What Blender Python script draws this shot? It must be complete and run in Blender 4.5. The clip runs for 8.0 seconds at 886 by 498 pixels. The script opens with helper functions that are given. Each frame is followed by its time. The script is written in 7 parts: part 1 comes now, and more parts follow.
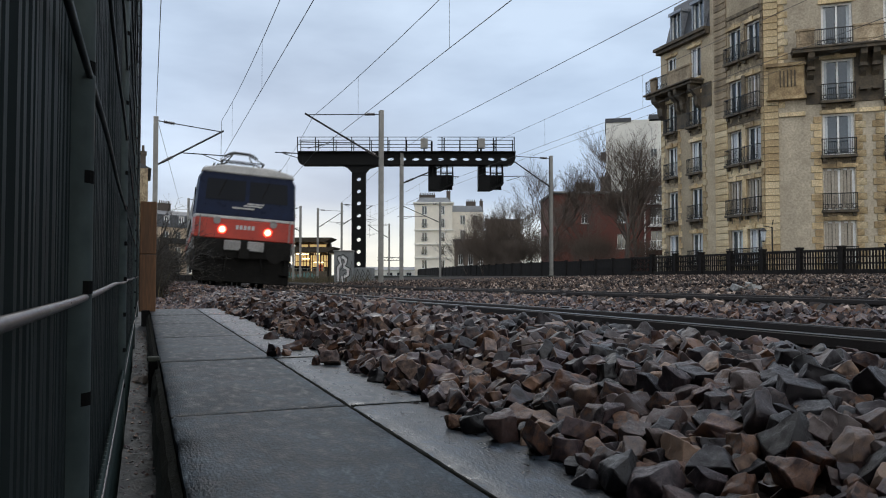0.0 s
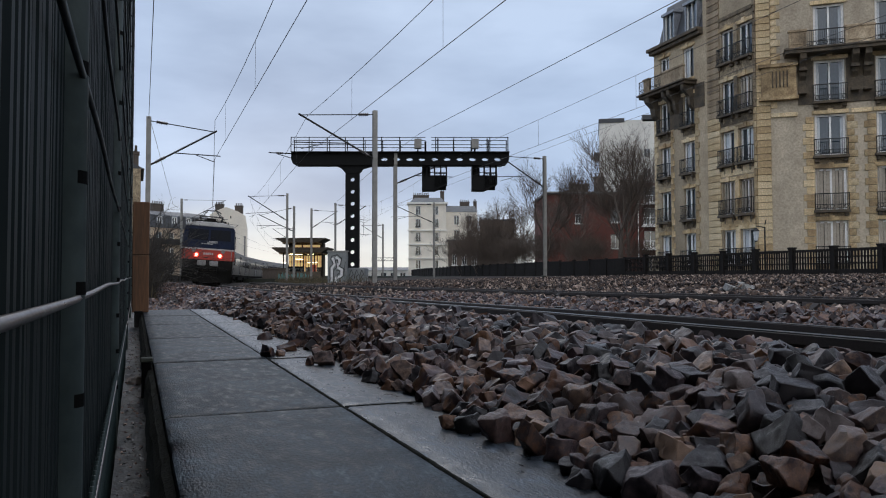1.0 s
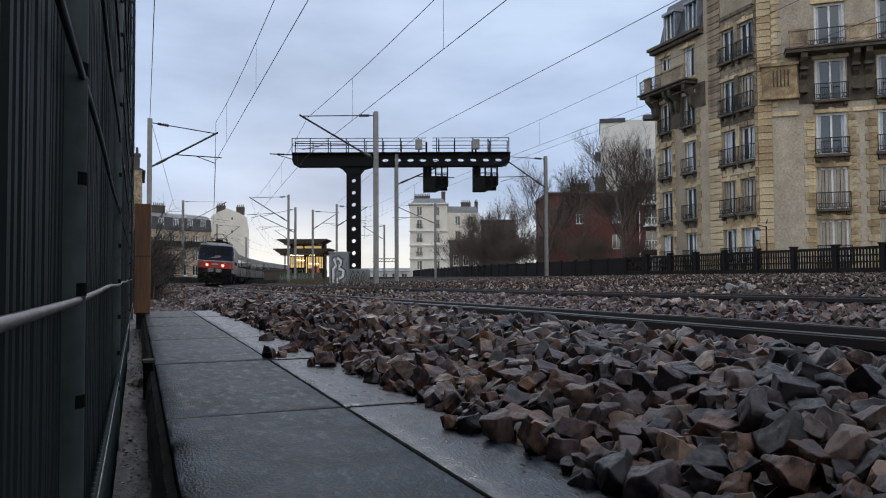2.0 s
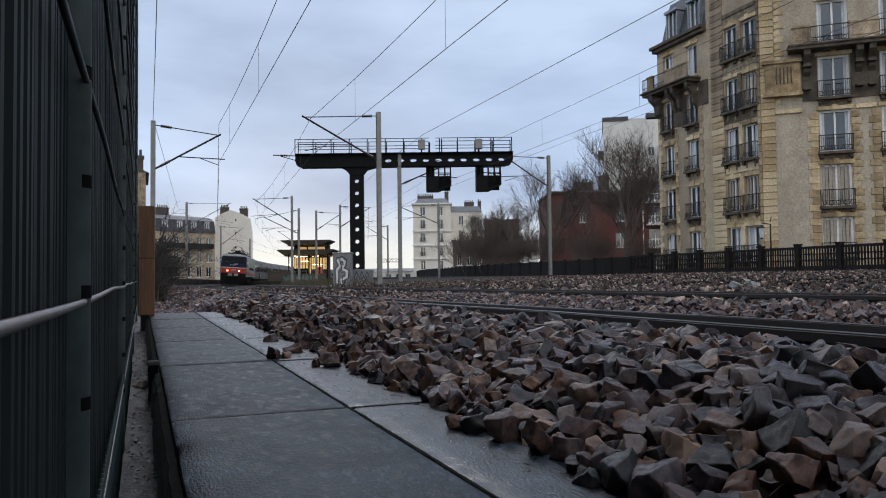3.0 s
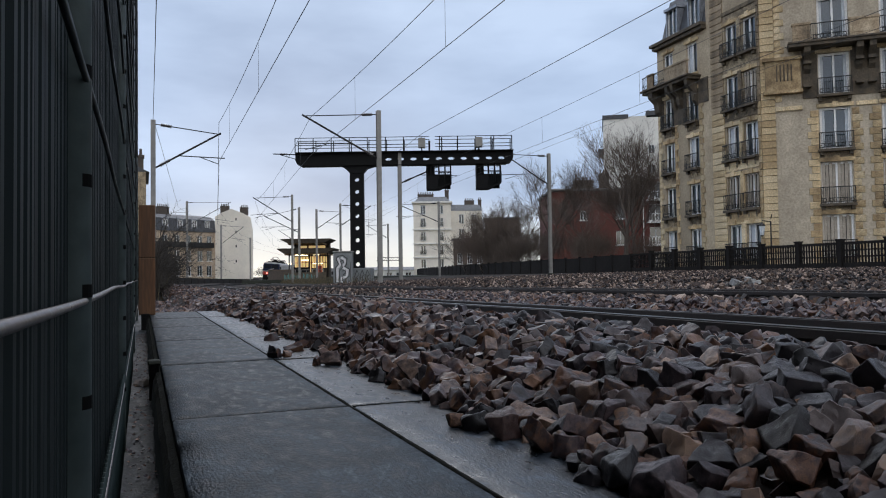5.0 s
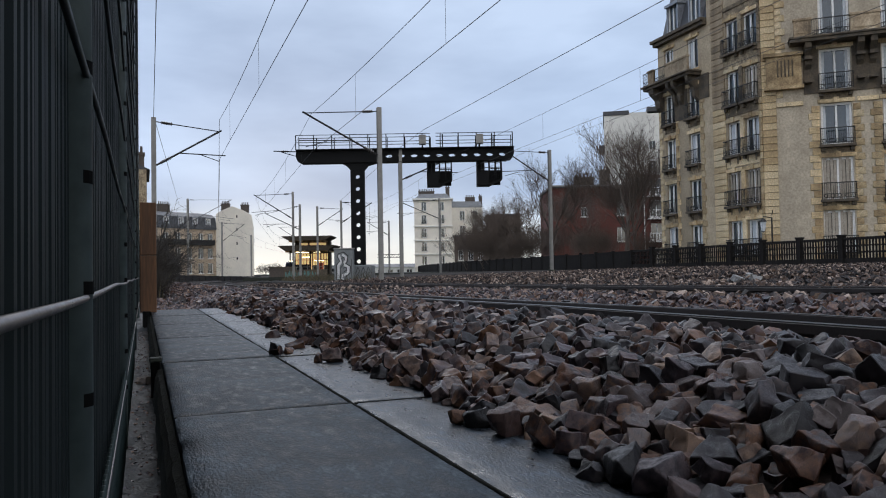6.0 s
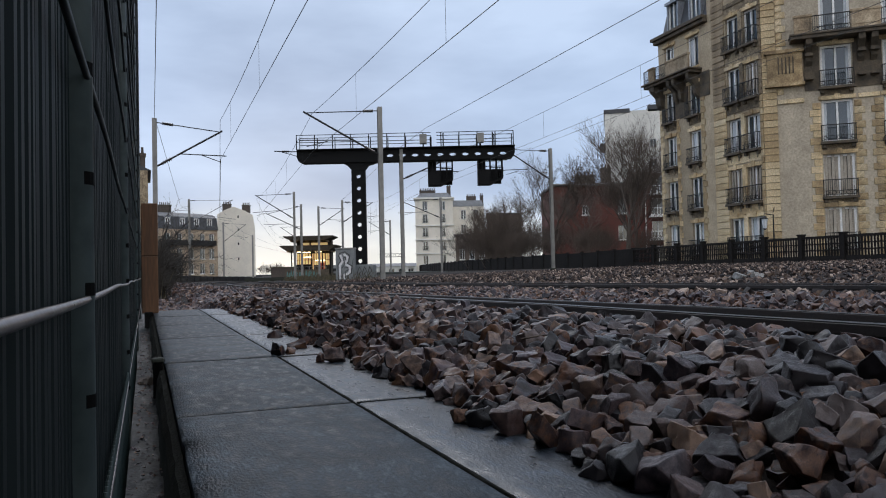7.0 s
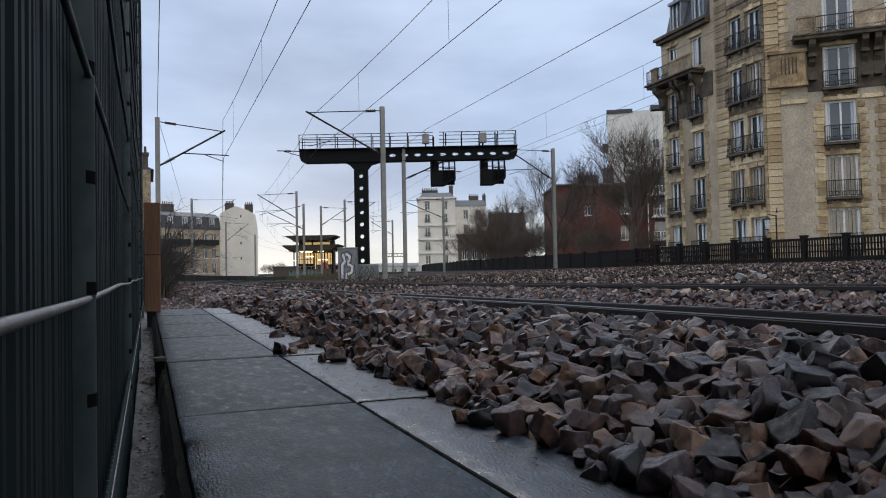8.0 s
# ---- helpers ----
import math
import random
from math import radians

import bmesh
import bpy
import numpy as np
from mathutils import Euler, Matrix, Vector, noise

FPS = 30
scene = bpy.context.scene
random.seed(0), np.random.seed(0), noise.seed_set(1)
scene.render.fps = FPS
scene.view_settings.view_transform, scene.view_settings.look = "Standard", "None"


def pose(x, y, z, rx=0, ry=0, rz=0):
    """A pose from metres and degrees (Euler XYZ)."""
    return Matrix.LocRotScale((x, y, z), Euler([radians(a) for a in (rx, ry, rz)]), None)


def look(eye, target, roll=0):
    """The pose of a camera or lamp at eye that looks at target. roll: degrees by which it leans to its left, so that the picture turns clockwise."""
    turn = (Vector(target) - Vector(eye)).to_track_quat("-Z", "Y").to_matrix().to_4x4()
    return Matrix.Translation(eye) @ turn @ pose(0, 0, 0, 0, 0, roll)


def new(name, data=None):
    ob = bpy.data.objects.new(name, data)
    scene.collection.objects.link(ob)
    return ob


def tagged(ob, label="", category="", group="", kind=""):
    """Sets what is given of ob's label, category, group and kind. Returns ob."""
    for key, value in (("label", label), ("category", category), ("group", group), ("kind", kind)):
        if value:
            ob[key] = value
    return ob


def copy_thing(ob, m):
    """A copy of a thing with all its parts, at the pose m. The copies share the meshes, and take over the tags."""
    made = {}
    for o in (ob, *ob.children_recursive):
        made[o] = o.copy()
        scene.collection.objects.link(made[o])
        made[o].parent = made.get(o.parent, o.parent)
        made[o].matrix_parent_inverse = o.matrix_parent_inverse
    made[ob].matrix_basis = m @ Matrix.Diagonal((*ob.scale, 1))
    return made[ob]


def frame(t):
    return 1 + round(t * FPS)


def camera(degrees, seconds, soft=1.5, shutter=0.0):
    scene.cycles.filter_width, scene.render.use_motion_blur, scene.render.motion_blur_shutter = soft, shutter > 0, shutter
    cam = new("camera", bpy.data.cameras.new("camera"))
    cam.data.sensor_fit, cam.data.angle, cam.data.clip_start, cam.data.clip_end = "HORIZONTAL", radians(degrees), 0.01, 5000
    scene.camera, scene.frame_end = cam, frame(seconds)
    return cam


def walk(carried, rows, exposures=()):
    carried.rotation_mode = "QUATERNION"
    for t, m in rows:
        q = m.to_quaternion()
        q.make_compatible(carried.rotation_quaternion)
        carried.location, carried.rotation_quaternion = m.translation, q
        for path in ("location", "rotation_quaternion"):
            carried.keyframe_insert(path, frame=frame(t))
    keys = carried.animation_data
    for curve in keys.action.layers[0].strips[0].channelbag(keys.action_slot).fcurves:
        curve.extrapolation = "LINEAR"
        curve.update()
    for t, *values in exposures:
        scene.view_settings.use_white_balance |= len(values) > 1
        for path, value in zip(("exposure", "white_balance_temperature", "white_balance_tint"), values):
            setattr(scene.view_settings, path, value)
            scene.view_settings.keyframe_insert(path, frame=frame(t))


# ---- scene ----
cam = camera(61.05, 8.0, soft=1.05, shutter=0.5)


def aim(x, y, z, turn, tilt, lean):
    """Camera pose: turn is degrees to the right of +Y, tilt upwards."""
    a, b = radians(turn), radians(tilt)
    way = Vector((math.sin(a) * math.cos(b), math.cos(a) * math.cos(b), math.sin(b)))
    return look(Vector((x, y, z)), Vector((x, y, z)) + way * 10, lean)


# seconds, eye, turn, tilt, lean
PATH = [
    (0.0, -0.0000, 0.0000, 0.2500, 21.7643, 1.9809, -0.0000),
    (0.5, 0.0006, 0.0010, 0.2498, 22.0613, 1.9932, -0.0300),
    (1.0, -0.0005, 0.0006, 0.2501, 22.2363, 2.0011, -0.0705),
    (1.5, 0.0004, 0.0008, 0.2496, 22.2198, 2.0333, -0.1409),
    (3.0, 0.0002, -0.0008, 0.2496, 21.8627, 2.0461, -0.6887),
    (3.5, 0.0009, 0.0002, 0.2492, 21.7654, 2.0737, -0.7857),
    (4.0, 0.0000, -0.0009, 0.2492, 21.8374, 2.0830, -0.8265),
    (4.5, 0.0000, -0.0014, 0.2496, 21.8459, 2.0289, -0.8461),
    (6.0, -0.0002, 0.0021, 0.2489, 21.7621, 1.6807, -0.9918),
    (6.5, 0.0000, 0.0011, 0.2492, 21.7146, 1.6013, -1.2117),
    (7.0, -0.0001, 0.0022, 0.2490, 21.6559, 1.6168, -1.3122),
    (7.5, 0.0002, 0.0019, 0.2491, 21.5791, 1.6144, -1.3409),
    (8.0, 0.0007, 0.0031, 0.2491, 21.4800, 1.6111, -1.1633),
]
EXPO = [(0.0, 0.05, 6400, 7), (0.2, -0.15, 6300, 8), (0.5, -0.42, 6150, 10), (0.8, -0.28, 6150, 10), (1.0, -0.14, 6150, 10), (1.5, -0.06, 6150, 10), (8.0, -0.06, 6150, 10)]
walk(cam, [(r[0], aim(*r[1:])) for r in PATH], EXPO)

# ---- sky and sun: overcast dusk, glow low over the station ----
world = bpy.data.worlds.new("sky")
scene.world = world
world.use_nodes = True
wn, wl = world.node_tree.nodes, world.node_tree.links
wn.clear()
w_out = wn.new("ShaderNodeOutputWorld")
w_bg = wn.new("ShaderNodeBackground")
w_sky = wn.new("ShaderNodeTexSky")
w_sky.sky_type, w_sky.sun_disc = "NISHITA", False
w_sky.sun_elevation, w_sky.sun_rotation = radians(7), radians(10)
w_sky.air_density, w_sky.dust_density = 1.0, 2.0
w_co = wn.new("ShaderNodeTexCoord")
w_sep = wn.new("ShaderNodeSeparateXYZ")
w_ramp = wn.new("ShaderNodeValToRGB")
w_noise = wn.new("ShaderNodeTexNoise")
w_map = wn.new("ShaderNodeMapping")
w_shade = wn.new("ShaderNodeValToRGB")
w_mul = wn.new("ShaderNodeMix")
w_mix = wn.new("ShaderNodeMix")
w_mul.data_type = w_mix.data_type = "RGBA"
w_mul.blend_type = "MULTIPLY"
w_mul.inputs[0].default_value = 1.0
w_mix.inputs[0].default_value = 0.975
w_map.inputs["Scale"].default_value = (1.0, 1.0, 3.2)
w_noise.inputs["Scale"].default_value = 3.1
w_noise.inputs["Detail"].default_value = 5
w_noise.inputs["Roughness"].default_value = 0.5
w_shade.color_ramp.elements[0].position, w_shade.color_ramp.elements[0].color = 0.3, (0.72, 0.745, 0.79, 1)
w_shade.color_ramp.elements[1].position, w_shade.color_ramp.elements[1].color = 0.68, (1.14, 1.13, 1.12, 1)
r = w_ramp.color_ramp
r.elements[0].position, r.elements[0].color = 0.0, (10.8, 10.6, 9.4, 1)
r.elements[1].position, r.elements[1].color = 1.0, (11.5, 12.3, 14.2, 1)
for p, c in ((0.05, (8.2, 8.7, 8.9, 1)), (0.1, (5.1, 6.2, 8.0, 1)), (0.22, (5.5, 6.6, 8.5, 1)), (0.4, (5.8, 6.75, 8.4, 1)), (0.6, (8.6, 9.5, 11.4, 1))):
    e = r.elements.new(p)
    e.color = c
wl.new(w_co.outputs["Generated"], w_sep.inputs[0])
wl.new(w_sep.outputs["Z"], w_ramp.inputs[0])
wl.new(w_co.outputs["Generated"], w_map.inputs[0])
wl.new(w_map.outputs[0], w_noise.inputs["Vector"])
wl.new(w_noise.outputs["Fac"], w_shade.inputs[0])
wl.new(w_ramp.outputs[0], w_mul.inputs[6])
wl.new(w_shade.outputs[0], w_mul.inputs[7])
wl.new(w_sky.outputs[0], w_mix.inputs[6])
# the cloud behind is thinner: brighter and warmer away from the dusk glow
w_back = wn.new("ShaderNodeMapRange")
w_back.interpolation_type = "SMOOTHSTEP"
w_back.inputs["From Min"].default_value, w_back.inputs["From Max"].default_value = -0.9, 0.35
w_tint = wn.new("ShaderNodeMix")
w_tint.data_type = "RGBA"
w_tint.inputs[6].default_value, w_tint.inputs[7].default_value = (1.75, 1.52, 1.25, 1), (0.985, 1.0, 1.0, 1)
w_all = wn.new("ShaderNodeMix")
w_all.data_type, w_all.blend_type = "RGBA", "MULTIPLY"
w_all.inputs[0].default_value = 1.0
wl.new(w_sep.outputs["Y"], w_back.inputs["Value"])
wl.new(w_back.outputs[0], w_tint.inputs[0])
wl.new(w_mul.outputs[2], w_all.inputs[6])
wl.new(w_tint.outputs[2], w_all.inputs[7])
# and thins out again along the line, west of the gantry
w_west = wn.new("ShaderNodeMapRange")
w_west.interpolation_type = "SMOOTHSTEP"
w_west.inputs["From Min"].default_value, w_west.inputs["From Max"].default_value = -0.15, 0.34
w_west.inputs["To Min"].default_value, w_west.inputs["To Max"].default_value = 1.08, 1.0
wl.new(w_sep.outputs["X"], w_west.inputs["Value"])
w_thin = wn.new("ShaderNodeVectorMath")
w_thin.operation = "SCALE"
wl.new(w_all.outputs[2], w_thin.inputs[0])
wl.new(w_west.outputs[0], w_thin.inputs["Scale"])
wl.new(w_thin.outputs[0], w_mix.inputs[7])
wl.new(w_mix.outputs[2], w_bg.inputs[0])
w_bg.inputs[1].default_value = 0.1
wl.new(w_bg.outputs[0], w_out.inputs[0])
sun_data = bpy.data.lights.new("sun", "SUN")
sun_data.energy, sun_data.angle, sun_data.color = 0.5, radians(25), (1.0, 0.93, 0.85)
sun = new("sun", sun_data)
sun.matrix_world = look((0, 0, 50), (-6, -40, 20))


# ---- materials ----
def ramp_node(nt, stops):
    n = nt.nodes.new("ShaderNodeValToRGB")
    el = n.color_ramp.elements
    el[0].position, el[0].color = stops[0][0], (*stops[0][1], 1)
    el[1].position, el[1].color = stops[-1][0], (*stops[-1][1], 1)
    for p, c in stops[1:-1]:
        el.new(p).color = (*c, 1)
    return n


def material(name, stops, scale=8.0, rough=0.8, metal=0.0, bump=0.2, fine=60.0, vary="", spread=0.25, stretch=(1, 1, 1), stain=0.0, gloss_noise=0.15, grain=0.25, calm=1.0):
    """Noise-mottled surface: stops colour a noise of that scale (per metre), fine grain modulates it, vary shifts it by piece."""
    m = bpy.data.materials.new(name)
    m.use_nodes = True
    nt = m.node_tree
    N, L = nt.nodes, nt.links
    b = N["Principled BSDF"]
    co = N.new("ShaderNodeTexCoord")
    mp = N.new("ShaderNodeMapping")
    mp.inputs["Scale"].default_value = stretch
    L.new(co.outputs["Object"], mp.inputs[0])
    n1 = N.new("ShaderNodeTexNoise")
    n1.inputs["Scale"].default_value, n1.inputs["Detail"].default_value, n1.inputs["Roughness"].default_value = scale, 6, 0.62
    n2 = N.new("ShaderNodeTexNoise")
    n2.inputs["Scale"].default_value, n2.inputs["Detail"].default_value = fine, 3
    for n in (n1, n2):
        L.new(mp.outputs[0], n.inputs["Vector"])
    rp = ramp_node(nt, stops)
    fac = n1.outputs["Fac"]
    if calm != 1.0:
        cm = N.new("ShaderNodeMath")
        cm.operation = "MULTIPLY_ADD"
        cm.inputs[1].default_value, cm.inputs[2].default_value = calm, 0.5 - calm / 2
        L.new(fac, cm.inputs[0])
        fac = cm.outputs[0]
    if vary:
        src = N.new("ShaderNodeObjectInfo" if vary == "object" else "ShaderNodeNewGeometry")
        rnd = src.outputs["Random" if vary == "object" else "Random Per Island"]
        sub = N.new("ShaderNodeMath")
        sub.operation = "MULTIPLY_ADD"
        sub.inputs[1].default_value, sub.inputs[2].default_value = spread, -spread / 2
        L.new(rnd, sub.inputs[0])
        add = N.new("ShaderNodeMath")
        L.new(fac, add.inputs[0])
        L.new(sub.outputs[0], add.inputs[1])
        fac = add.outputs[0]
    L.new(fac, rp.inputs[0])
    mul = N.new("ShaderNodeMix")
    mul.data_type, mul.blend_type = "RGBA", "MULTIPLY"
    mul.inputs[0].default_value = 1.0
    g = ramp_node(nt, ((0.25, (1 - grain, 1 - grain, 1 - grain)), (0.75, (1 + grain, 1 + grain, 1 + grain))))
    L.new(n2.outputs["Fac"], g.inputs[0])
    L.new(rp.outputs[0], mul.inputs[6])
    L.new(g.outputs[0], mul.inputs[7])
    out = mul.outputs[2]
    if stain:
        n3 = N.new("ShaderNodeTexNoise")
        n3.inputs["Scale"].default_value, n3.inputs["Detail"].default_value = scale * 0.17, 4
        mp3 = N.new("ShaderNodeMapping")
        mp3.inputs["Scale"].default_value = (1.6, 1.6, 0.5)
        L.new(co.outputs["Object"], mp3.inputs[0])
        L.new(mp3.outputs[0], n3.inputs["Vector"])
        s = ramp_node(nt, ((0.4, (1 - stain, 1 - stain, 1 - stain)), (0.58, (1, 1, 1))))
        L.new(n3.outputs["Fac"], s.inputs[0])
        mu = N.new("ShaderNodeMix")
        mu.data_type, mu.blend_type = "RGBA", "MULTIPLY"
        mu.inputs[0].default_value = 1.0
        L.new(out, mu.inputs[6])
        L.new(s.outputs[0], mu.inputs[7])
        out = mu.outputs[2]
    L.new(out, b.inputs["Base Color"])
    rr = N.new("ShaderNodeMapRange")
    rr.inputs["To Min"].default_value, rr.inputs["To Max"].default_value = max(0.03, rough - gloss_noise), min(1.0, rough + gloss_noise)
    rr.inputs["From Min"].default_value, rr.inputs["From Max"].default_value = 0.3, 0.7
    L.new(n1.outputs["Fac"], rr.inputs["Value"])
    L.new(rr.outputs[0], b.inputs["Roughness"])
    b.inputs["Metallic"].default_value = metal
    if bump:
        bp = N.new("ShaderNodeBump")
        bp.inputs["Strength"].default_value, bp.inputs["Distance"].default_value = bump, 0.3 / fine
        L.new(n2.outputs["Fac"], bp.inputs["Height"])
        L.new(bp.outputs[0], b.inputs["Normal"])
    return m


def glow(name, colour, strength):
    m = bpy.data.materials.new(name)
    m.use_nodes = True
    b = m.node_tree.nodes["Principled BSDF"]
    b.inputs["Base Color"].default_value = (*colour, 1)
    b.inputs["Emission Color"].default_value = (*colour, 1)
    b.inputs["Emission Strength"].default_value = strength
    return m


def soften(m, level):
    m.node_tree.nodes["Principled BSDF"].inputs["Specular IOR Level"].default_value = level
    return m


def grey(a, b, t=(1, 1, 1)):
    return ((0.3, tuple(a * k for k in t)), (0.7, tuple(b * k for k in t)))


STONE_STOPS = ((0.03, (0.005, 0.0042, 0.0052)), (0.15, (0.018, 0.0145, 0.018)), (0.25, (0.066, 0.039, 0.034)), (0.33, (0.0155, 0.0127, 0.0157)), (0.42, (0.105, 0.049, 0.026)), (0.5, (0.0255, 0.0195, 0.0238)), (0.58, (0.14, 0.073, 0.04)), (0.66, (0.07, 0.048, 0.051)), (0.75, (0.0225, 0.0185, 0.0235)), (0.85, (0.095, 0.071, 0.067)), (0.99, (0.23, 0.152, 0.105)))
M_STONE = material("ballast_stone", STONE_STOPS, 20, 0.5, 0, 0.6, 80, "island", 0.9, grain=0.5, calm=0.55, gloss_noise=0.25)
M_STONE_PART = material("ballast_stone_near", STONE_STOPS, 2.0, 0.5, 0, 0.3, 40, "object", 1.05, grain=0.55, calm=0.34, gloss_noise=0.25)
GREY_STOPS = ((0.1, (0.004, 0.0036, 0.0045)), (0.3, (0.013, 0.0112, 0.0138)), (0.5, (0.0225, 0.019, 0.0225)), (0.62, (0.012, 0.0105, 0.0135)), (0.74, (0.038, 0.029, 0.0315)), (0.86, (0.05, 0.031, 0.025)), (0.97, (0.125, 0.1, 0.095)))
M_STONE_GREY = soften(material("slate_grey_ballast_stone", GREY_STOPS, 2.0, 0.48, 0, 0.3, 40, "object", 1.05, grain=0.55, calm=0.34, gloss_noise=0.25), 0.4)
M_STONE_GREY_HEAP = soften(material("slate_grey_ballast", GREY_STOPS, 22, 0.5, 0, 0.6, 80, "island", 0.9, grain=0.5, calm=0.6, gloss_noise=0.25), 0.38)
FAR_STOPS = ((0.05, (0.004973, 0.004144, 0.004144)), (0.25, (0.01823, 0.01326, 0.01243)), (0.4, (0.07045, 0.04558, 0.03315)), (0.5, (0.01658, 0.01243, 0.01243)), (0.62, (0.09946, 0.06465, 0.04641)), (0.72, (0.0373, 0.02735, 0.02569)), (0.85, (0.1492, 0.1036, 0.07625)), (0.97, (0.3315, 0.2569, 0.2072)))
M_STONE_FAR = soften(material("brown_ballast_stone", FAR_STOPS, 9, 0.65, 0, 0.5, 60, "island", 1.05, grain=0.4, calm=0.4), 0.25)
soften(M_STONE, 0.36)
soften(M_STONE_PART, 0.36)
M_GROUND = material("ballast_bed", ((0.3, (0.006, 0.005, 0.0048)), (0.5, (0.017, 0.013, 0.011)), (0.7, (0.05, 0.037, 0.03))), 22, 0.9, 0, 1.0, 45)
M_CONC = soften(material("damp_concrete", ((0.3, (0.00972, 0.0136, 0.0171)), (0.44, (0.0188, 0.0264, 0.0343)), (0.56, (0.0298, 0.042, 0.0548)), (0.68, (0.088, 0.107, 0.121))), 26, 0.52, 0, 1.0, 170, "object", 0.1, stretch=(1.5, 0.65, 1), stain=0.5, gloss_noise=0.22, grain=0.55, calm=1.5), 0.11)
M_CONC_WET = soften(material("wet_concrete", ((0.3, (0.0084, 0.0115, 0.0154)), (0.44, (0.0162, 0.0226, 0.0308)), (0.56, (0.0258, 0.0359, 0.0493)), (0.68, (0.084, 0.109, 0.14))), 26, 0.4, 0, 0.9, 170, "object", 0.1, stretch=(1.5, 0.65, 1), stain=0.5, gloss_noise=0.25, grain=0.55, calm=1.5), 0.36)
M_CONC_DARK = material("mossy_concrete", ((0.3, (0.012, 0.015, 0.009)), (0.7, (0.036, 0.04, 0.029))), 12, 0.85, 0, 0.6, 90)
M_MOSS = soften(material("damp_moss", ((0.3, (0.003, 0.0035, 0.003)), (0.55, (0.007, 0.008, 0.006)), (0.75, (0.02, 0.022, 0.015))), 35, 0.95, 0, 1.0, 120), 0.08)
M_GRIT = material("wet_grit", ((0.3, (0.00496, 0.00558, 0.00558)), (0.5, (0.0136, 0.0143, 0.0143)), (0.75, (0.0465, 0.0465, 0.0434))), 60, 0.55, 0, 0.9, 150)
soften(M_GRIT, 0.12)
soften(M_GROUND, 0.1)
M_RAIL = material("rusty_rail", ((0.3, (0.010, 0.008, 0.0075)), (0.7, (0.026, 0.019, 0.016))), 9, 0.75, 0.1, 0.3, 80)
M_RAILTOP = material("polished_rail", grey(0.016, 0.042, (0.95, 0.97, 1.0)), 4, 0.5, 0.6, 0.05, 60)
M_SLEEPER = material("sleeper_concrete", grey(0.09, 0.18, (1, 0.95, 0.9)), 6, 0.9, 0, 0.3, 60)
M_PVC = material("dark_green_slats", ((0.3, (0.00847, 0.0117, 0.0123)), (0.7, (0.0144, 0.0192, 0.0195))), 5, 0.65, 0, 0.08, 50, stretch=(1, 1, 0.15))
M_GREEN = material("green_coated_steel", ((0.3, (0.011, 0.018, 0.0175)), (0.7, (0.025, 0.037, 0.036))), 14, 0.5, 0.1, 0.12, 60)
M_HOLE = soften(material("black_rubber", grey(0.002, 0.004), 5, 0.9, 0, 0.1, 40), 0.05)
M_POST = material("green_post_paint", ((0.3, (0.0465, 0.0629, 0.0643)), (0.7, (0.0848, 0.109, 0.109))), 14, 0.5, 0.1, 0.12, 60)
soften(M_POST, 0.6)
soften(M_PVC, 0.05)
soften(M_GREEN, 0.14)
M_WIRE = material("worn_wire", ((0.3, (0.0225, 0.0165, 0.0165)), (0.5, (0.0825, 0.0638, 0.06)), (0.7, (0.195, 0.18, 0.176))), 40, 0.4, 0.6, 0.1, 90)
M_WOOD = material("weathered_brown_board", ((0.3, (0.0625, 0.0312, 0.0154)), (0.7, (0.188, 0.0936, 0.044))), 9, 0.75, 0, 0.3, 70, stretch=(1, 1, 0.12))
# black steel; also colours the sheets that paint room darkness behind windows
M_BLACK = soften(material("black_steel_and_room_dark", grey(0.004, 0.009, (0.95, 1, 1.05)), 5, 0.6, 0.0, 0.1, 40), 0.12)
M_MAST = material("galvanised_mast", grey(0.2, 0.34, (1, 0.98, 0.92)), 3, 0.6, 0.35, 0.1, 30, stain=0.2)
M_CABLE = material("overhead_wire", grey(0.03, 0.06), 3, 0.5, 0.7, 0, 30)
M_INSUL = material("brown_insulator", grey(0.012, 0.03, (1.1, 0.9, 0.85)), 8, 0.3, 0, 0, 30)
M_FENCE = soften(material("dark_concrete_fence", grey(0.012, 0.027, (1.06, 0.95, 0.88)), 3, 0.9, 0, 0.3, 30, stain=0.3), 0.12)
M_LIME = material("yellow_limestone", ((0.25, (0.30, 0.205, 0.105)), (0.42, (0.52, 0.38, 0.205)), (0.55, (0.67, 0.52, 0.305)), (0.75, (0.81, 0.67, 0.44))), 1.6, 0.85, 0, 0.3, 14, "object", 0.3, stain=0.42, grain=0.35)
M_RENDER = material("grey_render", ((0.3, (0.38, 0.32, 0.235)), (0.7, (0.53, 0.46, 0.35))), 1.2, 0.9, 0, 0.5, 9, stain=0.15)
M_RENDER_WARM = material("yellowed_render", ((0.3, (0.36, 0.285, 0.19)), (0.55, (0.46, 0.375, 0.255)), (0.75, (0.56, 0.47, 0.335))), 0.9, 0.9, 0, 0.4, 9, stain=0.3)
M_DARKSTONE = material("dark_brown_stone", ((0.3, (0.035, 0.03, 0.024)), (0.7, (0.15, 0.118, 0.08))), 1.8, 0.88, 0, 0.4, 12)
M_PARAPET = material("weathered_parapet_stone", ((0.25, (0.10, 0.075, 0.048)), (0.45, (0.30, 0.225, 0.14)), (0.6, (0.44, 0.345, 0.23)), (0.75, (0.56, 0.46, 0.32))), 1.5, 0.88, 0, 0.4, 12, "object", 0.2, stain=0.4)
M_APRON = material("sooty_carved_stone", ((0.3, (0.09, 0.07, 0.045)), (0.55, (0.22, 0.17, 0.11)), (0.75, (0.42, 0.34, 0.22))), 3.5, 0.88, 0, 0.5, 14, "object", 0.3, grain=0.4)
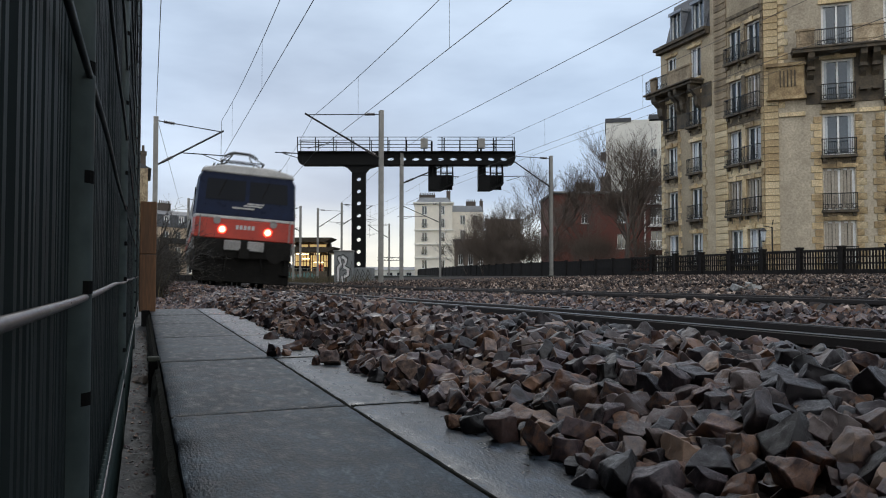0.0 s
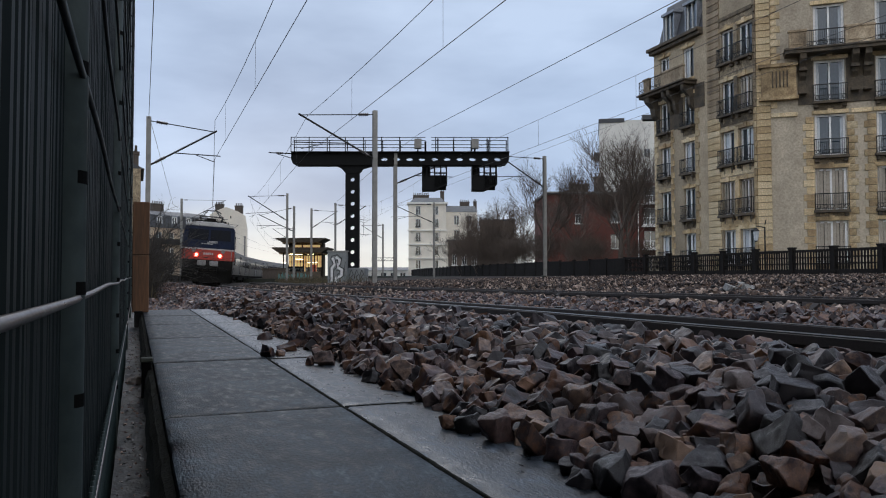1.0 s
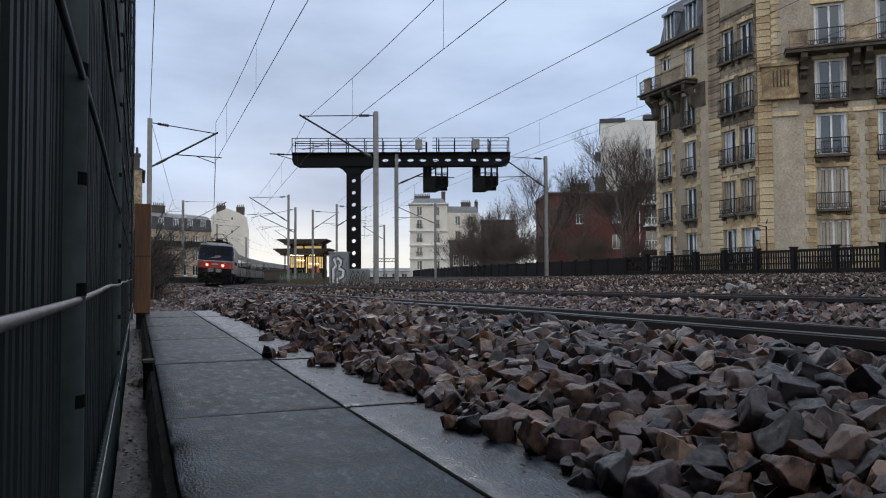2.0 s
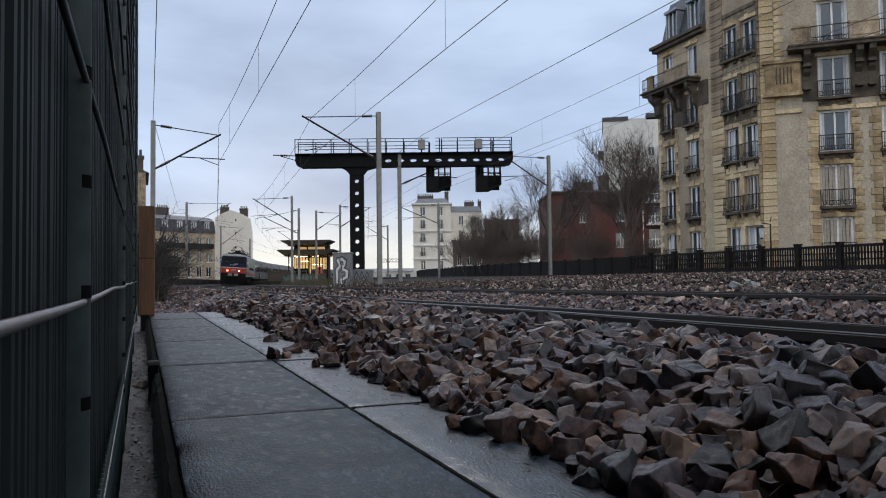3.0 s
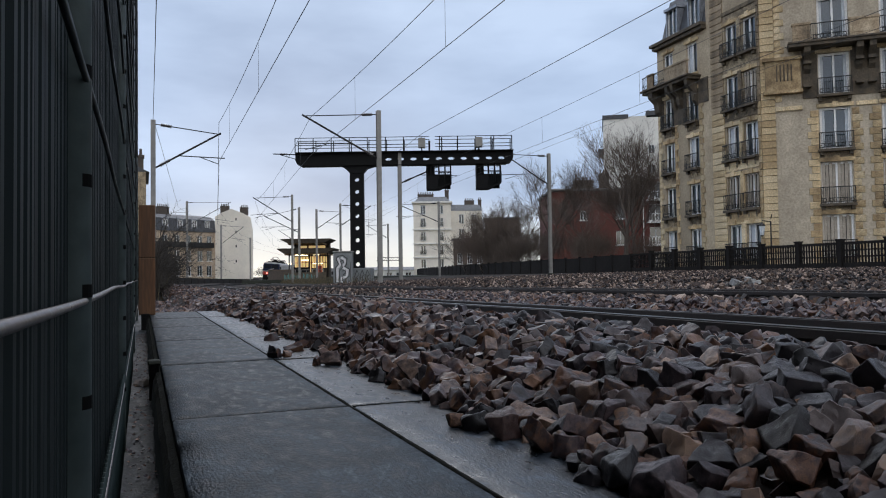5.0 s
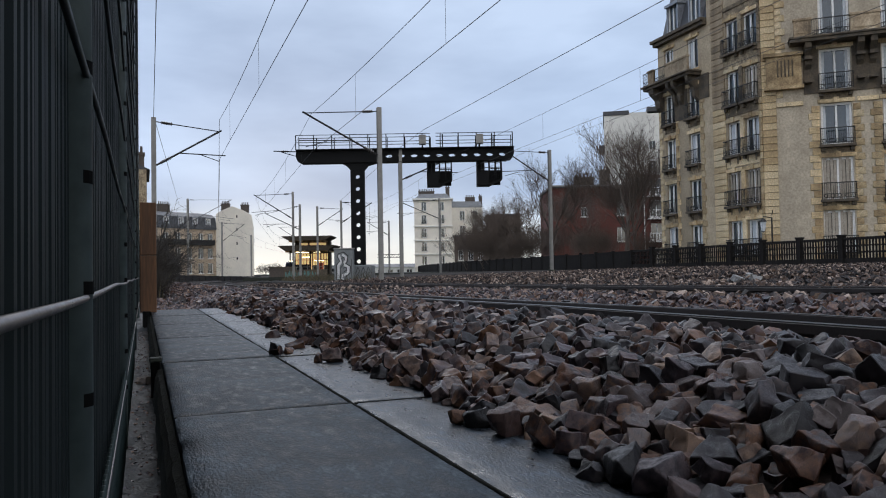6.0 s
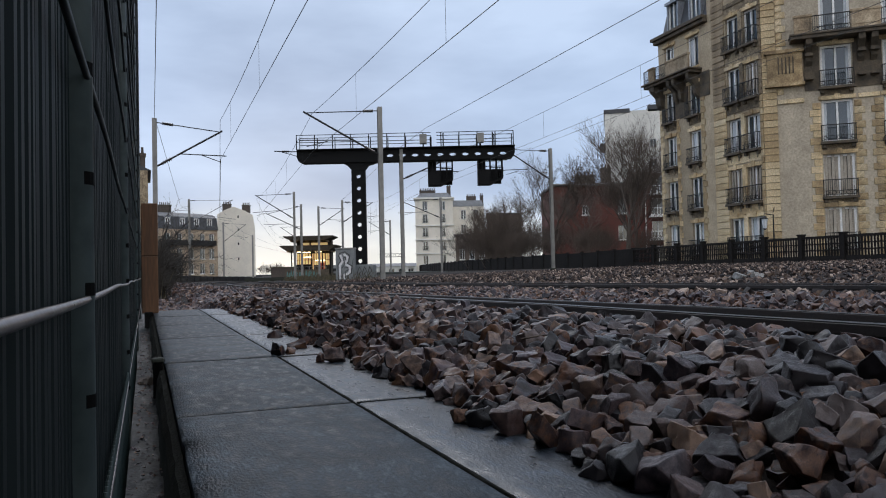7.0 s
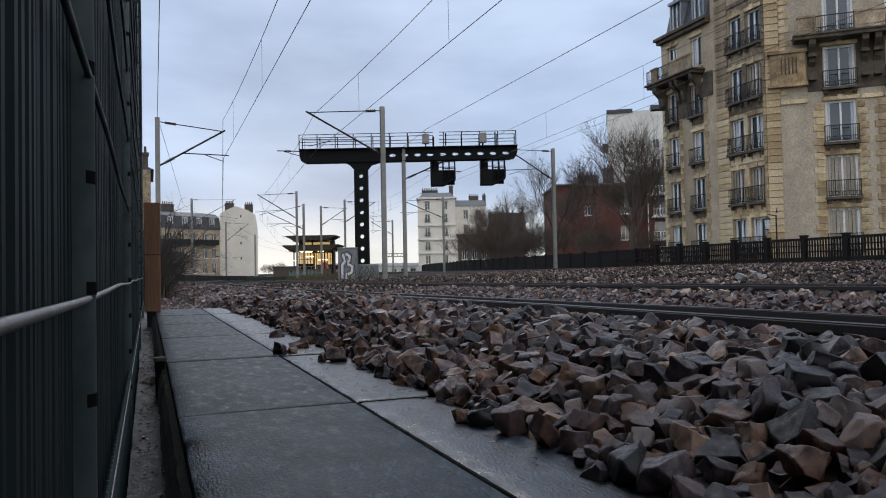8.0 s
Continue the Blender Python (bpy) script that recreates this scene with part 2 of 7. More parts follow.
M_SLATE = material("slate_roof", grey(0.03, 0.07, (0.95, 1, 1.12)), 3, 0.5, 0, 0.4, 14)
M_ZINC = material("zinc_roof", grey(0.22, 0.34, (0.95, 1, 1.08)), 1.5, 0.45, 0.4, 0.1, 12)
M_IRON = material("wrought_iron", grey(0.008, 0.02), 6, 0.5, 0.4, 0.1, 30)
M_WHITE = material("white_paint", grey(0.72, 0.86, (1, 0.99, 0.96)), 4, 0.5, 0, 0.05, 30)
M_SHUTTER = material("folding_shutter", ((0.3, (0.3, 0.26, 0.205)), (0.7, (0.44, 0.39, 0.32))), 4, 0.6, 0, 0.1, 30)
M_WOODDOOR = material("dark_varnished_wood", ((0.3, (0.05, 0.028, 0.016)), (0.7, (0.12, 0.07, 0.04))), 4, 0.6, 0, 0.1, 30)
M_BRICK = material("red_brick", ((0.3, (0.0792, 0.02592, 0.01944)), (0.7, (0.144, 0.04752, 0.03384))), 1.2, 0.9, 0, 0.4, 16, stain=0.15)
M_BROWN = material("brown_brick_render", ((0.3, (0.085, 0.066, 0.053)), (0.7, (0.17, 0.132, 0.106))), 1.2, 0.9, 0, 0.3, 12, stain=0.2)
M_CREAM = material("cream_render", ((0.3, (0.704, 0.66, 0.572)), (0.7, (0.858, 0.803, 0.693))), 0.3, 0.9, 0, 0.1, 3, stain=0.08, grain=0.05)
M_BEIGE = material("beige_render", ((0.3, (0.38, 0.29, 0.20)), (0.7, (0.52, 0.42, 0.31))), 0.4, 0.9, 0, 0.1, 3, stain=0.15, grain=0.06)
M_PALE = material("pale_render", ((0.3, (0.68, 0.67, 0.62)), (0.7, (0.82, 0.81, 0.75))), 0.3, 0.9, 0, 0.1, 3, stain=0.1, grain=0.06)
M_BARK = material("bare_bark", ((0.3, (0.055, 0.042, 0.033)), (0.7, (0.14, 0.108, 0.085))), 6, 0.9, 0, 0.4, 40)
M_THORN = material("dead_thorn_wood", ((0.3, (0.012, 0.0095, 0.007)), (0.7, (0.036, 0.029, 0.02))), 6, 0.9, 0, 0.4, 40)
M_POT = material("terracotta_pots", ((0.3, (0.05, 0.042, 0.036)), (0.7, (0.11, 0.088, 0.072))), 4, 0.85, 0, 0.2, 20)
M_SCRUB = material("dry_scrub", ((0.3, (0.04, 0.035, 0.018)), (0.7, (0.12, 0.095, 0.05))), 4, 0.9, 0, 0.3, 30, "island", 0.4)
M_GRAFF = material("grey_cabinet_paint", ((0.3, (0.15, 0.165, 0.17)), (0.7, (0.27, 0.285, 0.285))), 3, 0.6, 0, 0.1, 30, stain=0.2)
M_INK = material("spray_paint_dark", grey(0.02, 0.04), 6, 0.6, 0, 0, 30)
M_SPRAYW = material("spray_paint_white", grey(0.55, 0.7), 6, 0.6, 0, 0, 30)
M_TEAL = material("spray_paint_teal", ((0.3, (0.05, 0.14, 0.13)), (0.7, (0.12, 0.26, 0.24))), 6, 0.6, 0, 0, 30)
M_GLASS = bpy.data.materials.new("window_glass")
M_GLASS.use_nodes = True
gb = M_GLASS.node_tree.nodes["Principled BSDF"]
gb.inputs["Base Color"].default_value = (0.02, 0.034, 0.046, 1)
gb.inputs["Roughness"].default_value = 0.05
gb.inputs["Specular IOR Level"].default_value = 0.5
gb.inputs["IOR"].default_value = 1.9
M_CURTAIN = material("white_net_curtain", ((0.3, (0.40, 0.43, 0.46)), (0.7, (0.66, 0.69, 0.71))), 5, 0.8, 0, 0.05, 20, stretch=(6, 6, 0.3))


# ---- building blocks ----
def box(bm, x0, x1, y0, y1, z0, z1, m=None):
    vs = [bm.verts.new((x, y, z)) for x in (x0, x1) for y in (y0, y1) for z in (z0, z1)]
    for f in ((0, 1, 3, 2), (4, 6, 7, 5), (0, 4, 5, 1), (2, 3, 7, 6), (0, 2, 6, 4), (1, 5, 7, 3)):
        bm.faces.new([vs[i] for i in f])
    if m is not None:
        for v in vs:
            v.co = m @ v.co
    return vs


def rod(bm, a, b, r0, r1=None, n=6, cap=True):
    a, b = Vector(a), Vector(b)
    r1 = r0 if r1 is None else r1
    d = (b - a).normalized()
    u = d.orthogonal().normalized()
    w = d.cross(u)
    ring = []
    for p, r in ((a, r0), (b, r1)):
        ring.append([bm.verts.new(p + (u * math.cos(2 * math.pi * i / n) + w * math.sin(2 * math.pi * i / n)) * r) for i in range(n)])
    for i in range(n):
        j = (i + 1) % n
        bm.faces.new((ring[0][i], ring[0][j], ring[1][j], ring[1][i]))
    if cap:
        bm.faces.new(ring[0][::-1])
        bm.faces.new(ring[1])


def prism(bm, outline, y0, y1, m=None):
    """Extrude an x-z outline (anticlockwise seen from -y) from y0 to y1."""
    a = [bm.verts.new((x, y0, z)) for x, z in outline]
    b = [bm.verts.new((x, y1, z)) for x, z in outline]
    bm.faces.new(a)
    bm.faces.new(b[::-1])
    n = len(outline)
    for i in range(n):
        j = (i + 1) % n
        bm.faces.new((a[j], a[i], b[i], b[j]))
    if m is not None:
        for v in a + b:
            v.co = m @ v.co


def mesh_of(name, bm, mat, smooth=False, bevel=0.0):
    if bevel:
        bmesh.ops.bevel(bm, geom=bm.edges[:], offset=bevel, segments=1, affect="EDGES", clamp_overlap=True)
    bmesh.ops.recalc_face_normals(bm, faces=bm.faces[:])
    me = bpy.data.meshes.new(name)
    bm.to_mesh(me)
    bm.free()
    me.materials.append(mat)
    if smooth:
        me.shade_smooth()
    return me


def part(name, bm, mat, parent, label="", smooth=False, bevel=0.0):
    ob = new(name, mesh_of(name, bm, mat, smooth, bevel))
    ob.parent = parent
    if label:
        tagged(ob, label)
    return ob


def thing(name, m, label, category, group="", kind=""):
    ob = new(name)
    ob.empty_display_size = 0.1
    ob.matrix_basis = m
    return tagged(ob, label, category, group, kind)


def piece(name, me, parent, m=None):
    ob = new(name, me)
    ob.parent = parent
    if m is not None:
        ob.matrix_basis = m
    return ob


def ribbed(bm, a, v, count, step, wide, thin):
    """A turned insulator: count sheds along v from a."""
    u = v.orthogonal().normalized()
    w = v.cross(u)
    rings = []
    for i in range(count):
        for k, r in ((0.0, thin), (0.12, wide), (0.5, wide * 0.7), (0.55, thin)):
            c = a + v * step * (i + k)
            rings.append([bm.verts.new(c + (u * math.cos(j * math.pi / 4) + w * math.sin(j * math.pi / 4)) * r) for j in range(8)])
    for p, q in zip(rings, rings[1:]):
        for j in range(8):
            bm.faces.new((p[j], p[(j + 1) % 8], q[(j + 1) % 8], q[j]))
    bm.faces.new(rings[0][::-1])
    bm.faces.new(rings[-1])


def boxes(*bs):
    bm = bmesh.new()
    for b in bs:
        box(bm, *b)
    return bm


# ---- the line: a curve to the right, canted, falling slightly ----
RADIUS, HEAD, TRACK_X = 416.7, -0.0402, 3.17
CURVE = Vector((TRACK_X + RADIUS * math.cos(HEAD), -RADIUS * math.sin(HEAD)))


def track(s, u=0.0):
    """World x, y and heading at s metres along the first track, u metres to its right."""
    h = HEAD + s / RADIUS
    return CURVE.x - (RADIUS - u) * math.cos(h), CURVE.y + (RADIUS - u) * math.sin(h), h


def along(x, y):
    vx, vy = x - CURVE.x, y - CURVE.y
    return RADIUS * (math.atan2(vy, -vx) - HEAD), RADIUS - math.hypot(vx, vy)


def fall(s):
    return -0.0062 * min(max(s - 4.0, 0.0), 250.0)


def lerp_table(v, table):
    if v <= table[0][0]:
        return table[0][1]
    for (a, b), (c, d) in zip(table, table[1:]):
        if v <= c:
            k = (v - a) / (c - a)
            return b + (d - b) * k
    return table[-1][1]


# ground height by offset from the first track's centre
PROFILE = ((-9, -0.3), (-3.22, -0.2), (-3.05, -0.09), (-2.72, -0.09), (-2.62, 0.0), (-2.42, 0.07), (-2.1, 0.085), (-1.6, 0.02), (-1.1, -0.11), (-0.85, -0.16), (-0.7, -0.175), (0.75, -0.26), (0.95, -0.22), (1.2, -0.16), (1.9, -0.065), (2.7, -0.075), (3.2, -0.1), (3.5, -0.12), (4.7, -0.1), (5.0, -0.06), (5.8, 0.0),
           (8.0, 0.08), (12, 0.12), (20, 0.2), (27, 0.26), (29, 0.1), (31, 0.1), (60, 0.1))


def ground_z(x, y):
    s, u = along(x, y)
    w = min(max(2.4 - x, 0), 1) * min(max((16 - y) / 6, 0), 1)
    u += (x - TRACK_X - u) * w
    z = lerp_table(u, PROFILE)
    if y > 12 and -2.9 < u < -1.0:
        z += 0.055 * min((y - 12) / 4, 1.0) * (1 - abs(u + 1.95) / 0.95)
    k = min(max((u - 8) / 18, 0), 1)
    return z + fall(s) * (1 - 0.75 * k)


# ---- ground: one sheet to the horizon ----
def axis(marks):
    out = []
    for a, b, step in marks:
        n = max(1, round((b - a) / step))
        out += [a + (b - a) * i / n for i in range(n)]
    return out + [marks[-1][1]]


def build_ground():
    xs = axis(((-2500, -100, 400), (-100, -8, 12), (-8, -0.5, 1.5), (-0.5, 3.0, 0.07), (3.0, 9, 0.25), (9, 70, 2.0), (70, 160, 8), (160, 2500, 390)))
    ys = axis(((-2500, -60, 400), (-60, -2, 6), (-2, 9, 0.22), (9, 40, 0.8), (40, 260, 4), (260, 500, 20), (500, 3000, 400)))
    vs = [(x, y, ground_z(x, y) + (noise.noise((x * 5, y * 5, 0)) * 0.012 if y < 60 else 0)) for y in ys for x in xs]
    n = len(xs)
    fs = [(j * n + i, j * n + i + 1, (j + 1) * n + i + 1, (j + 1) * n + i) for j in range(len(ys) - 1) for i in range(n - 1)]
    me = bpy.data.meshes.new("ground")
    me.from_pydata(vs, [], fs)
    me.materials.append(M_GROUND)
    me.shade_smooth()
    tagged(new("ground", me), "dark brown ballast bed and earth of the railway", "ground", "", "structure")


build_ground()


# ---- cable trough: two rows of concrete lids and a low edge wall ----
def lid_mesh(a, b, seed, rnd):
    """A cast lid: slightly uneven top, narrow chipped arris, plain sides."""
    bm = bmesh.new()
    xs = [-a, -a + 0.005] + [-a + 0.005 + (2 * a - 0.01) * i / 9 for i in range(1, 9)] + [a - 0.005, a]
    ys = [-b, -b + 0.005] + [-b + 0.005 + (2 * b - 0.01) * i / 44 for i in range(1, 44)] + [b - 0.005, b]
    grid = []
    for j, y in enumerate(ys):
        line = []
        for i, x in enumerate(xs):
            rim = i in (0, len(xs) - 1) or j in (0, len(ys) - 1)
            n = noise.noise((x * 6 + seed, y * 6, 0)) * 0.0012
            chip = max(0.0, noise.noise((x * 25 + seed, y * 25, 7)) - 0.2) * (0.014 if j in (0, len(ys) - 1) else 0.005) if rim else 0
            v = bm.verts.new((x - math.copysign(chip * (i in (0, len(xs) - 1)), x), y - math.copysign(chip * (j in (0, len(ys) - 1)), y), n - (0.003 + chip if rim else 0)))
            line.append(v)
        grid.append(line)
    for p, q in zip(grid, grid[1:]):
        for i in range(len(xs) - 1):
            bm.faces.new((p[i], p[i + 1], q[i + 1], q[i])).smooth = True
    edge = grid[0] + [r[-1] for r in grid[1:]] + grid[-1][-2::-1] + [r[0] for r in grid[-2:0:-1]]
    low = [bm.verts.new((v.co.x, v.co.y, -0.05)) for v in edge]
    top = [bm.verts.new(v.co) for v in edge]
    for i in range(len(edge)):
        k = (i + 1) % len(edge)
        bm.faces.new((low[i], low[k], top[k], top[i]))
    bm.faces.new(low[::-1])
    return bm


def build_trough():
    t = thing("cable_trough", pose(0, 0, 0), "damp grey concrete cable trough with worn lids beside the ballast", "trough", "", "structure")
    rnd = random.Random(4)
    for row, (x0, x1) in enumerate(((0.05, 0.3702), (0.3748, 0.70))):
        y = 1.415 - 8 * 0.895
        while y < 5.3:
            bm = lid_mesh((x1 - x0) / 2, 0.4395, row * 31 + y, rnd)
            ob = part("lid", bm, M_CONC_WET if row else M_CONC, t)
            ob.matrix_basis = pose((x0 + x1) / 2 + rnd.uniform(-0.0012, 0.0012), y + 0.4475, rnd.uniform(-0.002, 0.001), rnd.uniform(-0.12, 0.12), rnd.uniform(-0.3, 0.3), rnd.uniform(-0.1, 0.1))
            y += 0.895
    def dirt(name, a, b, half, seed):
        bm = bmesh.new()
        a, b = Vector(a), Vector(b)
        d = (b - a).normalized()
        n = Vector((-d.y, d.x, 0))
        count = max(4, int((b - a).length / 0.012))
        rings = []
        for i in range(count + 1):
            c = a + (b - a) * i / count
            w1 = half * (1.0 + 0.9 * noise.noise((c.x * 28, c.y * 28, seed)))
            w2 = half * (1.0 + 0.9 * noise.noise((c.x * 28, c.y * 28, seed + 9)))
            rings.append([bm.verts.new(c + n * k + Vector((0, 0, z))) for k, z in ((-w1, -0.004), (-w1 * 0.5, 0.0004), (w2 * 0.5, 0.0004), (w2, -0.004))])
        for p, q in zip(rings, rings[1:]):
            for i in range(3):
                bm.faces.new((p[i], p[i + 1], q[i + 1], q[i])).smooth = True
        part(name, bm, M_MOSS, t, "black dirt packed in a joint")

    for k in range(-2, 6):
        y = 1.415 + 0.895 * k
        for x0, x1 in ((0.05, 0.37), (0.376, 0.70)):
            dirt("joint_dirt", (x0, y, -0.0012), (x1, y, -0.0012), 0.0085 if k == 0 and x0 < 0.1 else 0.006, k + x0)
    dirt("joint_dirt", (0.3725, -1.0, -0.0012), (0.3725, 5.85, -0.0012), 0.0042, 40)
    part("side_wall", boxes((0.055, 0.075, -5.8, 5.85, -0.3, -0.056), (0.69, 0.71, -5.8, 5.85, -0.3, -0.056)), M_CONC_DARK, t, "dark mossy concrete trough wall")
    bm = bmesh.new()
    rings, y = [], -5.6
    while y < 5.85:
        a, b = noise.noise((y * 7, 0, 5)), noise.noise((y * 16, 4, 0))
        rings.append([bm.verts.new((x, y, z)) for x, z in ((0.022 + 0.008 * a, -0.12), (0.028 + 0.006 * a, -0.035 + 0.012 * b), (0.036 + 0.004 * b, -0.018 + 0.007 * a), (0.0475, -0.012 + 0.006 * b), (0.0475, -0.12))])
        y += 0.04
    for p, q in zip(rings, rings[1:]):
        for i in range(4):
            bm.faces.new((p[i], p[i + 1], q[i + 1], q[i]))
    part("moss_edge", bm, M_MOSS, t, "crumbling mossy edge of the trough")
    bm = bmesh.new()
    xs, ys = axis(((-0.3, 0.055, 0.012),)), axis(((-5.5, 9, 0.03),))
    g = [[bm.verts.new((x, y, -0.098 + 0.01 * noise.noise((x * 45, y * 45, 0)) + 0.014 * noise.noise((x * 12, y * 9, 3)))) for x in xs] for y in ys]
    for j in range(len(ys) - 1):
        for i in range(len(xs) - 1):
            bm.faces.new((g[j][i], g[j][i + 1], g[j + 1][i + 1], g[j + 1][i]))
    ob = new("grit_strip", mesh_of("grit_strip", bm, M_GRIT, True))
    tagged(ob, "wet grey grit strip between fence and cable trough", "grit", "", "structure")


build_trough()

# ---- rails and sleepers ----
RAIL_OUT = ((-0.075, -0.172), (0.075, -0.172), (0.075, -0.16), (0.012, -0.14), (0.009, -0.05), (0.036, -0.04), (0.036, -0.006), (0.028, -0.0015), (-0.028, -0.0015), (-0.036, -0.006), (-0.036, -0.04), (-0.009, -0.05), (-0.012, -0.14), (-0.075, -0.16))


def sweep(bm, outline, u, z_of, s0, s1, closed=True):
    s, rings = s0, []
    while s < s1 + 0.01:
        x, y, h = track(s, u)
        rings.append([bm.verts.new((x + a * math.cos(h), y - a * math.sin(h), z_of(s) + b)) for a, b in outline])
        s += 0.8 if s < 20 else 3.0
    n = len(outline)
    for a, b in zip(rings, rings[1:]):
        for i in range(n if closed else n - 1):
            j = (i + 1) % n
            bm.faces.new((a[i], a[j], b[j], b[i]))


def build_track(name, centre, z_left, z_right, s0, s1, sleepers, label, top=M_RAILTOP, top_label="shiny worn rail top"):
    t = thing(name, pose(0, 0, 0), label, "railway track", "", "structure")
    for u, z in ((centre - 0.7525, z_left), (centre + 0.7525, z_right)):
        bm = bmesh.new()
        sweep(bm, RAIL_OUT, u, lambda s: z + fall(s), s0, s1)
        rail = part("rail", bm, M_RAIL, t)
        bm = bmesh.new()
        sweep(bm, ((-0.03, 0.0008), (0.03, 0.0008), (0.03, -0.003), (-0.03, -0.003)), u, lambda s: z + fall(s), s0, s1)
        part("running_surface", bm, top, rail, top_label)
    bm = boxes((-1.3, 1.3, -0.13, 0.13, -0.2, 0))
    me = mesh_of("sleeper", bm, M_SLEEPER, bevel=0.02)
    for i in range(sleepers):
        s = -7.4 + i * 0.6
        x, y, h = track(s, centre)
        zc = (z_left + z_right) / 2 - 0.185 + fall(s)
        piece("sleeper", me, t, Matrix.Translation((x, y, zc)) @ Matrix.Rotation(-h, 4, "Z") @ Matrix.Rotation(math.atan2(z_left - z_right, 1.5), 4, "Y"))
    return t


build_track("near_track", 0.0, 0.03, -0.055, -8, 262, 79, "rusty steel rails with shiny tops on concrete sleepers")
build_track("second_track", 4.1, 0.022, 0.0, -8, 200, 69, "rusty rails half sunk in brown ballast", M_RAIL, "rust-brown rail top")


# ---- ballast ----
def stone_templates(count, points, seed):
    rnd = random.Random(seed)
    out = []
    for _ in range(count):
        bm = bmesh.new()
        ax = (rnd.uniform(0.9, 1.35), rnd.uniform(0.75, 1.0), rnd.uniform(0.5, 0.85))
        for _ in range(points):
            v = Vector((rnd.gauss(0, 1), rnd.gauss(0, 1), rnd.gauss(0, 1))).normalized()
            m = max(abs(c) for c in v)
            v = v * (0.45 + 0.55 / m * 0.62)
            v *= rnd.uniform(0.82, 1.05)
            bm.verts.new((v.x * ax[0], v.y * ax[1], v.z * ax[2]))
        res = bmesh.ops.convex_hull(bm, input=bm.verts[:])
        bmesh.ops.delete(bm, geom=[e for e in res["geom_interior"] if isinstance(e, bmesh.types.BMVert)], context="VERTS")
        bmesh.ops.triangulate(bm, faces=bm.faces[:])
        bm.verts.index_update()
        out.append((np.array([v.co[:] for v in bm.verts]), np.array([[v.index for v in f.verts] for f in bm.faces])))
        bm.free()
    return out


def euler_mats(rng, n):
    q = rng.normal(size=(n, 4))
    q /= np.linalg.norm(q, axis=1)[:, None]
    w, x, y, z = q.T
    return np.stack([np.stack([1 - 2 * (y * y + z * z), 2 * (x * y - z * w), 2 * (x * z + y * w)], -1), np.stack([2 * (x * y + z * w), 1 - 2 * (x * x + z * z), 2 * (y * z - x * w)], -1), np.stack([2 * (x * z - y * w), 2 * (y * z + x * w), 1 - 2 * (x * x + y * y)], -1)], 1)


def scatter(name, spots, sizes, templates, label, seed, mat=M_STONE, smooth=False):
    """One joined mesh of stones at those spots."""
    rng = np.random.default_rng(seed)
    n = len(spots)
    mats = euler_mats(rng, n) * sizes[:, None, None]
    pick = rng.integers(0, len(templates), n)
    vs, fs, base = [], [], 0
    for k, (tv, tf) in enumerate(templates):
        idx = np.nonzero(pick == k)[0]
        if not len(idx):
            continue
        v = np.einsum("nij,vj->nvi", mats[idx], tv) + spots[idx][:, None, :]
        f = tf[None] + (base + np.arange(len(idx)) * len(tv))[:, None, None]
        vs.append(v.reshape(-1, 3))
        fs.append(f.reshape(-1, 3))
        base += len(idx) * len(tv)
    vs, fs = np.concatenate(vs), np.concatenate(fs)
    me = bpy.data.meshes.new(name)
    me.vertices.add(len(vs))
    me.vertices.foreach_set("co", vs.astype(np.float32).ravel())
    me.loops.add(len(fs) * 3)
    me.loops.foreach_set("vertex_index", fs.astype(np.int32).ravel())
    me.polygons.add(len(fs))
    me.polygons.foreach_set("loop_start", np.arange(0, len(fs) * 3, 3, dtype=np.int32))
    me.update(calc_edges=True)
    if smooth:
        me.shade_smooth()
        me.set_sharp_from_angle(angle=radians(27))
    else:
        me.shade_flat()
    me.materials.append(mat)
    return tagged(new(name, me), label, "ballast", "", "stuff")


def clear_of_rails(x, y, r):
    s, u = along(x, y)
    return all(abs(u - c) > 0.05 + r for c in (-0.7525, 0.7525, 3.3475, 4.8525))


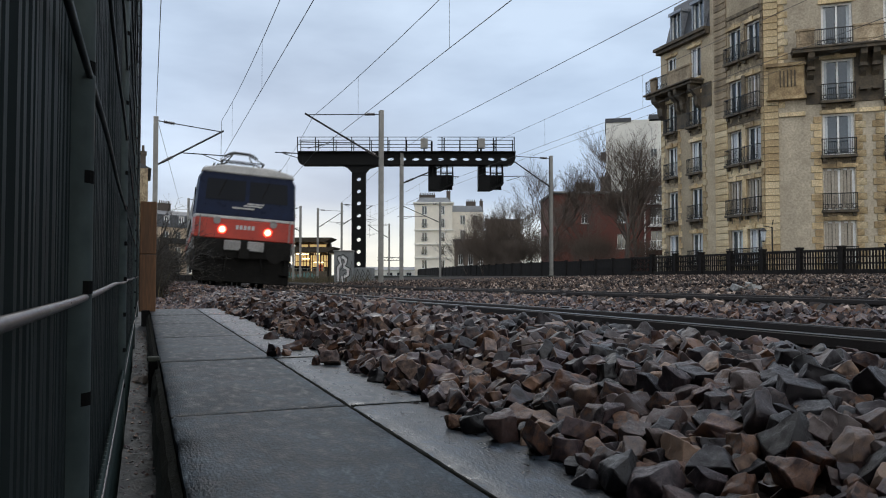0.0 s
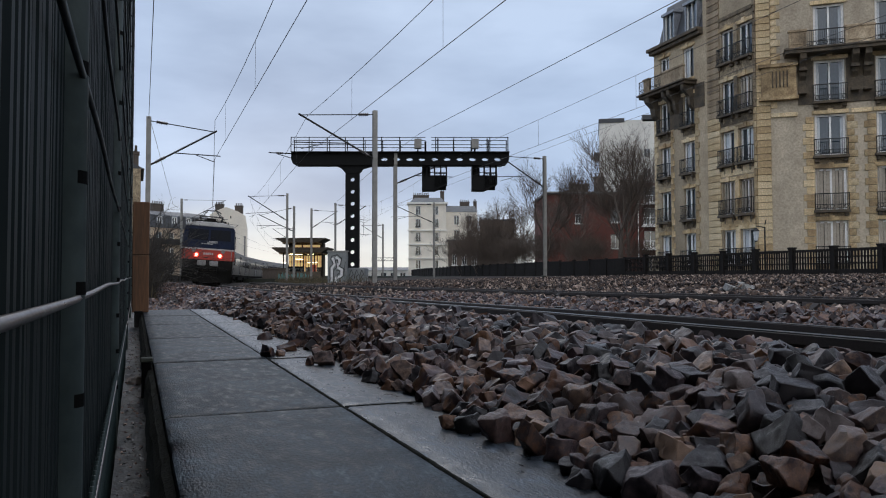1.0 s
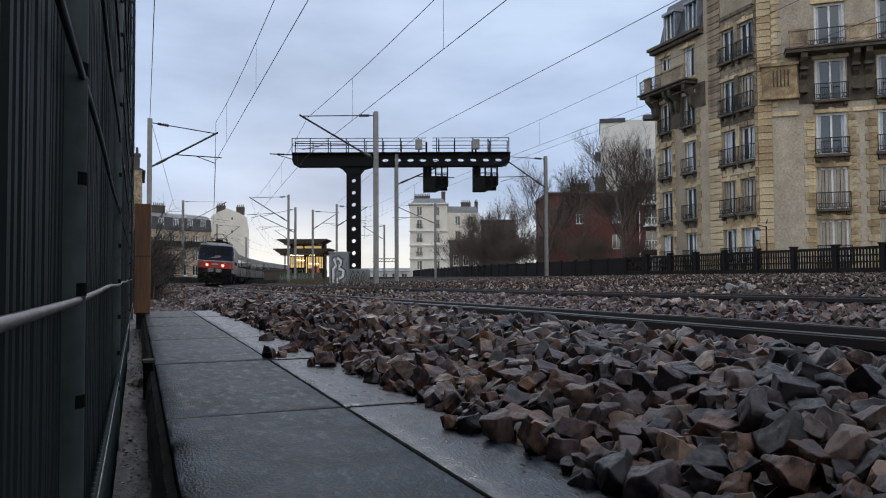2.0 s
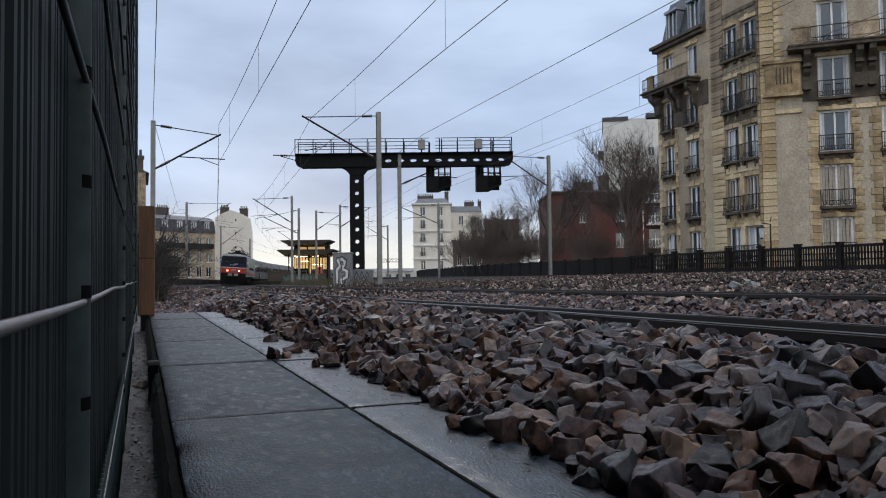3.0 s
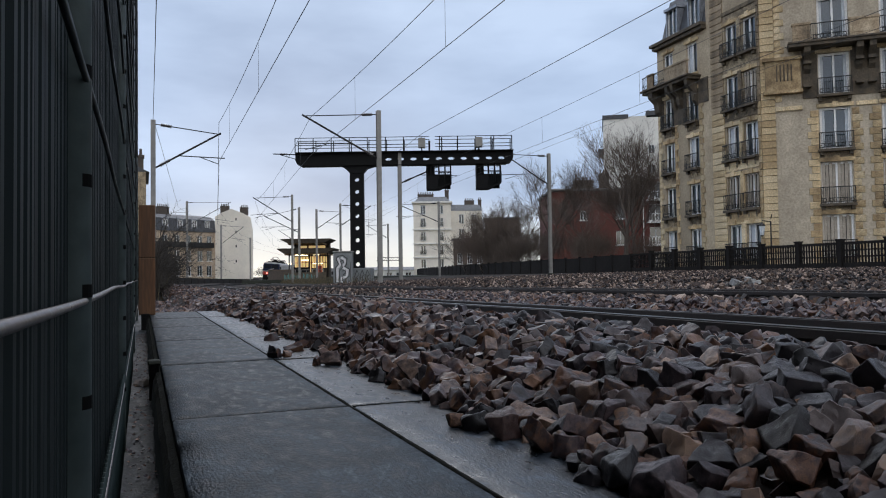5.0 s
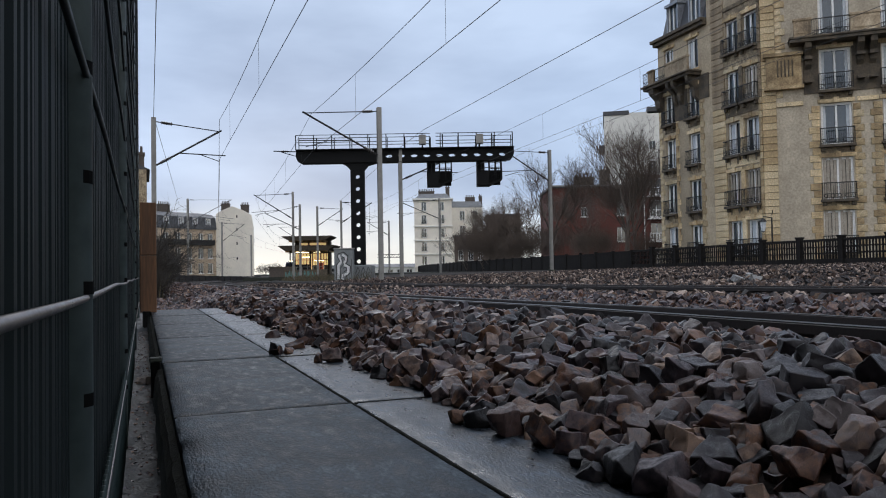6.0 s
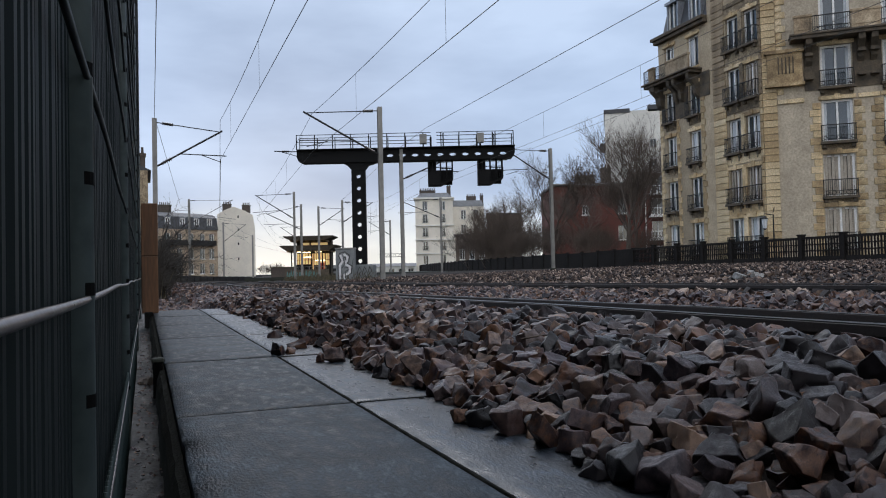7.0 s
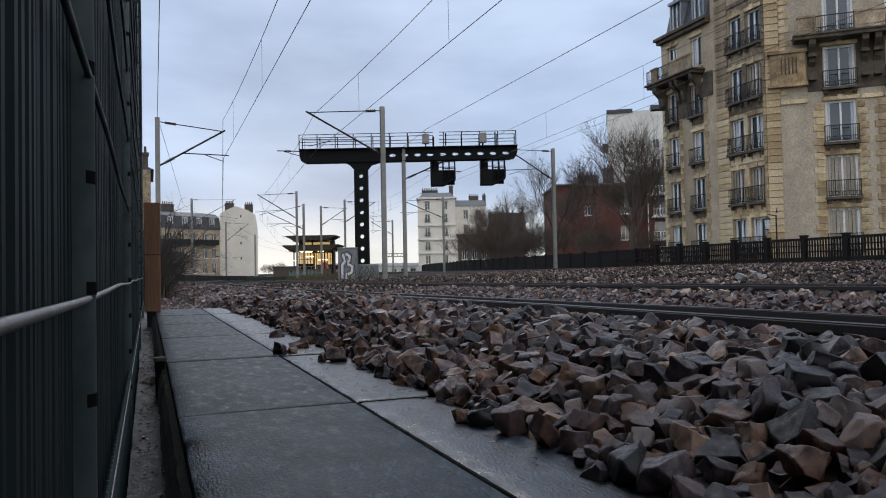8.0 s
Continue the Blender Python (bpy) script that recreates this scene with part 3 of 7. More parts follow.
def cut_blocks(count, cuts, bevel, seed, rough=0.0):
    """Quarried stones: a block cleft by random planes, edges worn round where bevel is given."""
    rnd = random.Random(seed)
    out = []
    for _ in range(count):
        bm = bmesh.new()
        ax = (rnd.uniform(1.0, 1.45), rnd.uniform(0.78, 1.0), rnd.uniform(0.5, 0.8))
        box(bm, -ax[0], ax[0], -ax[1], ax[1], -ax[2], ax[2])
        for _ in range(cuts):
            n = Vector((rnd.gauss(0, 1), rnd.gauss(0, 1), rnd.gauss(0, 0.8))).normalized()
            reach = sum(abs(c) * k for c, k in zip(n, ax))
            co = n * reach * rnd.uniform(0.42, 0.78)
            res = bmesh.ops.bisect_plane(bm, geom=bm.verts[:] + bm.edges[:] + bm.faces[:], plane_co=co, plane_no=n, clear_outer=True)
            rim = [e for e in res["geom_cut"] if isinstance(e, bmesh.types.BMEdge)]
            if rim:
                bmesh.ops.contextual_create(bm, geom=rim)
        bmesh.ops.remove_doubles(bm, verts=bm.verts[:], dist=0.1)
        if bevel:
            bmesh.ops.bevel(bm, geom=bm.edges[:], offset=bevel, segments=1, affect="EDGES", clamp_overlap=True)
            bmesh.ops.remove_doubles(bm, verts=bm.verts[:], dist=0.03)
            bmesh.ops.triangulate(bm, faces=bm.faces[:])
            for reach in (0.6, 0.42, 0.36):
                bmesh.ops.subdivide_edges(bm, edges=[e for e in bm.edges if e.calc_length() > reach], cuts=1)
                bmesh.ops.triangulate(bm, faces=bm.faces[:])
            off = Vector((rnd.uniform(0, 50), rnd.uniform(0, 50), 0))
            for v in bm.verts:
                v.co += v.co.normalized() * (0.2 * noise.noise(v.co * 1.2 + off) + 0.085 * noise.noise(v.co * 3.0 + off))
        bmesh.ops.triangulate(bm, faces=bm.faces[:])
        if rough:
            for v in bm.verts:
                v.co += Vector((rnd.gauss(0, rough), rnd.gauss(0, rough), rnd.gauss(0, rough)))
        bmesh.ops.recalc_face_normals(bm, faces=bm.faces[:])
        bm.verts.index_update()
        out.append((np.array([v.co[:] for v in bm.verts]), np.array([[v.index for v in f.verts] for f in bm.faces])))
        bm.free()
    return out


COARSE, MID, FINE = stone_templates(20, 9, 11), cut_blocks(30, 6, 0.0, 31, 0.035), cut_blocks(48, 8, 0.045, 5)


def field(seed, x0, x1, y0, y1, n, r0, r1, lift, templates, name, label, keep=None, mat=M_STONE):
    rng = np.random.default_rng(seed)
    spots, sizes = [], []
    for x, y, k, j in zip(rng.uniform(x0, x1, n), rng.uniform(y0, y1, n), rng.uniform(0, 1, n), rng.uniform(-1, 1, n)):
        size = r0 + (r1 - r0) * k * k
        if (keep and not keep(x, y)) or not clear_of_rails(x, y, size * 0.8):
            continue
        s, u = along(x, y)
        spots.append((x, y, ground_z(x, y) + lift * size * j + 0.2 * size))
        sizes.append(size)
    return scatter(name, np.array(spots), np.array(sizes), templates, label, seed + 1, mat)


def toe(y):
    """Where the ballast begins to lie on the lids."""
    return 0.52 + 0.05 * noise.noise((y * 2.1, 3.0, 0)) + 0.035 * noise.noise((y * 6.0, 9.0, 0)) - 0.05 * math.exp(-((y - 2.45) / 0.25) ** 2)


LAB = "angular grey, purple and brown railway ballast stones"
field(21, 0.42, 2.4, 2.0, 9.0, 17000, 0.014, 0.026, 0.9, MID, "ballast", LAB, lambda x, y: x > toe(y) + 0.02)
field(35, 0.05, 0.6, 5.55, 9.2, 2600, 0.016, 0.03, 0.6, MID, "ballast", LAB, lambda x, y: y > 5.95 - 0.5 * x + 0.1 * noise.noise((x * 9, y * 9, 0)))
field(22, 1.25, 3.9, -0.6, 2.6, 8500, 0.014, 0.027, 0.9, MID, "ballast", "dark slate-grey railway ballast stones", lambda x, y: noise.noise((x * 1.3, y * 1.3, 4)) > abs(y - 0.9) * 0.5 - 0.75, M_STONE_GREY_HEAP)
field(36, 1.25, 3.9, -0.3, 2.1, 3000, 0.014, 0.027, 0.8, MID, "ballast", LAB)
field(33, 0.55, 9.0, -6.0, 0.5, 26000, 0.026, 0.04, 0.9, COARSE, "ballast", LAB)
field(24, 2.4, 5.2, 0.5, 14.0, 13000, 0.022, 0.04, 1.0, MID, "ballast", LAB)
field(34, 5.2, 9.0, 0.5, 14.0, 15000, 0.022, 0.042, 1.0, MID, "ballast", LAB, None, M_STONE_FAR)
field(25, -0.3, 2.6, 9.0, 34.0, 11000, 0.026, 0.046, 0.9, COARSE, "ballast", LAB)
field(26, 2.0, 18.0, 12.0, 40.0, 28000, 0.033, 0.062, 1.1, COARSE, "ballast", LAB, None, M_STONE_FAR)
field(27, 9.0, 30.0, 2.0, 40.0, 33000, 0.038, 0.07, 1.1, COARSE, "ballast", LAB, None, M_STONE_FAR)


# ---- slatted mesh fence beside the lens ----
def build_screen_fence():
    f = thing("screen_fence", pose(-0.046, 0, -0.1), "tall dark green mesh fence with privacy slats", "fence")
    bm = bmesh.new()
    prism(bm, ((-0.0087, 0.0), (-0.0068, 0.0032), (-0.0024, 0.0032), (-0.0008, 0.0004), (0.0008, 0.0004), (0.0024, 0.0032), (0.0068, 0.0032), (0.0087, 0.0), (0.0087, 0.003), (0.0068, 0.0062), (0.0024, 0.0062), (0.0008, 0.0034), (-0.0008, 0.0034), (-0.0024, 0.0062), (-0.0068, 0.0062), (-0.0087, 0.003)), 0.09, 2.5)
    for v in bm.verts:
        v.co = Vector((v.co.z - 0.004, v.co.x * 1.9, v.co.y))
    slat = mesh_of("slat", bm, M_PVC)
    rnd = random.Random(3)
    n = int(9.9 / 0.034)
    for i in range(n):
        y = -3.25 + i * 0.034
        piece("slat", slat, f, pose(rnd.uniform(-0.001, 0.001), y, rnd.uniform(-0.01, 0.01), 0, 0, rnd.uniform(-3, 3)))
    wire_bm = bmesh.new()
    rod(wire_bm, (0, 0, 0.0), (0, 0.014, 0.16), 0.0022)
    tie = mesh_of("bottom_tie", wire_bm, M_GREEN, True)
    for i in range(150):
        piece("bottom_tie", tie, f, pose(0.011, 0.2 + i * 0.02, 0.0))
    # horizontal wires, the one level with the lens worn bright
    for k in range(16):
        z = 0.337 + 0.143 * k
        bm = bmesh.new()
        rings = []
        for i in range(87):
            p = Vector((0.0125 + 0.0008 * math.sin(i * 0.9 + k), -3.34 + i * 0.115, z + 0.0015 * math.sin(i * 0.7 + k)))
            rings.append([bm.verts.new(p + Vector((math.cos(a), 0, math.sin(a))) * 0.0023) for a in (0, 1.05, 2.1, 3.14, 4.2, 5.25)])
        for ra, rb in zip(rings, rings[1:]):
            for i in range(6):
                bm.faces.new((ra[i], ra[(i + 1) % 6], rb[(i + 1) % 6], rb[i]))
        part("rail_wire", bm, M_WIRE if k in (0,) else M_GREEN, f, "worn bright steel wire" if k == 0 else "", True)
    bm = bmesh.new()
    rod(bm, (0.0125, -3.3, 0.14), (0.0125, 6.6, 0.14), 0.002)
    part("bottom_wire", bm, M_WIRE, f, "worn bright bottom wire", True)
    # posts with clips
    for y in (-2.0, 0.54, 1.65, 3.75, 6.6):
        def half_round(bm, k, z0, z1):
            pts = [(-0.02, -0.012 * k), (-0.002, -0.012 * k)] + [(-0.002 + 0.0175 * k * math.cos(a), 0.012 * k * math.sin(a)) for a in [(-75 + 15 * i) * math.pi / 180 for i in range(11)]] + [(-0.002, 0.012 * k), (-0.02, 0.012 * k)]
            lo = [bm.verts.new((px, y + py, z0)) for px, py in pts]
            hi = [bm.verts.new((px, y + py, z1)) for px, py in pts]
            for i in range(len(pts)):
                j = (i + 1) % len(pts)
                bm.faces.new((lo[i], lo[j], hi[j], hi[i]))
            bm.faces.new(lo[::-1])
            bm.faces.new(hi)

        bm = bmesh.new()
        half_round(bm, 1.0, -0.3, 2.55)
        post = part("post", bm, M_POST, f, "green half-round steel post", True)
        for k in range(-3, 30):
            z = 0.342 + 0.0715 * k
            bm = bmesh.new()
            half_round(bm, 1.025, z - 0.0042, z + 0.0042)
            for v in bm.verts:
                v.co.y = max(v.co.y, y - 0.0085)
            part("clip", bm, M_HOLE, post, "black clip")
    return f


build_screen_fence()


def build_board():
    b = thing("wooden_marker_post", pose(0.028, 5.55, -0.1), "weathered brown wooden board post beside the concrete lids", "post")
    for z0, z1 in ((0.1, 0.49), (0.494, 0.855)):
        part("board", boxes((-0.05, 0.056, -0.02, 0.02, z0, z1)), M_WOOD, b, bevel=0.004)
    part("foot", boxes((-0.035, 0.02, -0.03, 0.03, -0.1, 0.11)), M_BLACK, b, "dark steel foot", bevel=0.005)


build_board()


def build_stake():
    t = thing("short_stake", pose(0.03, 2.3, -0.1), "short dark stake beside the trough wall", "stake")
    part("shaft", boxes((-0.012, 0.014, -0.012, 0.012, -0.05, 0.105)), M_HOLE, t, bevel=0.003)
    part("cap", boxes((-0.016, 0.018, -0.016, 0.016, 0.105, 0.118)), M_CONC_DARK, t, bevel=0.003)


build_stake()


def build_can():
    t = thing("crushed_can", pose(-0.002, 2.62, -0.09, 80, 10, 35), "small crushed drink can in the grit strip", "can")
    bm = bmesh.new()
    last = None
    for i, (r, h) in enumerate(((0.012, 0.0), (0.017, 0.006), (0.0165, 0.02), (0.012, 0.028), (0.0165, 0.036), (0.017, 0.05), (0.013, 0.056))):
        ring = [bm.verts.new((r * math.cos(a * 0.5236) * (1 + 0.15 * math.sin(a * 2 + i)), r * math.sin(a * 0.5236), h - 0.028)) for a in range(12)]
        if last:
            for j in range(12):
                bm.faces.new((last[j], last[(j + 1) % 12], ring[(j + 1) % 12], ring[j]))
        else:
            bm.faces.new(ring[::-1])
        last = ring
    bm.faces.new(last)
    part("shell", bm, M_POT, t)


build_can()


def build_twig():
    bm = bmesh.new()
    rod(bm, (0, 0, 0), (0.05, 0.006, 0.006), 0.0022, 0.002)
    rod(bm, (0.05, 0.006, 0.006), (0.1, 0.004, 0.004), 0.002, 0.0012)
    ob = new("twig", mesh_of("twig", bm, M_BARK, True))
    ob.matrix_basis = pose(0.735, 1.42, 0.10, 0, 0, -8)
    tagged(ob, "thin dry twig lying on the ballast stones", "twig")


build_twig()


# ---- leaf litter and bits in the grit ----
def build_litter():
    rnd = random.Random(8)
    bm = bmesh.new()
    for _ in range(700):
        x, y = rnd.uniform(-0.03, 0.045), rnd.uniform(0.4, 5.0)
        r = rnd.uniform(0.002, 0.006)
        c = Vector((x, y, -0.093))
        q = Euler((rnd.uniform(-0.5, 0.5), rnd.uniform(-0.5, 0.5), rnd.uniform(0, 6.3))).to_matrix()
        vs = [bm.verts.new(c + q @ Vector(v) * r) for v in ((1.2, 0, 0), (0, 0.8, 0.1), (-1, 0.1, 0), (0, -0.8, 0.2), (0, 0, 0.7))]
        for a, b in ((0, 1), (1, 2), (2, 3), (3, 0)):
            bm.faces.new((vs[a], vs[b], vs[4]))
        bm.faces.new((vs[3], vs[2], vs[1], vs[0]))
    tagged(new("grit", mesh_of("grit", bm, M_STONE)), "loose grit and leaf litter in the strip", "grit", "", "stuff")


build_litter()


# ---- signal gantry ----
def holed(bm, x0, z0, w, h, rx, rz, y0, y1, m=None):
    """A cell of plate with an octagonal hole through it."""
    cx, cz = x0 + w / 2, z0 + h / 2
    hole = [(cx + rx * math.cos(math.pi * (2 * i + 1) / 8), cz + rz * math.sin(math.pi * (2 * i + 1) / 8)) for i in range(8)]
    rim = [(x0 + w, cz + h * 0.25), (cx + w * 0.25, z0 + h), (cx - w * 0.25, z0 + h), (x0, cz + h * 0.25), (x0, cz - h * 0.25), (cx - w * 0.25, z0), (cx + w * 0.25, z0), (x0 + w, cz - h * 0.25)]
    corner = {0: (x0 + w, z0 + h), 2: (x0, z0 + h), 4: (x0, z0), 6: (x0 + w, z0)}
    rings = []
    for y in (y0, y1):
        rings.append(([bm.verts.new((x, y, z)) for x, z in hole], [bm.verts.new((x, y, z)) for x, z in rim], {k: bm.verts.new((c[0], y, c[1])) for k, c in corner.items()}))
    for hv, rv, cv in rings:
        for i in range(8):
            j = (i + 1) % 8
            bm.faces.new([hv[i], rv[i]] + ([cv[i]] if i in cv else []) + [rv[j], hv[j]])
    a, b = rings[0][0], rings[1][0]
    for i in range(8):
        j = (i + 1) % 8
        bm.faces.new((a[i], a[j], b[j], b[i]))


GANTRY = pose(11.97, 43.68, -0.2, 0, 0, -21.65)


def build_gantry():
    g = thing("signal_gantry", GANTRY, "black steel T-shaped signal gantry with perforated column and beam", "gantry")
    bm = bmesh.new()
    z = 0.75
    while z < 6.0:
        holed(bm, -0.35, z, 0.76, 0.725, 0.14, 0.13, -0.2, 0.2)
        z += 0.725
    box(bm, -0.35, 0.41, -0.2, 0.2, 0, 0.75)
    bmesh.ops.remove_doubles(bm, verts=bm.verts[:], dist=0.001)
    part("column", bm, M_BLACK, g)
    part("column_flange", boxes((-0.38, -0.35, -0.26, 0.26, 0, z), (0.41, 0.44, -0.26, 0.26, 0, z)), M_BLACK, g)
    bm = bmesh.new()
    prism(bm, ((-0.36, z), (0.42, z), (0.66, z + 0.3), (1.8, z + 0.62), (1.8, 7.1), (-1.25, 7.1), (-1.2, z + 0.62), (-0.66, z + 0.33)), -0.24, 0.24)
    part("bracket", bm, M_BLACK, g)
    bm = bmesh.new()
    prism(bm, ((-3.3, 7.04), (1.55, 7.04), (1.55, 7.75), (-3.62, 7.75), (-3.62, 7.38), (-3.52, 7.14)), -0.28, 0.28)
    x = 1.55
    while x < 8.7:
        holed(bm, x, 7.06, 0.756, 0.69, 0.22, 0.13, -0.28, 0.28)
        x += 0.756
    prism(bm, ((x, 7.06), (x + 0.1, 7.06), (9.3, 7.15), (9.42, 7.4), (9.42, 7.75), (x, 7.75)), -0.28, 0.28)
    bmesh.ops.remove_doubles(bm, verts=bm.verts[:], dist=0.001)
    part("beam", bm, M_BLACK, g)
    part("beam_flange", boxes((-3.3, 9.0, -0.36, 0.36, 7.02, 7.04), (-3.62, 9.42, -0.36, 0.36, 7.75, 7.78)), M_BLACK, g)
    part("walkway", boxes((-3.6, 9.42, -0.55, 0.55, 7.78, 7.82)), M_BLACK, g, "dark walkway grating")
    # railings
    for y in (-0.52, 0.52):
        for x in [-3.58 + 1.075 * i for i in range(13)]:
            bm = bmesh.new()
            rod(bm, (x, y, 7.8), (x, y, 8.66), 0.03)
            part("rail_post", bm, M_BLACK, g)
        for z in (8.22, 8.66):
            bm = bmesh.new()
            for a, b in ((-3.6, 4.4), (4.75, 9.35)):
                rod(bm, (a, y, z), (b, y, z), 0.02)
            part("hand_rail", bm, M_BLACK, g)
    bm = bmesh.new()
    rod(bm, (-3.6, -0.3, 7.72), (-4.95, -0.3, 7.78), 0.03)
    rod(bm, (-3.6, -0.3, 7.45), (-4.5, -0.3, 7.72), 0.022)
    part("wire_bracket", bm, M_BLACK, g)
    bm = bmesh.new()
    ribbed(bm, Vector((-4.1, -0.3, 7.745)), Vector((-0.999, 0, 0.045)), 4, 0.11, 0.075, 0.045)
    part("insulator", bm, M_INSUL, g, "dark ribbed insulator")
    for x in (3.75, 7.15):
        part("relay_box", boxes((x, x + 0.42, -0.7, -0.35, 7.98, 8.56)), M_MAST, g, "grey relay box", bevel=0.02)
    # hanging signals in cages
    for x0 in (4.2, 7.17):
        cage = part("signal_board", boxes((x0, x0 + 0.5, 0.15, 0.25, 5.6, 7.0)), M_BLACK, g, "black signal back board")
        bm = bmesh.new()
        prism(bm, ((x0, 5.5), (x0 + 0.75, 5.5), (x0 + 1.5, 5.85), (x0 + 1.5, 6.45), (x0 + 1.44, 6.45), (x0 + 1.44, 5.9), (x0 + 0.72, 5.6), (x0, 5.6)), -0.65, 0.4)
        box(bm, x0, x0 + 0.06, -0.65, 0.4, 5.55, 6.9)
        box(bm, x0, x0 + 1.45, 0.34, 0.4, 5.6, 6.5)
        box(bm, x0, x0 + 0.7, -0.65, -0.62, 5.6, 6.3)
        box(bm, x0 + 0.7, x0 + 1.5, -0.66, -0.61, 6.45, 6.5)
        part("basket", bm, M_BLACK, cage)
        for k in range(2):
            bm = bmesh.new()
            rod(bm, (x0 + 0.25, 0.1, 5.95 + 0.5 * k), (x0 + 0.25, -0.2, 5.95 + 0.5 * k), 0.13, 0.15, 10)
            part("lens_hood", bm, M_BLACK, cage, "black signal lens hood")
        for i in range(6):
            part("bar", boxes((x0 + 0.75 + 0.13 * i, x0 + 0.78 + 0.13 * i, -0.65, -0.62, 5.65 + 0.06 * i, 6.47)), M_BLACK, cage)
        for dx in (0.28, 0.75, 1.12, 1.46):
            bm = bmesh.new()
            rod(bm, (x0 + dx, -0.1, 6.2), (x0 + dx, -0.1, 7.12), 0.045)
            rod(bm, (x0 + dx, -0.63, 5.9), (x0 + dx, -0.63, 6.85), 0.025)
            part("hanger", bm, M_BLACK, cage)
        bm = bmesh.new()
        for z in (6.55, 6.85):
            rod(bm, (x0 + 0.4, -0.63, z), (x0 + 1.48, -0.63, z), 0.022)
        part("guard_rail", bm, M_BLACK, cage)
        bm = bmesh.new()
        rod(bm, (x0 + 0.2, 0.0, 7.9), (x0 + 0.2, 0.0, 8.5), 0.06)
        rod(bm, (x0 + 0.95, 0.0, 7.9), (x0 + 0.95, 0.0, 8.7), 0.04)
        part("lifting_arm", bm, M_BLACK, g)
    return g


build_gantry()


def scribble(bm, pts, width, m, lift=0.004):
    for a, b in zip(pts, pts[1:]):
        a, b = Vector((a[0], -lift, a[1])), Vector((b[0], -lift, b[1]))
        d = (b - a).normalized()
        n = Vector((-d.z, 0, d.x)) * width / 2
        vs = [bm.verts.new(m @ (p + q)) for p, q in ((a - d * width * 0.3, -n), (b + d * width * 0.3, -n), (b + d * width * 0.3, n), (a - d * width * 0.3, n))]
        ws = [bm.verts.new(v.co + m.to_3x3() @ Vector((0, 0.003, 0))) for v in vs]
        bm.faces.new(vs)
        for i in range(4):
            bm.faces.new((vs[i], ws[i], ws[(i + 1) % 4], vs[(i + 1) % 4]))


def build_cabinets():
    m = pose(10.4, 41.05, -0.3, 0, 0, -21.65)
    c = thing("signal_cabinet", m, "grey trackside cabinet sprayed with a white graffiti figure", "cabinet")
    part("body", boxes((-0.53, 0.53, 0, 0.6, 0.1, 1.86)), M_GRAFF, c, bevel=0.02)
    part("roof", boxes((-0.57, 0.57, -0.05, 0.65, 1.86, 1.93)), M_MAST, c, bevel=0.015)
    part("plinth", boxes((-0.56, 0.56, -0.03, 0.63, 0, 0.1)), M_CONC_DARK, c)
    one = Matrix.Identity(4)
    for k, line in enumerate(([(-0.3, 0.25), (-0.3, 0.95)], [(-0.3, 0.95), (-0.12, 1.2), (-0.26, 1.5)], [(-0.05, 1.56), (0.14, 1.4), (0.05, 1.1)], [(0.02, 1.0), (0.26, 0.86), (0.24, 0.55)], [(0.2, 0.5), (-0.05, 0.42), (-0.08, 0.2)])):
        bm = bmesh.new()
        scribble(bm, line, 0.13, one, 0.004 + 0.0004 * k)
        part("white_graffiti", bm, M_SPRAYW, c, "white sprayed letter strokes")
    bm = bmesh.new()
    scribble(bm, [(-0.4, 0.15), (-0.4, 1.0), (-0.22, 1.2), (-0.36, 1.45), (-0.3, 1.62), (0.0, 1.7), (0.24, 1.5), (0.2, 1.15), (0.1, 1.08), (0.38, 0.9), (0.34, 0.5), (0.12, 0.36), (0.1, 0.15)], 0.05, one, 0.009)
    scribble(bm, [(-0.2, 0.2), (-0.2, 0.8), (-0.02, 1.0), (-0.12, 1.35), (0.02, 1.42), (0.05, 1.25)], 0.045, one, 0.009)
    scribble(bm, [(-0.02, 0.25), (0.02, 0.6), (0.16, 0.7), (0.14, 0.85), (-0.05, 0.8)], 0.04, one, 0.009)
    scribble(bm, [(0.3, 0.2), (0.44, 0.3), (0.42, 1.1), (0.46, 1.3)], 0.03, one, 0.009)
    part("dark_graffiti", bm, M_INK, c, "dark sprayed outlines")
    b = thing("gantry_footing", pose(11.72, 41.9, -0.3, 0, 0, -21.65), "grey concrete footing block sprayed with dark tags", "footing")
    part("block", boxes((-0.48, 0.52, 0, 2.2, 0, 0.98)), M_GRAFF, b, bevel=0.03)
    bm = bmesh.new()
    for k in range(3):
        x = -0.32 + 0.3 * k
        scribble(bm, [(x, 0.15), (x - 0.08, 0.5), (x + 0.05, 0.85), (x + 0.17, 0.6), (x + 0.02, 0.45), (x + 0.2, 0.2)], 0.035, one, 0.006)
    part("dark_tags", bm, M_INK, b)


build_cabinets()


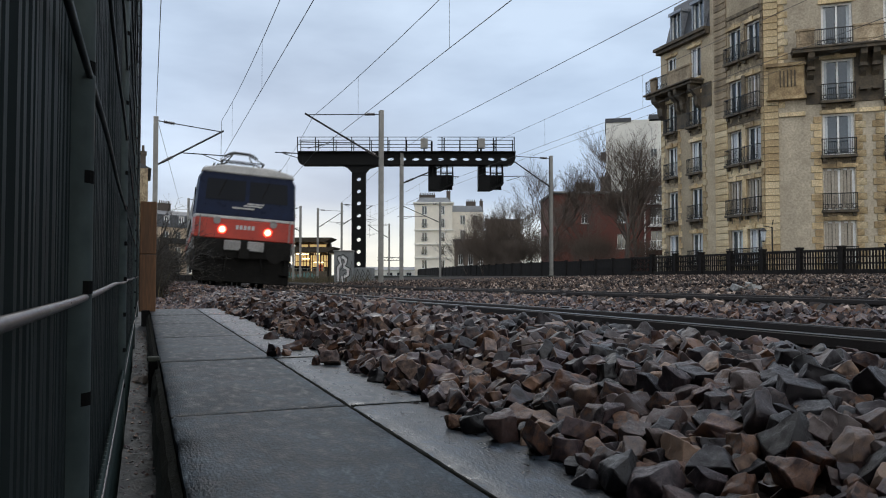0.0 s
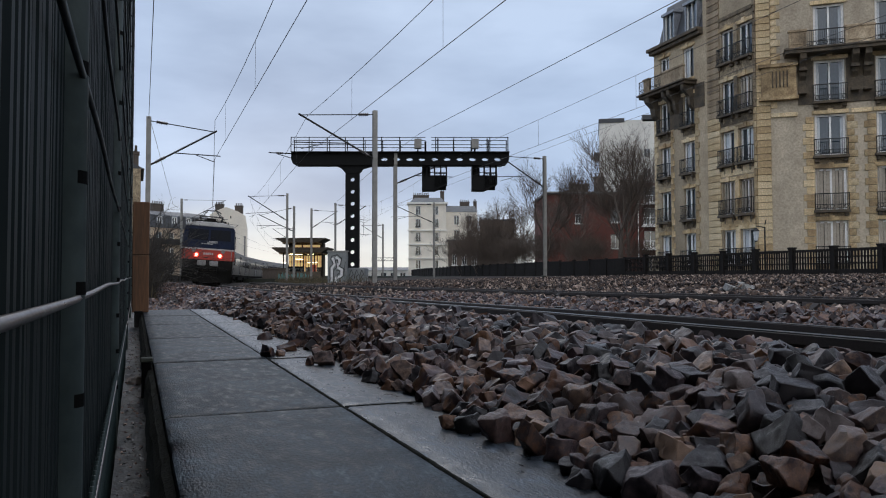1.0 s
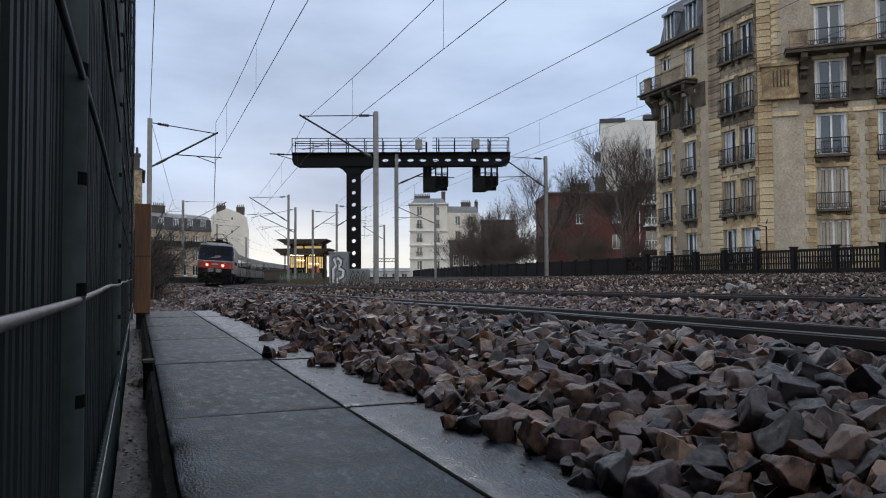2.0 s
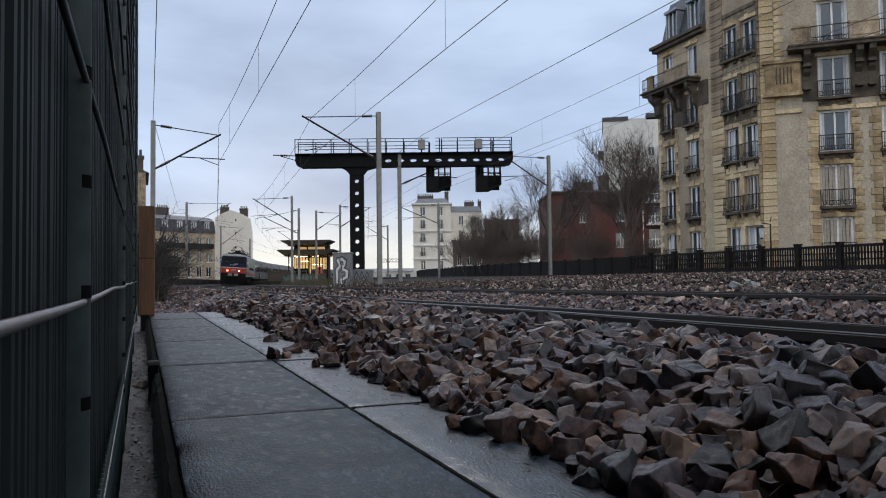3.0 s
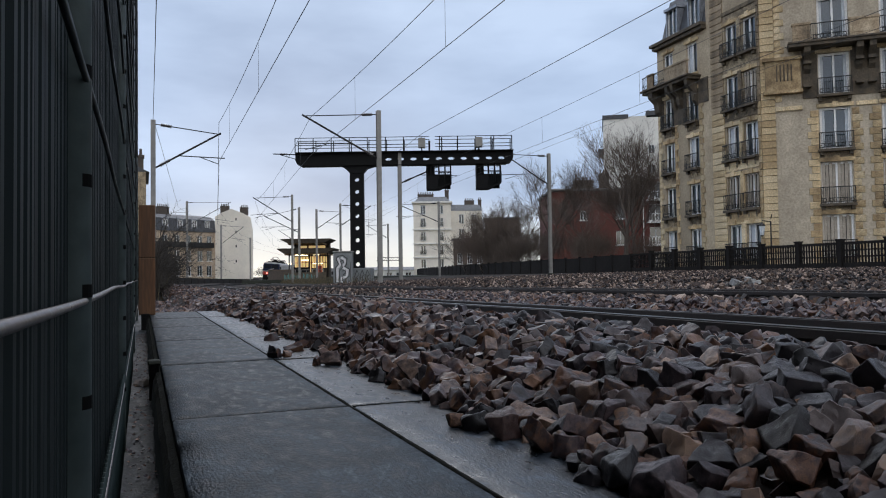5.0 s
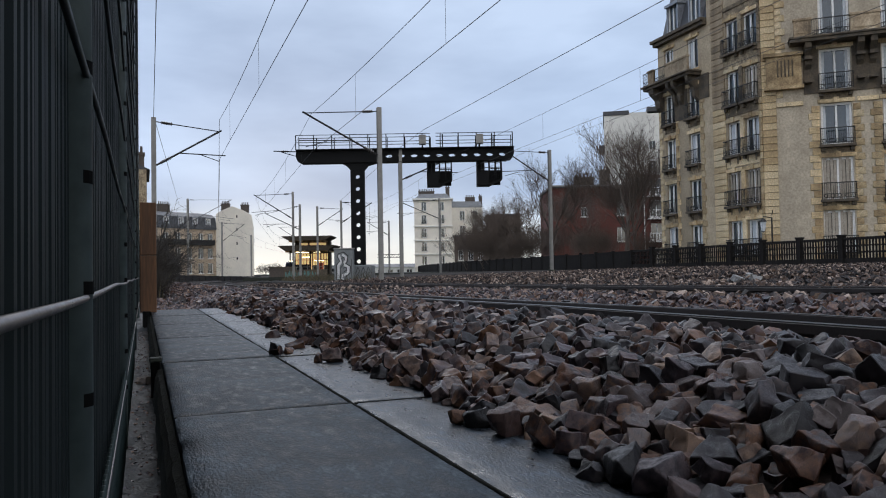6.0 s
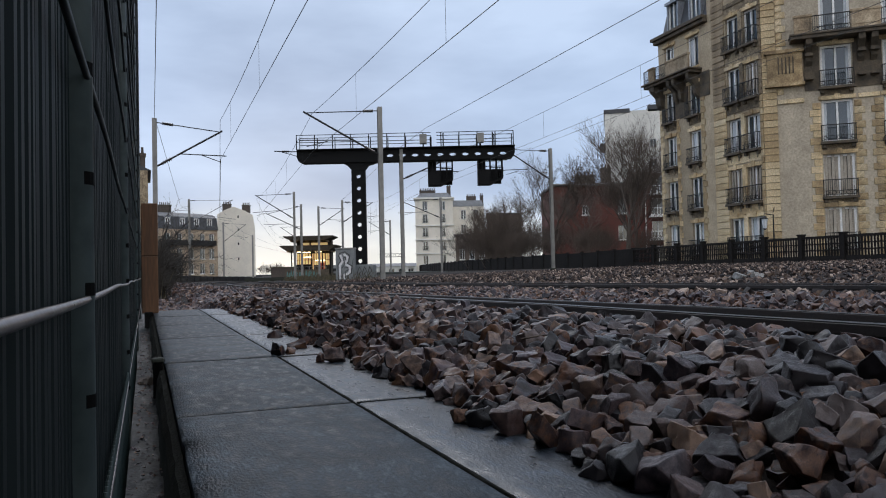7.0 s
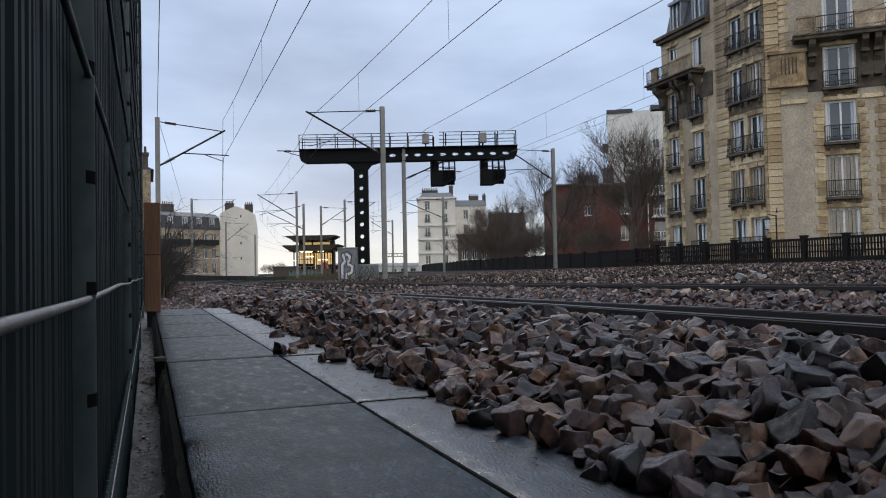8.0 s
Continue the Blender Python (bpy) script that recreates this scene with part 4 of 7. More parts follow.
# ---- catenary masts ----
def build_mast(x, y, z0, z1, arm=None, heading=0.0, width=0.2, group="catenary masts"):
    """arm: reach (negative to the left), drop heights of stay and contact."""
    m = thing("catenary_mast", pose(x, y, z0, 0, 0, -math.degrees(heading)), "grey steel overhead line mast with its insulated arm" if arm else "plain grey steel overhead line mast", "mast", group)
    h, w = z1 - z0, width / 2
    bm = bmesh.new()
    e = 0.012
    outline = ((-w, -w), (w, -w), (w, -w + 0.02), (e, -w + 0.02), (e, w - 0.02), (w, w - 0.02), (w, w), (-w, w), (-w, w - 0.02), (-e, w - 0.02), (-e, -w + 0.02), (-w, -w + 0.02))
    prism(bm, outline, 0, -h, Matrix.Rotation(math.pi / 2, 4, "X") @ Matrix.Diagonal((1, 1, -1, 1)))
    for v in bm.verts:
        v.co.z = abs(v.co.z)
    part("post", bm, M_MAST, m)
    part("footing", boxes((-w * 2, w * 2, -w * 2, w * 2, -0.3, 0.12)), M_CONC_DARK, m, bevel=0.02)
    if arm:
        reach, zt, zc = arm
        k = 1 if reach > 0 else -1
        bm = bmesh.new()
        rod(bm, (k * w, 0, h - 0.18), (reach, 0, zt - z0), 0.022)
        part("tie_rod", bm, M_CABLE, m)
        bm = bmesh.new()
        rod(bm, (k * w, 0, zc - z0 - 0.25), (reach * 1.04, 0, zt - z0 + 0.05), 0.042)
        part("cantilever_tube", bm, M_CABLE, m)
        bm = bmesh.new()
        rod(bm, (k * w + (reach * 1.04 - k * w) * 0.34, 0, zc - z0 - 0.25 + (zt - zc + 0.3) * 0.34), (reach * 1.1, 0, zc - z0 + 0.27), 0.024)
        rod(bm, (reach * 0.72, 0, zc - z0 + 0.27), (reach * 1.0, 0, zc - z0), 0.018)
        part("steady_arm", bm, M_CABLE, m)
        a, b = Vector((k * w, 0, h - 0.18)), Vector((reach, 0, zt - z0))
        c, d = Vector((k * w, 0, zc - z0 - 0.25)), Vector((reach * 1.04, 0, zt - z0 + 0.05))
        for p, q in ((a, b), (c, d)):
            bm = bmesh.new()
            v = (q - p).normalized()
            ribbed(bm, p + v * 0.22, v, 5, 0.1, 0.085, 0.05)
            part("insulator", bm, M_INSUL, m, "dark ribbed insulator")
    return m


build_mast(0.45, 35.1, -0.3, 7.2, (2.75, 6.7, 5.35), 0.045)
build_mast(10.05, 32.8, -0.25, 7.78, (-3.35, 7.35, 5.85), 0.04)
build_mast(14.3, 42.5, -0.2, 7.62, (3.3, 7.2, 6.0), 0.06)
build_mast(25.2, 43.7, 0.1, 8.2, (-3.2, 8.05, 6.4), 0.06)
build_mast(29.3, 74.2, -0.2, 8.0, (-4.2, 7.6, 6.1), 0.14)
build_mast(12.6, 68.0, -0.45, 7.65, (-3.3, 7.3, 5.5), 0.12)
build_mast(15.5, 79.7, -0.5, 7.6, (-3.5, 6.6, 5.2), 0.15, 0.24)
build_mast(18.3, 84.0, -0.5, 7.8, (2.8, 7.5, 5.9), 0.16, 0.24)
build_mast(18.6, 74.2, -0.4, 7.55, (3.0, 7.3, 5.6), 0.14)
build_mast(33.4, 104.9, -0.4, 7.75, (-3.0, 7.5, 5.9), 0.22, 0.24)
build_mast(11.7, 124.4, -0.7, 8.7, (3.4, 8.3, 5.9), 0.25, 0.24)
build_mast(18.7, 143.2, -0.8, 7.6, None, 0.3, 0.26)
build_mast(6.1, 115.9, -0.7, 11.5, (6.0, 11.3, 8.2), 0.24, 0.3)
build_mast(24.0, 124.0, -0.7, 8.2, (-3.2, 7.9, 6.0), 0.26, 0.26)


# ---- overhead wires ----
def wire(name, pts, r, label, group="overhead wires"):
    cu = bpy.data.curves.new(name, "CURVE")
    cu.dimensions, cu.bevel_depth, cu.bevel_resolution = "3D", r, 1
    sp = cu.splines.new("POLY")
    sp.points.add(len(pts) - 1)
    for p, q in zip(sp.points, pts):
        p.co = (*q, 1)
    cu.materials.append(M_CABLE)
    return tagged(new(name, cu), label, "wire", group)


def catenary(supports, droppers, r=0.0095):
    """Contact wire and sagging messenger, straight from support to support: (x, y, contact height, messenger height, sag of the span that follows)."""
    contact, mess, drops = [], [], []
    for (x0, y0, c0, m0, sag), (x1, y1, c1, m1, _) in zip(supports, supports[1:]):
        marks = [(y - y0) / (y1 - y0) for y in droppers if y0 < y < y1] or [0.1, 0.3, 0.5, 0.7, 0.9]

        def at(k):
            x, y = x0 + (x1 - x0) * k, y0 + (y1 - y0) * k
            return (x, y, c0 + (c1 - c0) * k), (x, y, m0 + (m1 - m0) * k - sag * 4 * k * (1 - k))
        for i in range(13):
            a, b = at(i / 12)
            contact.append(a)
            mess.append(b)
        drops += [at(k) for k in marks]
    wire("contact_wire", contact, r, "taut dark contact wire over the track")
    m = wire("messenger_wire", mess, r * 1.05, "sagging dark messenger wire over the track")
    for a, b in drops:
        bm = bmesh.new()
        rod(bm, a, b, 0.005, n=4)
        part("dropper", bm, M_CABLE, m)


def far_supports(u, stations, c, m, sag):
    out = []
    for s in stations:
        x, y, _ = track(s, u)
        out.append((x, y, c + fall(s), m + fall(s), sag))
    return out


catenary([(2.55, -16.5, 5.48, 7.3, 0.4), (2.89, 9.5, 5.48, 7.3, 0.4), (3.23, 35.1, 5.48, 7.25, 0.5)] + far_supports(0.0, (71, 116, 170), 5.5, 6.9, 0.5), (3, -4, -12, 12.5, 21.4, 30.1))
catenary([(6.2, -26, 5.63, 7.28, 0.27), (6.47, 3, 5.63, 7.28, 0.27), (6.92, 32.8, 5.6, 7.28, 0.5), (9.3, 68, 5.2, 6.95, 0.5)] + far_supports(3.85, (116, 170), 5.6, 7.0, 0.5), (-8, -18, 7, 16.3, 24.9))
catenary([(14.2, -18, 6.25, 7.55, 0.1), (15.9, 12, 6.22, 7.47, 0.03), (17.75, 42.5, 6.18, 7.34, 0.4), (21.6, 74.2, 5.6, 7.25, 0.4), (30.4, 104.9, 5.6, 7.3, 0.4)], (-6, 4, 22.1, 30.0), 0.0075)
wire("feeder_wire", [(13.05, -20, 7.52), (13.15, 16, 7.5), (13.42, 36, 7.53), (14.2, 42.5, 7.6), (18.5, 74.2, 7.5), (33.3, 104.9, 7.6)], 0.011, "single dark feeder wire between masts")
wire("feeder_wire", [(16.2, 4, 6.05), (17.2, 28, 6.05), (19.8, 74, 5.6)], 0.006, "thin dark wire beside the third track")
wire("feeder_wire", [(0.45, 35.1, 7.15), (0.32, 18.8, 6.9), (0.1, -10, 7.3)], 0.011, "single dark feeder wire between masts")
wire("feeder_wire", [(0.5, 35.1, 7.1), (3.0, 71.0, 6.6), (13, 130, 6.9)], 0.011, "single dark feeder wire between masts")


# ---- stone apartment block at the corner ----
def wall_with_holes(bm, x0, x1, z0, z1, holes, y0, y1, m):
    xs = sorted({x0, x1, *[h[0] for h in holes], *[h[1] for h in holes]})
    xs = [x for x in xs if x0 <= x <= x1]
    for a, b in zip(xs, xs[1:]):
        cuts = sorted((h[2], h[3]) for h in holes if h[0] <= a + 1e-6 and h[1] >= b - 1e-6)
        z = z0
        for c, d in cuts:
            if c > z:
                box(bm, a, b, y0, y1, z, c, m)
            z = max(z, d)
        if z < z1:
            box(bm, a, b, y0, y1, z, z1, m)


def local_box(name, mat, parent, m, *bs, label="", bevel=0.0):
    bm = bmesh.new()
    for b in bs:
        box(bm, *b, m)
    return part(name, bm, mat, parent, label, bevel=bevel)


def iron_railing(parent, m, x0, x1, z0, h, y, ends=0.3, rings=True):
    bm = bmesh.new()
    box(bm, x0, x1, y - 0.025, y + 0.025, z0 + h - 0.05, z0 + h, m)
    box(bm, x0, x1, y - 0.02, y + 0.02, z0 + 0.06, z0 + 0.09, m)
    box(bm, x0, x1, y - 0.02, y + 0.02, z0 + 0.30, z0 + 0.33, m)
    n = max(3, round((x1 - x0) / 0.115))
    for i in range(n + 1):
        x = x0 + (x1 - x0) * i / n
        box(bm, x - 0.01, x + 0.01, y - 0.01, y + 0.01, z0, z0 + h, m)
    if rings:
        k = max(2, round((x1 - x0) / 0.36))
        for i in range(k):
            cx, cz, r = x0 + (x1 - x0) * (i + 0.5) / k, z0 + 0.2, 0.1
            pts = [(cx + r * math.cos(a * math.pi / 4), cz + r * math.sin(a * math.pi / 4)) for a in range(9)]
            for p, q in zip(pts, pts[1:]):
                rod(bm, m @ Vector((p[0], y, p[1])), m @ Vector((q[0], y, q[1])), 0.016, n=4, cap=False)
    for x in (x0, x1):
        box(bm, x - 0.015, x + 0.015, y, y + ends, z0 + h - 0.05, z0 + h, m)
        box(bm, x - 0.015, x + 0.015, y, y + ends, z0 + 0.06, z0 + 0.09, m)
        box(bm, x - 0.012, x + 0.012, y + ends / 2, y + ends / 2 + 0.02, z0, z0 + h, m)
    return part("balcony_railing", bm, M_IRON, parent, "black wrought-iron balcony railing")


def window(b, m, x0, x1, z0, z1, leaves=2, style="curtain", balcony=True, out=0.34, fr=0.09):
    bm = bmesh.new()
    ring = [[bm.verts.new(m @ Vector((x, y, z))) for x, z in ((p, r), (q, r), (q, t), (p, t))] for y in (0.13, 0.21) for p, q, r, t in ((x0, x1, z0, z1), (x0 + fr, x1 - fr, z0 + 0.12, z1 - fr))]
    for p, q in ((ring[0], ring[1]), (ring[3], ring[2]), (ring[2], ring[0]), (ring[1], ring[3])):
        for i in range(4):
            k = (i + 1) % 4
            bm.faces.new((p[i], p[k], q[k], q[i]))
    bmesh.ops.recalc_face_normals(bm, faces=bm.faces[:])
    w = part("window", bm, M_WHITE, b)
    for i in range(1, leaves):
        xm = x0 + (x1 - x0) * i / leaves
        local_box("mullion", M_WHITE, w, m, (xm - 0.055, xm + 0.055, 0.12, 0.205, z0 + 0.1, z1 - 0.06))
    for i in range(leaves):
        a, c = x0 + (x1 - x0) * i / leaves + 0.04, x0 + (x1 - x0) * (i + 1) / leaves - 0.04
        if style == "shutter":
            n = 4
            bs = []
            for k in range(n):
                p, q = a + (c - a) * k / n, a + (c - a) * (k + 1) / n
                bs.append((p + 0.012, q - 0.012, 0.09 + 0.07 * (k % 2), 0.14 + 0.07 * (k % 2), z0 + 0.03, z1 - 0.04))
            local_box("shutter", M_SHUTTER, w, m, *bs, label="closed beige folding shutter")
        elif style == "wood":
            n = 3
            local_box("shutter", M_WOODDOOR, w, m, *[(a + (c - a) * k / n + 0.012, a + (c - a) * (k + 1) / n - 0.012, 0.1 + 0.03 * (k % 2), 0.14 + 0.03 * (k % 2), z0 + 0.03, z1 - 0.04) for k in range(n)], label="closed brown folding shutter")
        else:
            local_box("pane", M_GLASS, w, m, (a, c, 0.235, 0.243, z0 + 0.1, z1 - 0.06))
            if style == "drawn":
                # curtains drawn aside to the outer edges
                e = (c - a) * 0.32
                p, q = (a + 0.03, a + e) if i == 0 else (c - e, c - 0.03)
                local_box("curtain", M_CURTAIN, w, m, (p, q, 0.23, 0.233, z0 + 0.12, z1 - 0.1), label="pale net curtain drawn aside")
            if style == "curtain" and (i + int(z0 * 3) + int(x0)) % 2:
                e = (c - a) * 0.12
                local_box("curtain", M_CURTAIN, w, m, (a + e, c - e, 0.23, 0.233, z0 + 0.12, z1 - 0.1), label="pale net curtain")
    local_box("lintel", M_LIME, w, m, (x0 - 0.16, x1 + 0.16, -0.09, 0.0, z1 + 0.02, z1 + 0.24), (x0 + (x1 - x0) / 2 - 0.14, x0 + (x1 - x0) / 2 + 0.14, -0.15, -0.09, z1 + 0.0, z1 + 0.32))
    if balcony:
        local_box("sill", M_DARKSTONE, w, m, (x0 - 0.14, x1 + 0.14, -out - 0.05, 0.2, z0 - 0.15, z0), (x0 - 0.05, x0 + 0.15, -out * 0.7, 0, z0 - 0.36, z0 - 0.15), (x1 - 0.15, x1 + 0.05, -out * 0.7, 0, z0 - 0.36, z0 - 0.15))
        local_box("apron", M_APRON, w, m, (x0 - 0.04, x1 + 0.04, -0.035, 0.0, z0 - 0.62, z0 - 0.16), (x0 + 0.18, x0 + 0.3, -0.07, -0.035, z0 - 0.56, z0 - 0.2), (x1 - 0.3, x1 - 0.18, -0.07, -0.035, z0 - 0.56, z0 - 0.2), label="sooty carved stone apron")
        iron_railing(w, m, x0 - 0.08, x1 + 0.08, z0, 0.98, -out, out)
    else:
        local_box("sill", M_LIME, w, m, (x0 - 0.1, x1 + 0.1, -0.1, 0.2, z0 - 0.12, z0))
    return w


def quoins(b, m, xa, xb, z0, z1, jog=0.16, side=1, proud=0.06, h=0.42, seed=1, mat=M_LIME):
    """A toothed column of ashlar blocks."""
    rnd = random.Random(seed)
    meshes = []
    for wide in (0, 1):
        a, c = (xa, xb + jog * wide) if side > 0 else (xa - jog * wide, xb)
        bm = bmesh.new()
        box(bm, a, c, -proud, 0.01, 0.018, h - 0.018)
        bmesh.ops.bevel(bm, geom=bm.edges[:], offset=0.018, segments=1, affect="EDGES")
        meshes.append(mesh_of("ashlar_block", bm, mat))
    n = int((z1 - z0) / h)
    for i in range(n):
        piece("ashlar_block", meshes[i % 2], b, m @ pose(0, -rnd.uniform(0, 0.012), z0 + i * h))


def bracket(bm, m, x, w, z, out, drop):
    prism(bm, ((0, 0), (0, -drop), (-out * 0.35, -drop * 0.8), (-out * 0.45, -drop * 0.45), (-out * 0.95, -drop * 0.2), (-out, 0)), -w / 2, w / 2, m @ Matrix.Translation((x, 0, z)) @ Matrix.Rotation(math.pi / 2, 4, "Z"))


LEVELS = (0.95, 4.06, 7.28, 10.52, 13.86)
WIN_R = (3.18, 6.43, 9.68)
WIN_L = ((1.5, 2.6), (4.15, 5.3), (8.08, 9.26), (9.7, 10.88))
BLOCK_R = Matrix(((0.743, 0.669, 0, 34.94), (-0.669, 0.743, 0, 34.87), (0, 0, 1, 0), (0, 0, 0, 1)))
BLOCK_L = Matrix(((-0.052, 0.9986, 0, 35.53), (-0.9986, -0.052, 0, 46.06), (0, 0, 1, 0), (0, 0, 0, 1)))


def build_block():
    b = thing("apartment_building", pose(0, 0, 0), "yellow stone and grey render corner apartment building with iron balconies", "apartment building")
    R, L = BLOCK_R, BLOCK_L
    rows_r, rows_l = [], []
    for k, z in enumerate(LEVELS):
        for x in WIN_R:
            rows_r.append((x, x + 1.64, z, z + 2.48))
        for x0, x1 in WIN_L:
            rows_l.append((x0, x1, z, z + 2.15))
    bm = bmesh.new()
    wall_with_holes(bm, 0, 14, -0.6, 19.5, rows_r, 0, 0.45, R)
    part("wall", bm, M_RENDER, b, "grey rendered outer wall")
    bm = bmesh.new()
    wall_with_holes(bm, 0.75, 11.2, -0.6, 16.9, rows_l, 0, 0.45, L)
    box(bm, 6.3, 11.2, 0.0, 0.45, 16.9, 19.5, L)
    part("wall", bm, M_RENDER_WARM, b, "yellowed render wall of the street front")
    for z0, z1, out in ((12.72, 13.12, 0.04), (16.06, 16.7, 0.04), (16.7, 16.95, 0.1)):
        local_box("bay_panel", M_APRON, b, L, (7.97, 10.95, -out, 0.0, z0, z1), label="sooty carved stone of the bay", bevel=0.01)
    far = L @ pose(0.75, 0, 0, 0, 0, 90)
    local_box("end_wall", M_RENDER, b, far, (0.02, 12, -0.4, 0.0, -0.6, 16.9), label="plain rendered end wall")
    # black sheets behind the openings: the rooms' darkness is put into their colour
    local_box("room_dark_sheet", M_BLACK, b, R, (0.5, 14, 0.9, 1.0, -0.6, 19), label="black sheet painted as the darkness of unlit rooms")
    local_box("room_dark_sheet", M_BLACK, b, L, (1.2, 11.0, 0.9, 1.0, -0.6, 16.8), label="black sheet painted as the darkness of unlit rooms")
    # ashlar
    quoins(b, R, 0.0, 0.78, 0, 19.0, 0.0, 1, 0.08, 0.42, 1)
    quoins(b, L, 10.97, 11.2, 0, 10.5, 0.0, 1, 0.08, 0.42, 2)
    quoins(b, L, 6.75, 7.95, 0, 10.5, 0.0, 1, 0.08, 0.42, 3)
    quoins(b, L, 10.97, 11.2, 10.5, 19.0, 0.0, 1, 0.08, 0.42, 12, M_PARAPET)
    quoins(b, L, 6.75, 7.95, 10.5, 19.0, 0.0, 1, 0.08, 0.42, 13, M_PARAPET)
    for k, x in enumerate(WIN_R):
        quoins(b, R, x - 0.5, x - 0.06, 0, 10.0, 0.17, -1, 0.05, 0.42, 4 + 2 * k)
        quoins(b, R, x + 1.7, x + 2.08, 0, 10.0, 0.17, 1, 0.05, 0.42, 5 + 2 * k)
    quoins(b, R, 0.8, 1.15, 10.3, 19.0, 0.2, 1, 0.05, 0.42, 7)
    quoins(b, L, 0.75, 1.05, 0, 12.4, 0.2, 1, 0.05, 0.42, 8)
    quoins(b, L, 2.72, 2.95, 0, 12.4, 0.15, 1, 0.05, 0.42, 9)
    quoins(b, L, 5.4, 5.7, 0, 12.4, 0.15, 1, 0.05, 0.42, 10)
    # stone between the paired windows, panel under each pair
    for z in LEVELS:
        local_box("spandrel", M_APRON if z > 10 else M_LIME, b, L, (7.98, 10.95, -0.05, 0.0, z - 0.72, z - 0.18), (9.3, 9.66, -0.1, 0.0, z - 0.2, z + 2.3), bevel=0.01)
    # darker stone zone under the top balcony
    local_box("dark_panel", M_DARKSTONE, b, R, (2.3, 3.12, -0.06, 0.0, 10.4, 13.3), (4.88, 6.37, -0.06, 0.0, 10.4, 13.3), (8.13, 9.62, -0.06, 0, 10.4, 13.3), (3.12, 4.88, -0.06, 0.0, 13.05, 13.3), (6.37, 8.13, -0.06, 0.0, 13.05, 13.3), label="dark brown stone wall band")
    local_box("balcony_slab", M_DARKSTONE, b, R, (1.55, 14, -1.0, 0.0, 13.3, 13.62), (1.5, 14, -1.08, 0.0, 13.5, 13.62), bevel=0.02)
    for x in (2.55, 5.3, 5.95, 8.55, 9.2):
        bm = bmesh.new()
        bracket(bm, R, x, 0.34, 13.3, 0.9, 1.5)
        box(bm, x - 0.22, x + 0.22, -0.62, 0, 12.35, 12.5, R)
        box(bm, x - 0.2, x + 0.2, -0.5, 0, 11.0, 11.15, R)
        part("corbel", bm, M_DARKSTONE, b, "carved dark stone corbel")
    for x0, x1 in ((1.75, 2.7), (4.75, 6.25), (8.3, 9.5)):
        local_box("parapet", M_PARAPET, b, R, (x0, x1, -0.98, -0.8, 13.62, 14.6), (x0 - 0.04, x1 + 0.04, -1.02, -0.76, 14.55, 14.7), (x0 + 0.15, x1 - 0.15, -1.01, -0.98, 13.8, 14.42), bevel=0.015)
    for x0, x1 in ((2.75, 4.7), (6.3, 8.25)):
        iron_railing(b, R, x0, x1, 13.62, 1.0, -0.9, 0.1)
    # slotted stone box beside the fifth-floor window
    local_box("oriel_panel", M_LIME, b, R, (0.25, 2.2, -0.28, 0.0, 10.95, 12.75), (0.12, 2.3, -0.4, 0.0, 12.75, 12.95), (0.12, 2.3, -0.4, 0.0, 10.75, 10.95), *[(0.75 + 0.2 * i, 0.84 + 0.2 * i, -0.31, -0.28, 11.55, 12.45) for i in range(6)], bevel=0.01)
    local_box("slot", M_DARKSTONE, b, R, *[(0.86 + 0.2 * i, 0.93 + 0.2 * i, -0.315, -0.285, 11.5, 12.5) for i in range(5)], label="dark slots in the stone panel")
    local_box("dark_panel", M_DARKSTONE, b, L, (2.66, 4.08, -0.07, 0.0, 10.6, 13.25), (5.38, 6.4, -0.07, 0.0, 11.6, 13.25), (1.1, 1.43, -0.07, 0.0, 10.6, 13.25), (1.43, 5.38, -0.07, 0, 12.72, 13.25), label="dark brown stone under the balcony")
    # windows
    for k, z in enumerate(LEVELS):
        for x in WIN_R:
            style = "drawn" if k >= 2 else "shutter"
            window(b, R, x, x + 1.64, z, z + 2.48, 2, style, k != 4, 0.34, 0.13)
        for j, (x0, x1) in enumerate(WIN_L):
            style = "glass" if j < 2 and k % 2 else "curtain"
            if j >= 2:
                style = ("curtain", "shutter", "curtain", "shutter" if j == 3 else "glass", "glass")[k]
            window(b, L, x0, x1, z, z + 2.15, 2, style, k != 4 or j > 1, 0.32)
    # long curved-front balcony on the street side
    local_box("balcony_slab", M_DARKSTONE, b, L, (0.2, 5.6, -1.0, 0.0, 13.25, 13.55), (0.1, 5.7, -1.15, 0, 13.45, 13.58), bevel=0.03)
    for x in (0.95, 1.2, 3.0, 3.6, 5.2):
        bm = bmesh.new()
        bracket(bm, L, x, 0.3, 13.25, 0.95, 1.7)
        part("corbel", bm, M_DARKSTONE, b, "carved dark stone corbel")
    for x0, x1 in ((3.0, 5.5), (0.9, 1.6)):
        local_box("parapet", M_PARAPET, b, L, (x0, x1, -1.05, -0.88, 13.58, 14.5), (x0 - 0.04, x1 + 0.04, -1.1, -0.84, 14.46, 14.6), bevel=0.015)
    for x0, x1 in ((1.6, 3.0), (0.2, 0.9)):
        iron_railing(b, L, x0, x1, 13.58, 0.98, -0.95, 0.1)
    # string courses and cornice
    local_box("string_course", M_LIME, b, R, (0.8, 2.25, -0.12, 0, 9.75, 10.0), bevel=0.01)
    local_box("string_course", M_LIME, b, R, (5.1, 6.2, -0.1, 0, 9.75, 10.0), bevel=0.01)
    local_box("cornice", M_DARKSTONE, b, L, (0.45, 6.3, -0.5, 0.45, 16.75, 16.98), (0.6, 6.3, -0.35, 0.45, 16.5, 16.75), bevel=0.02)
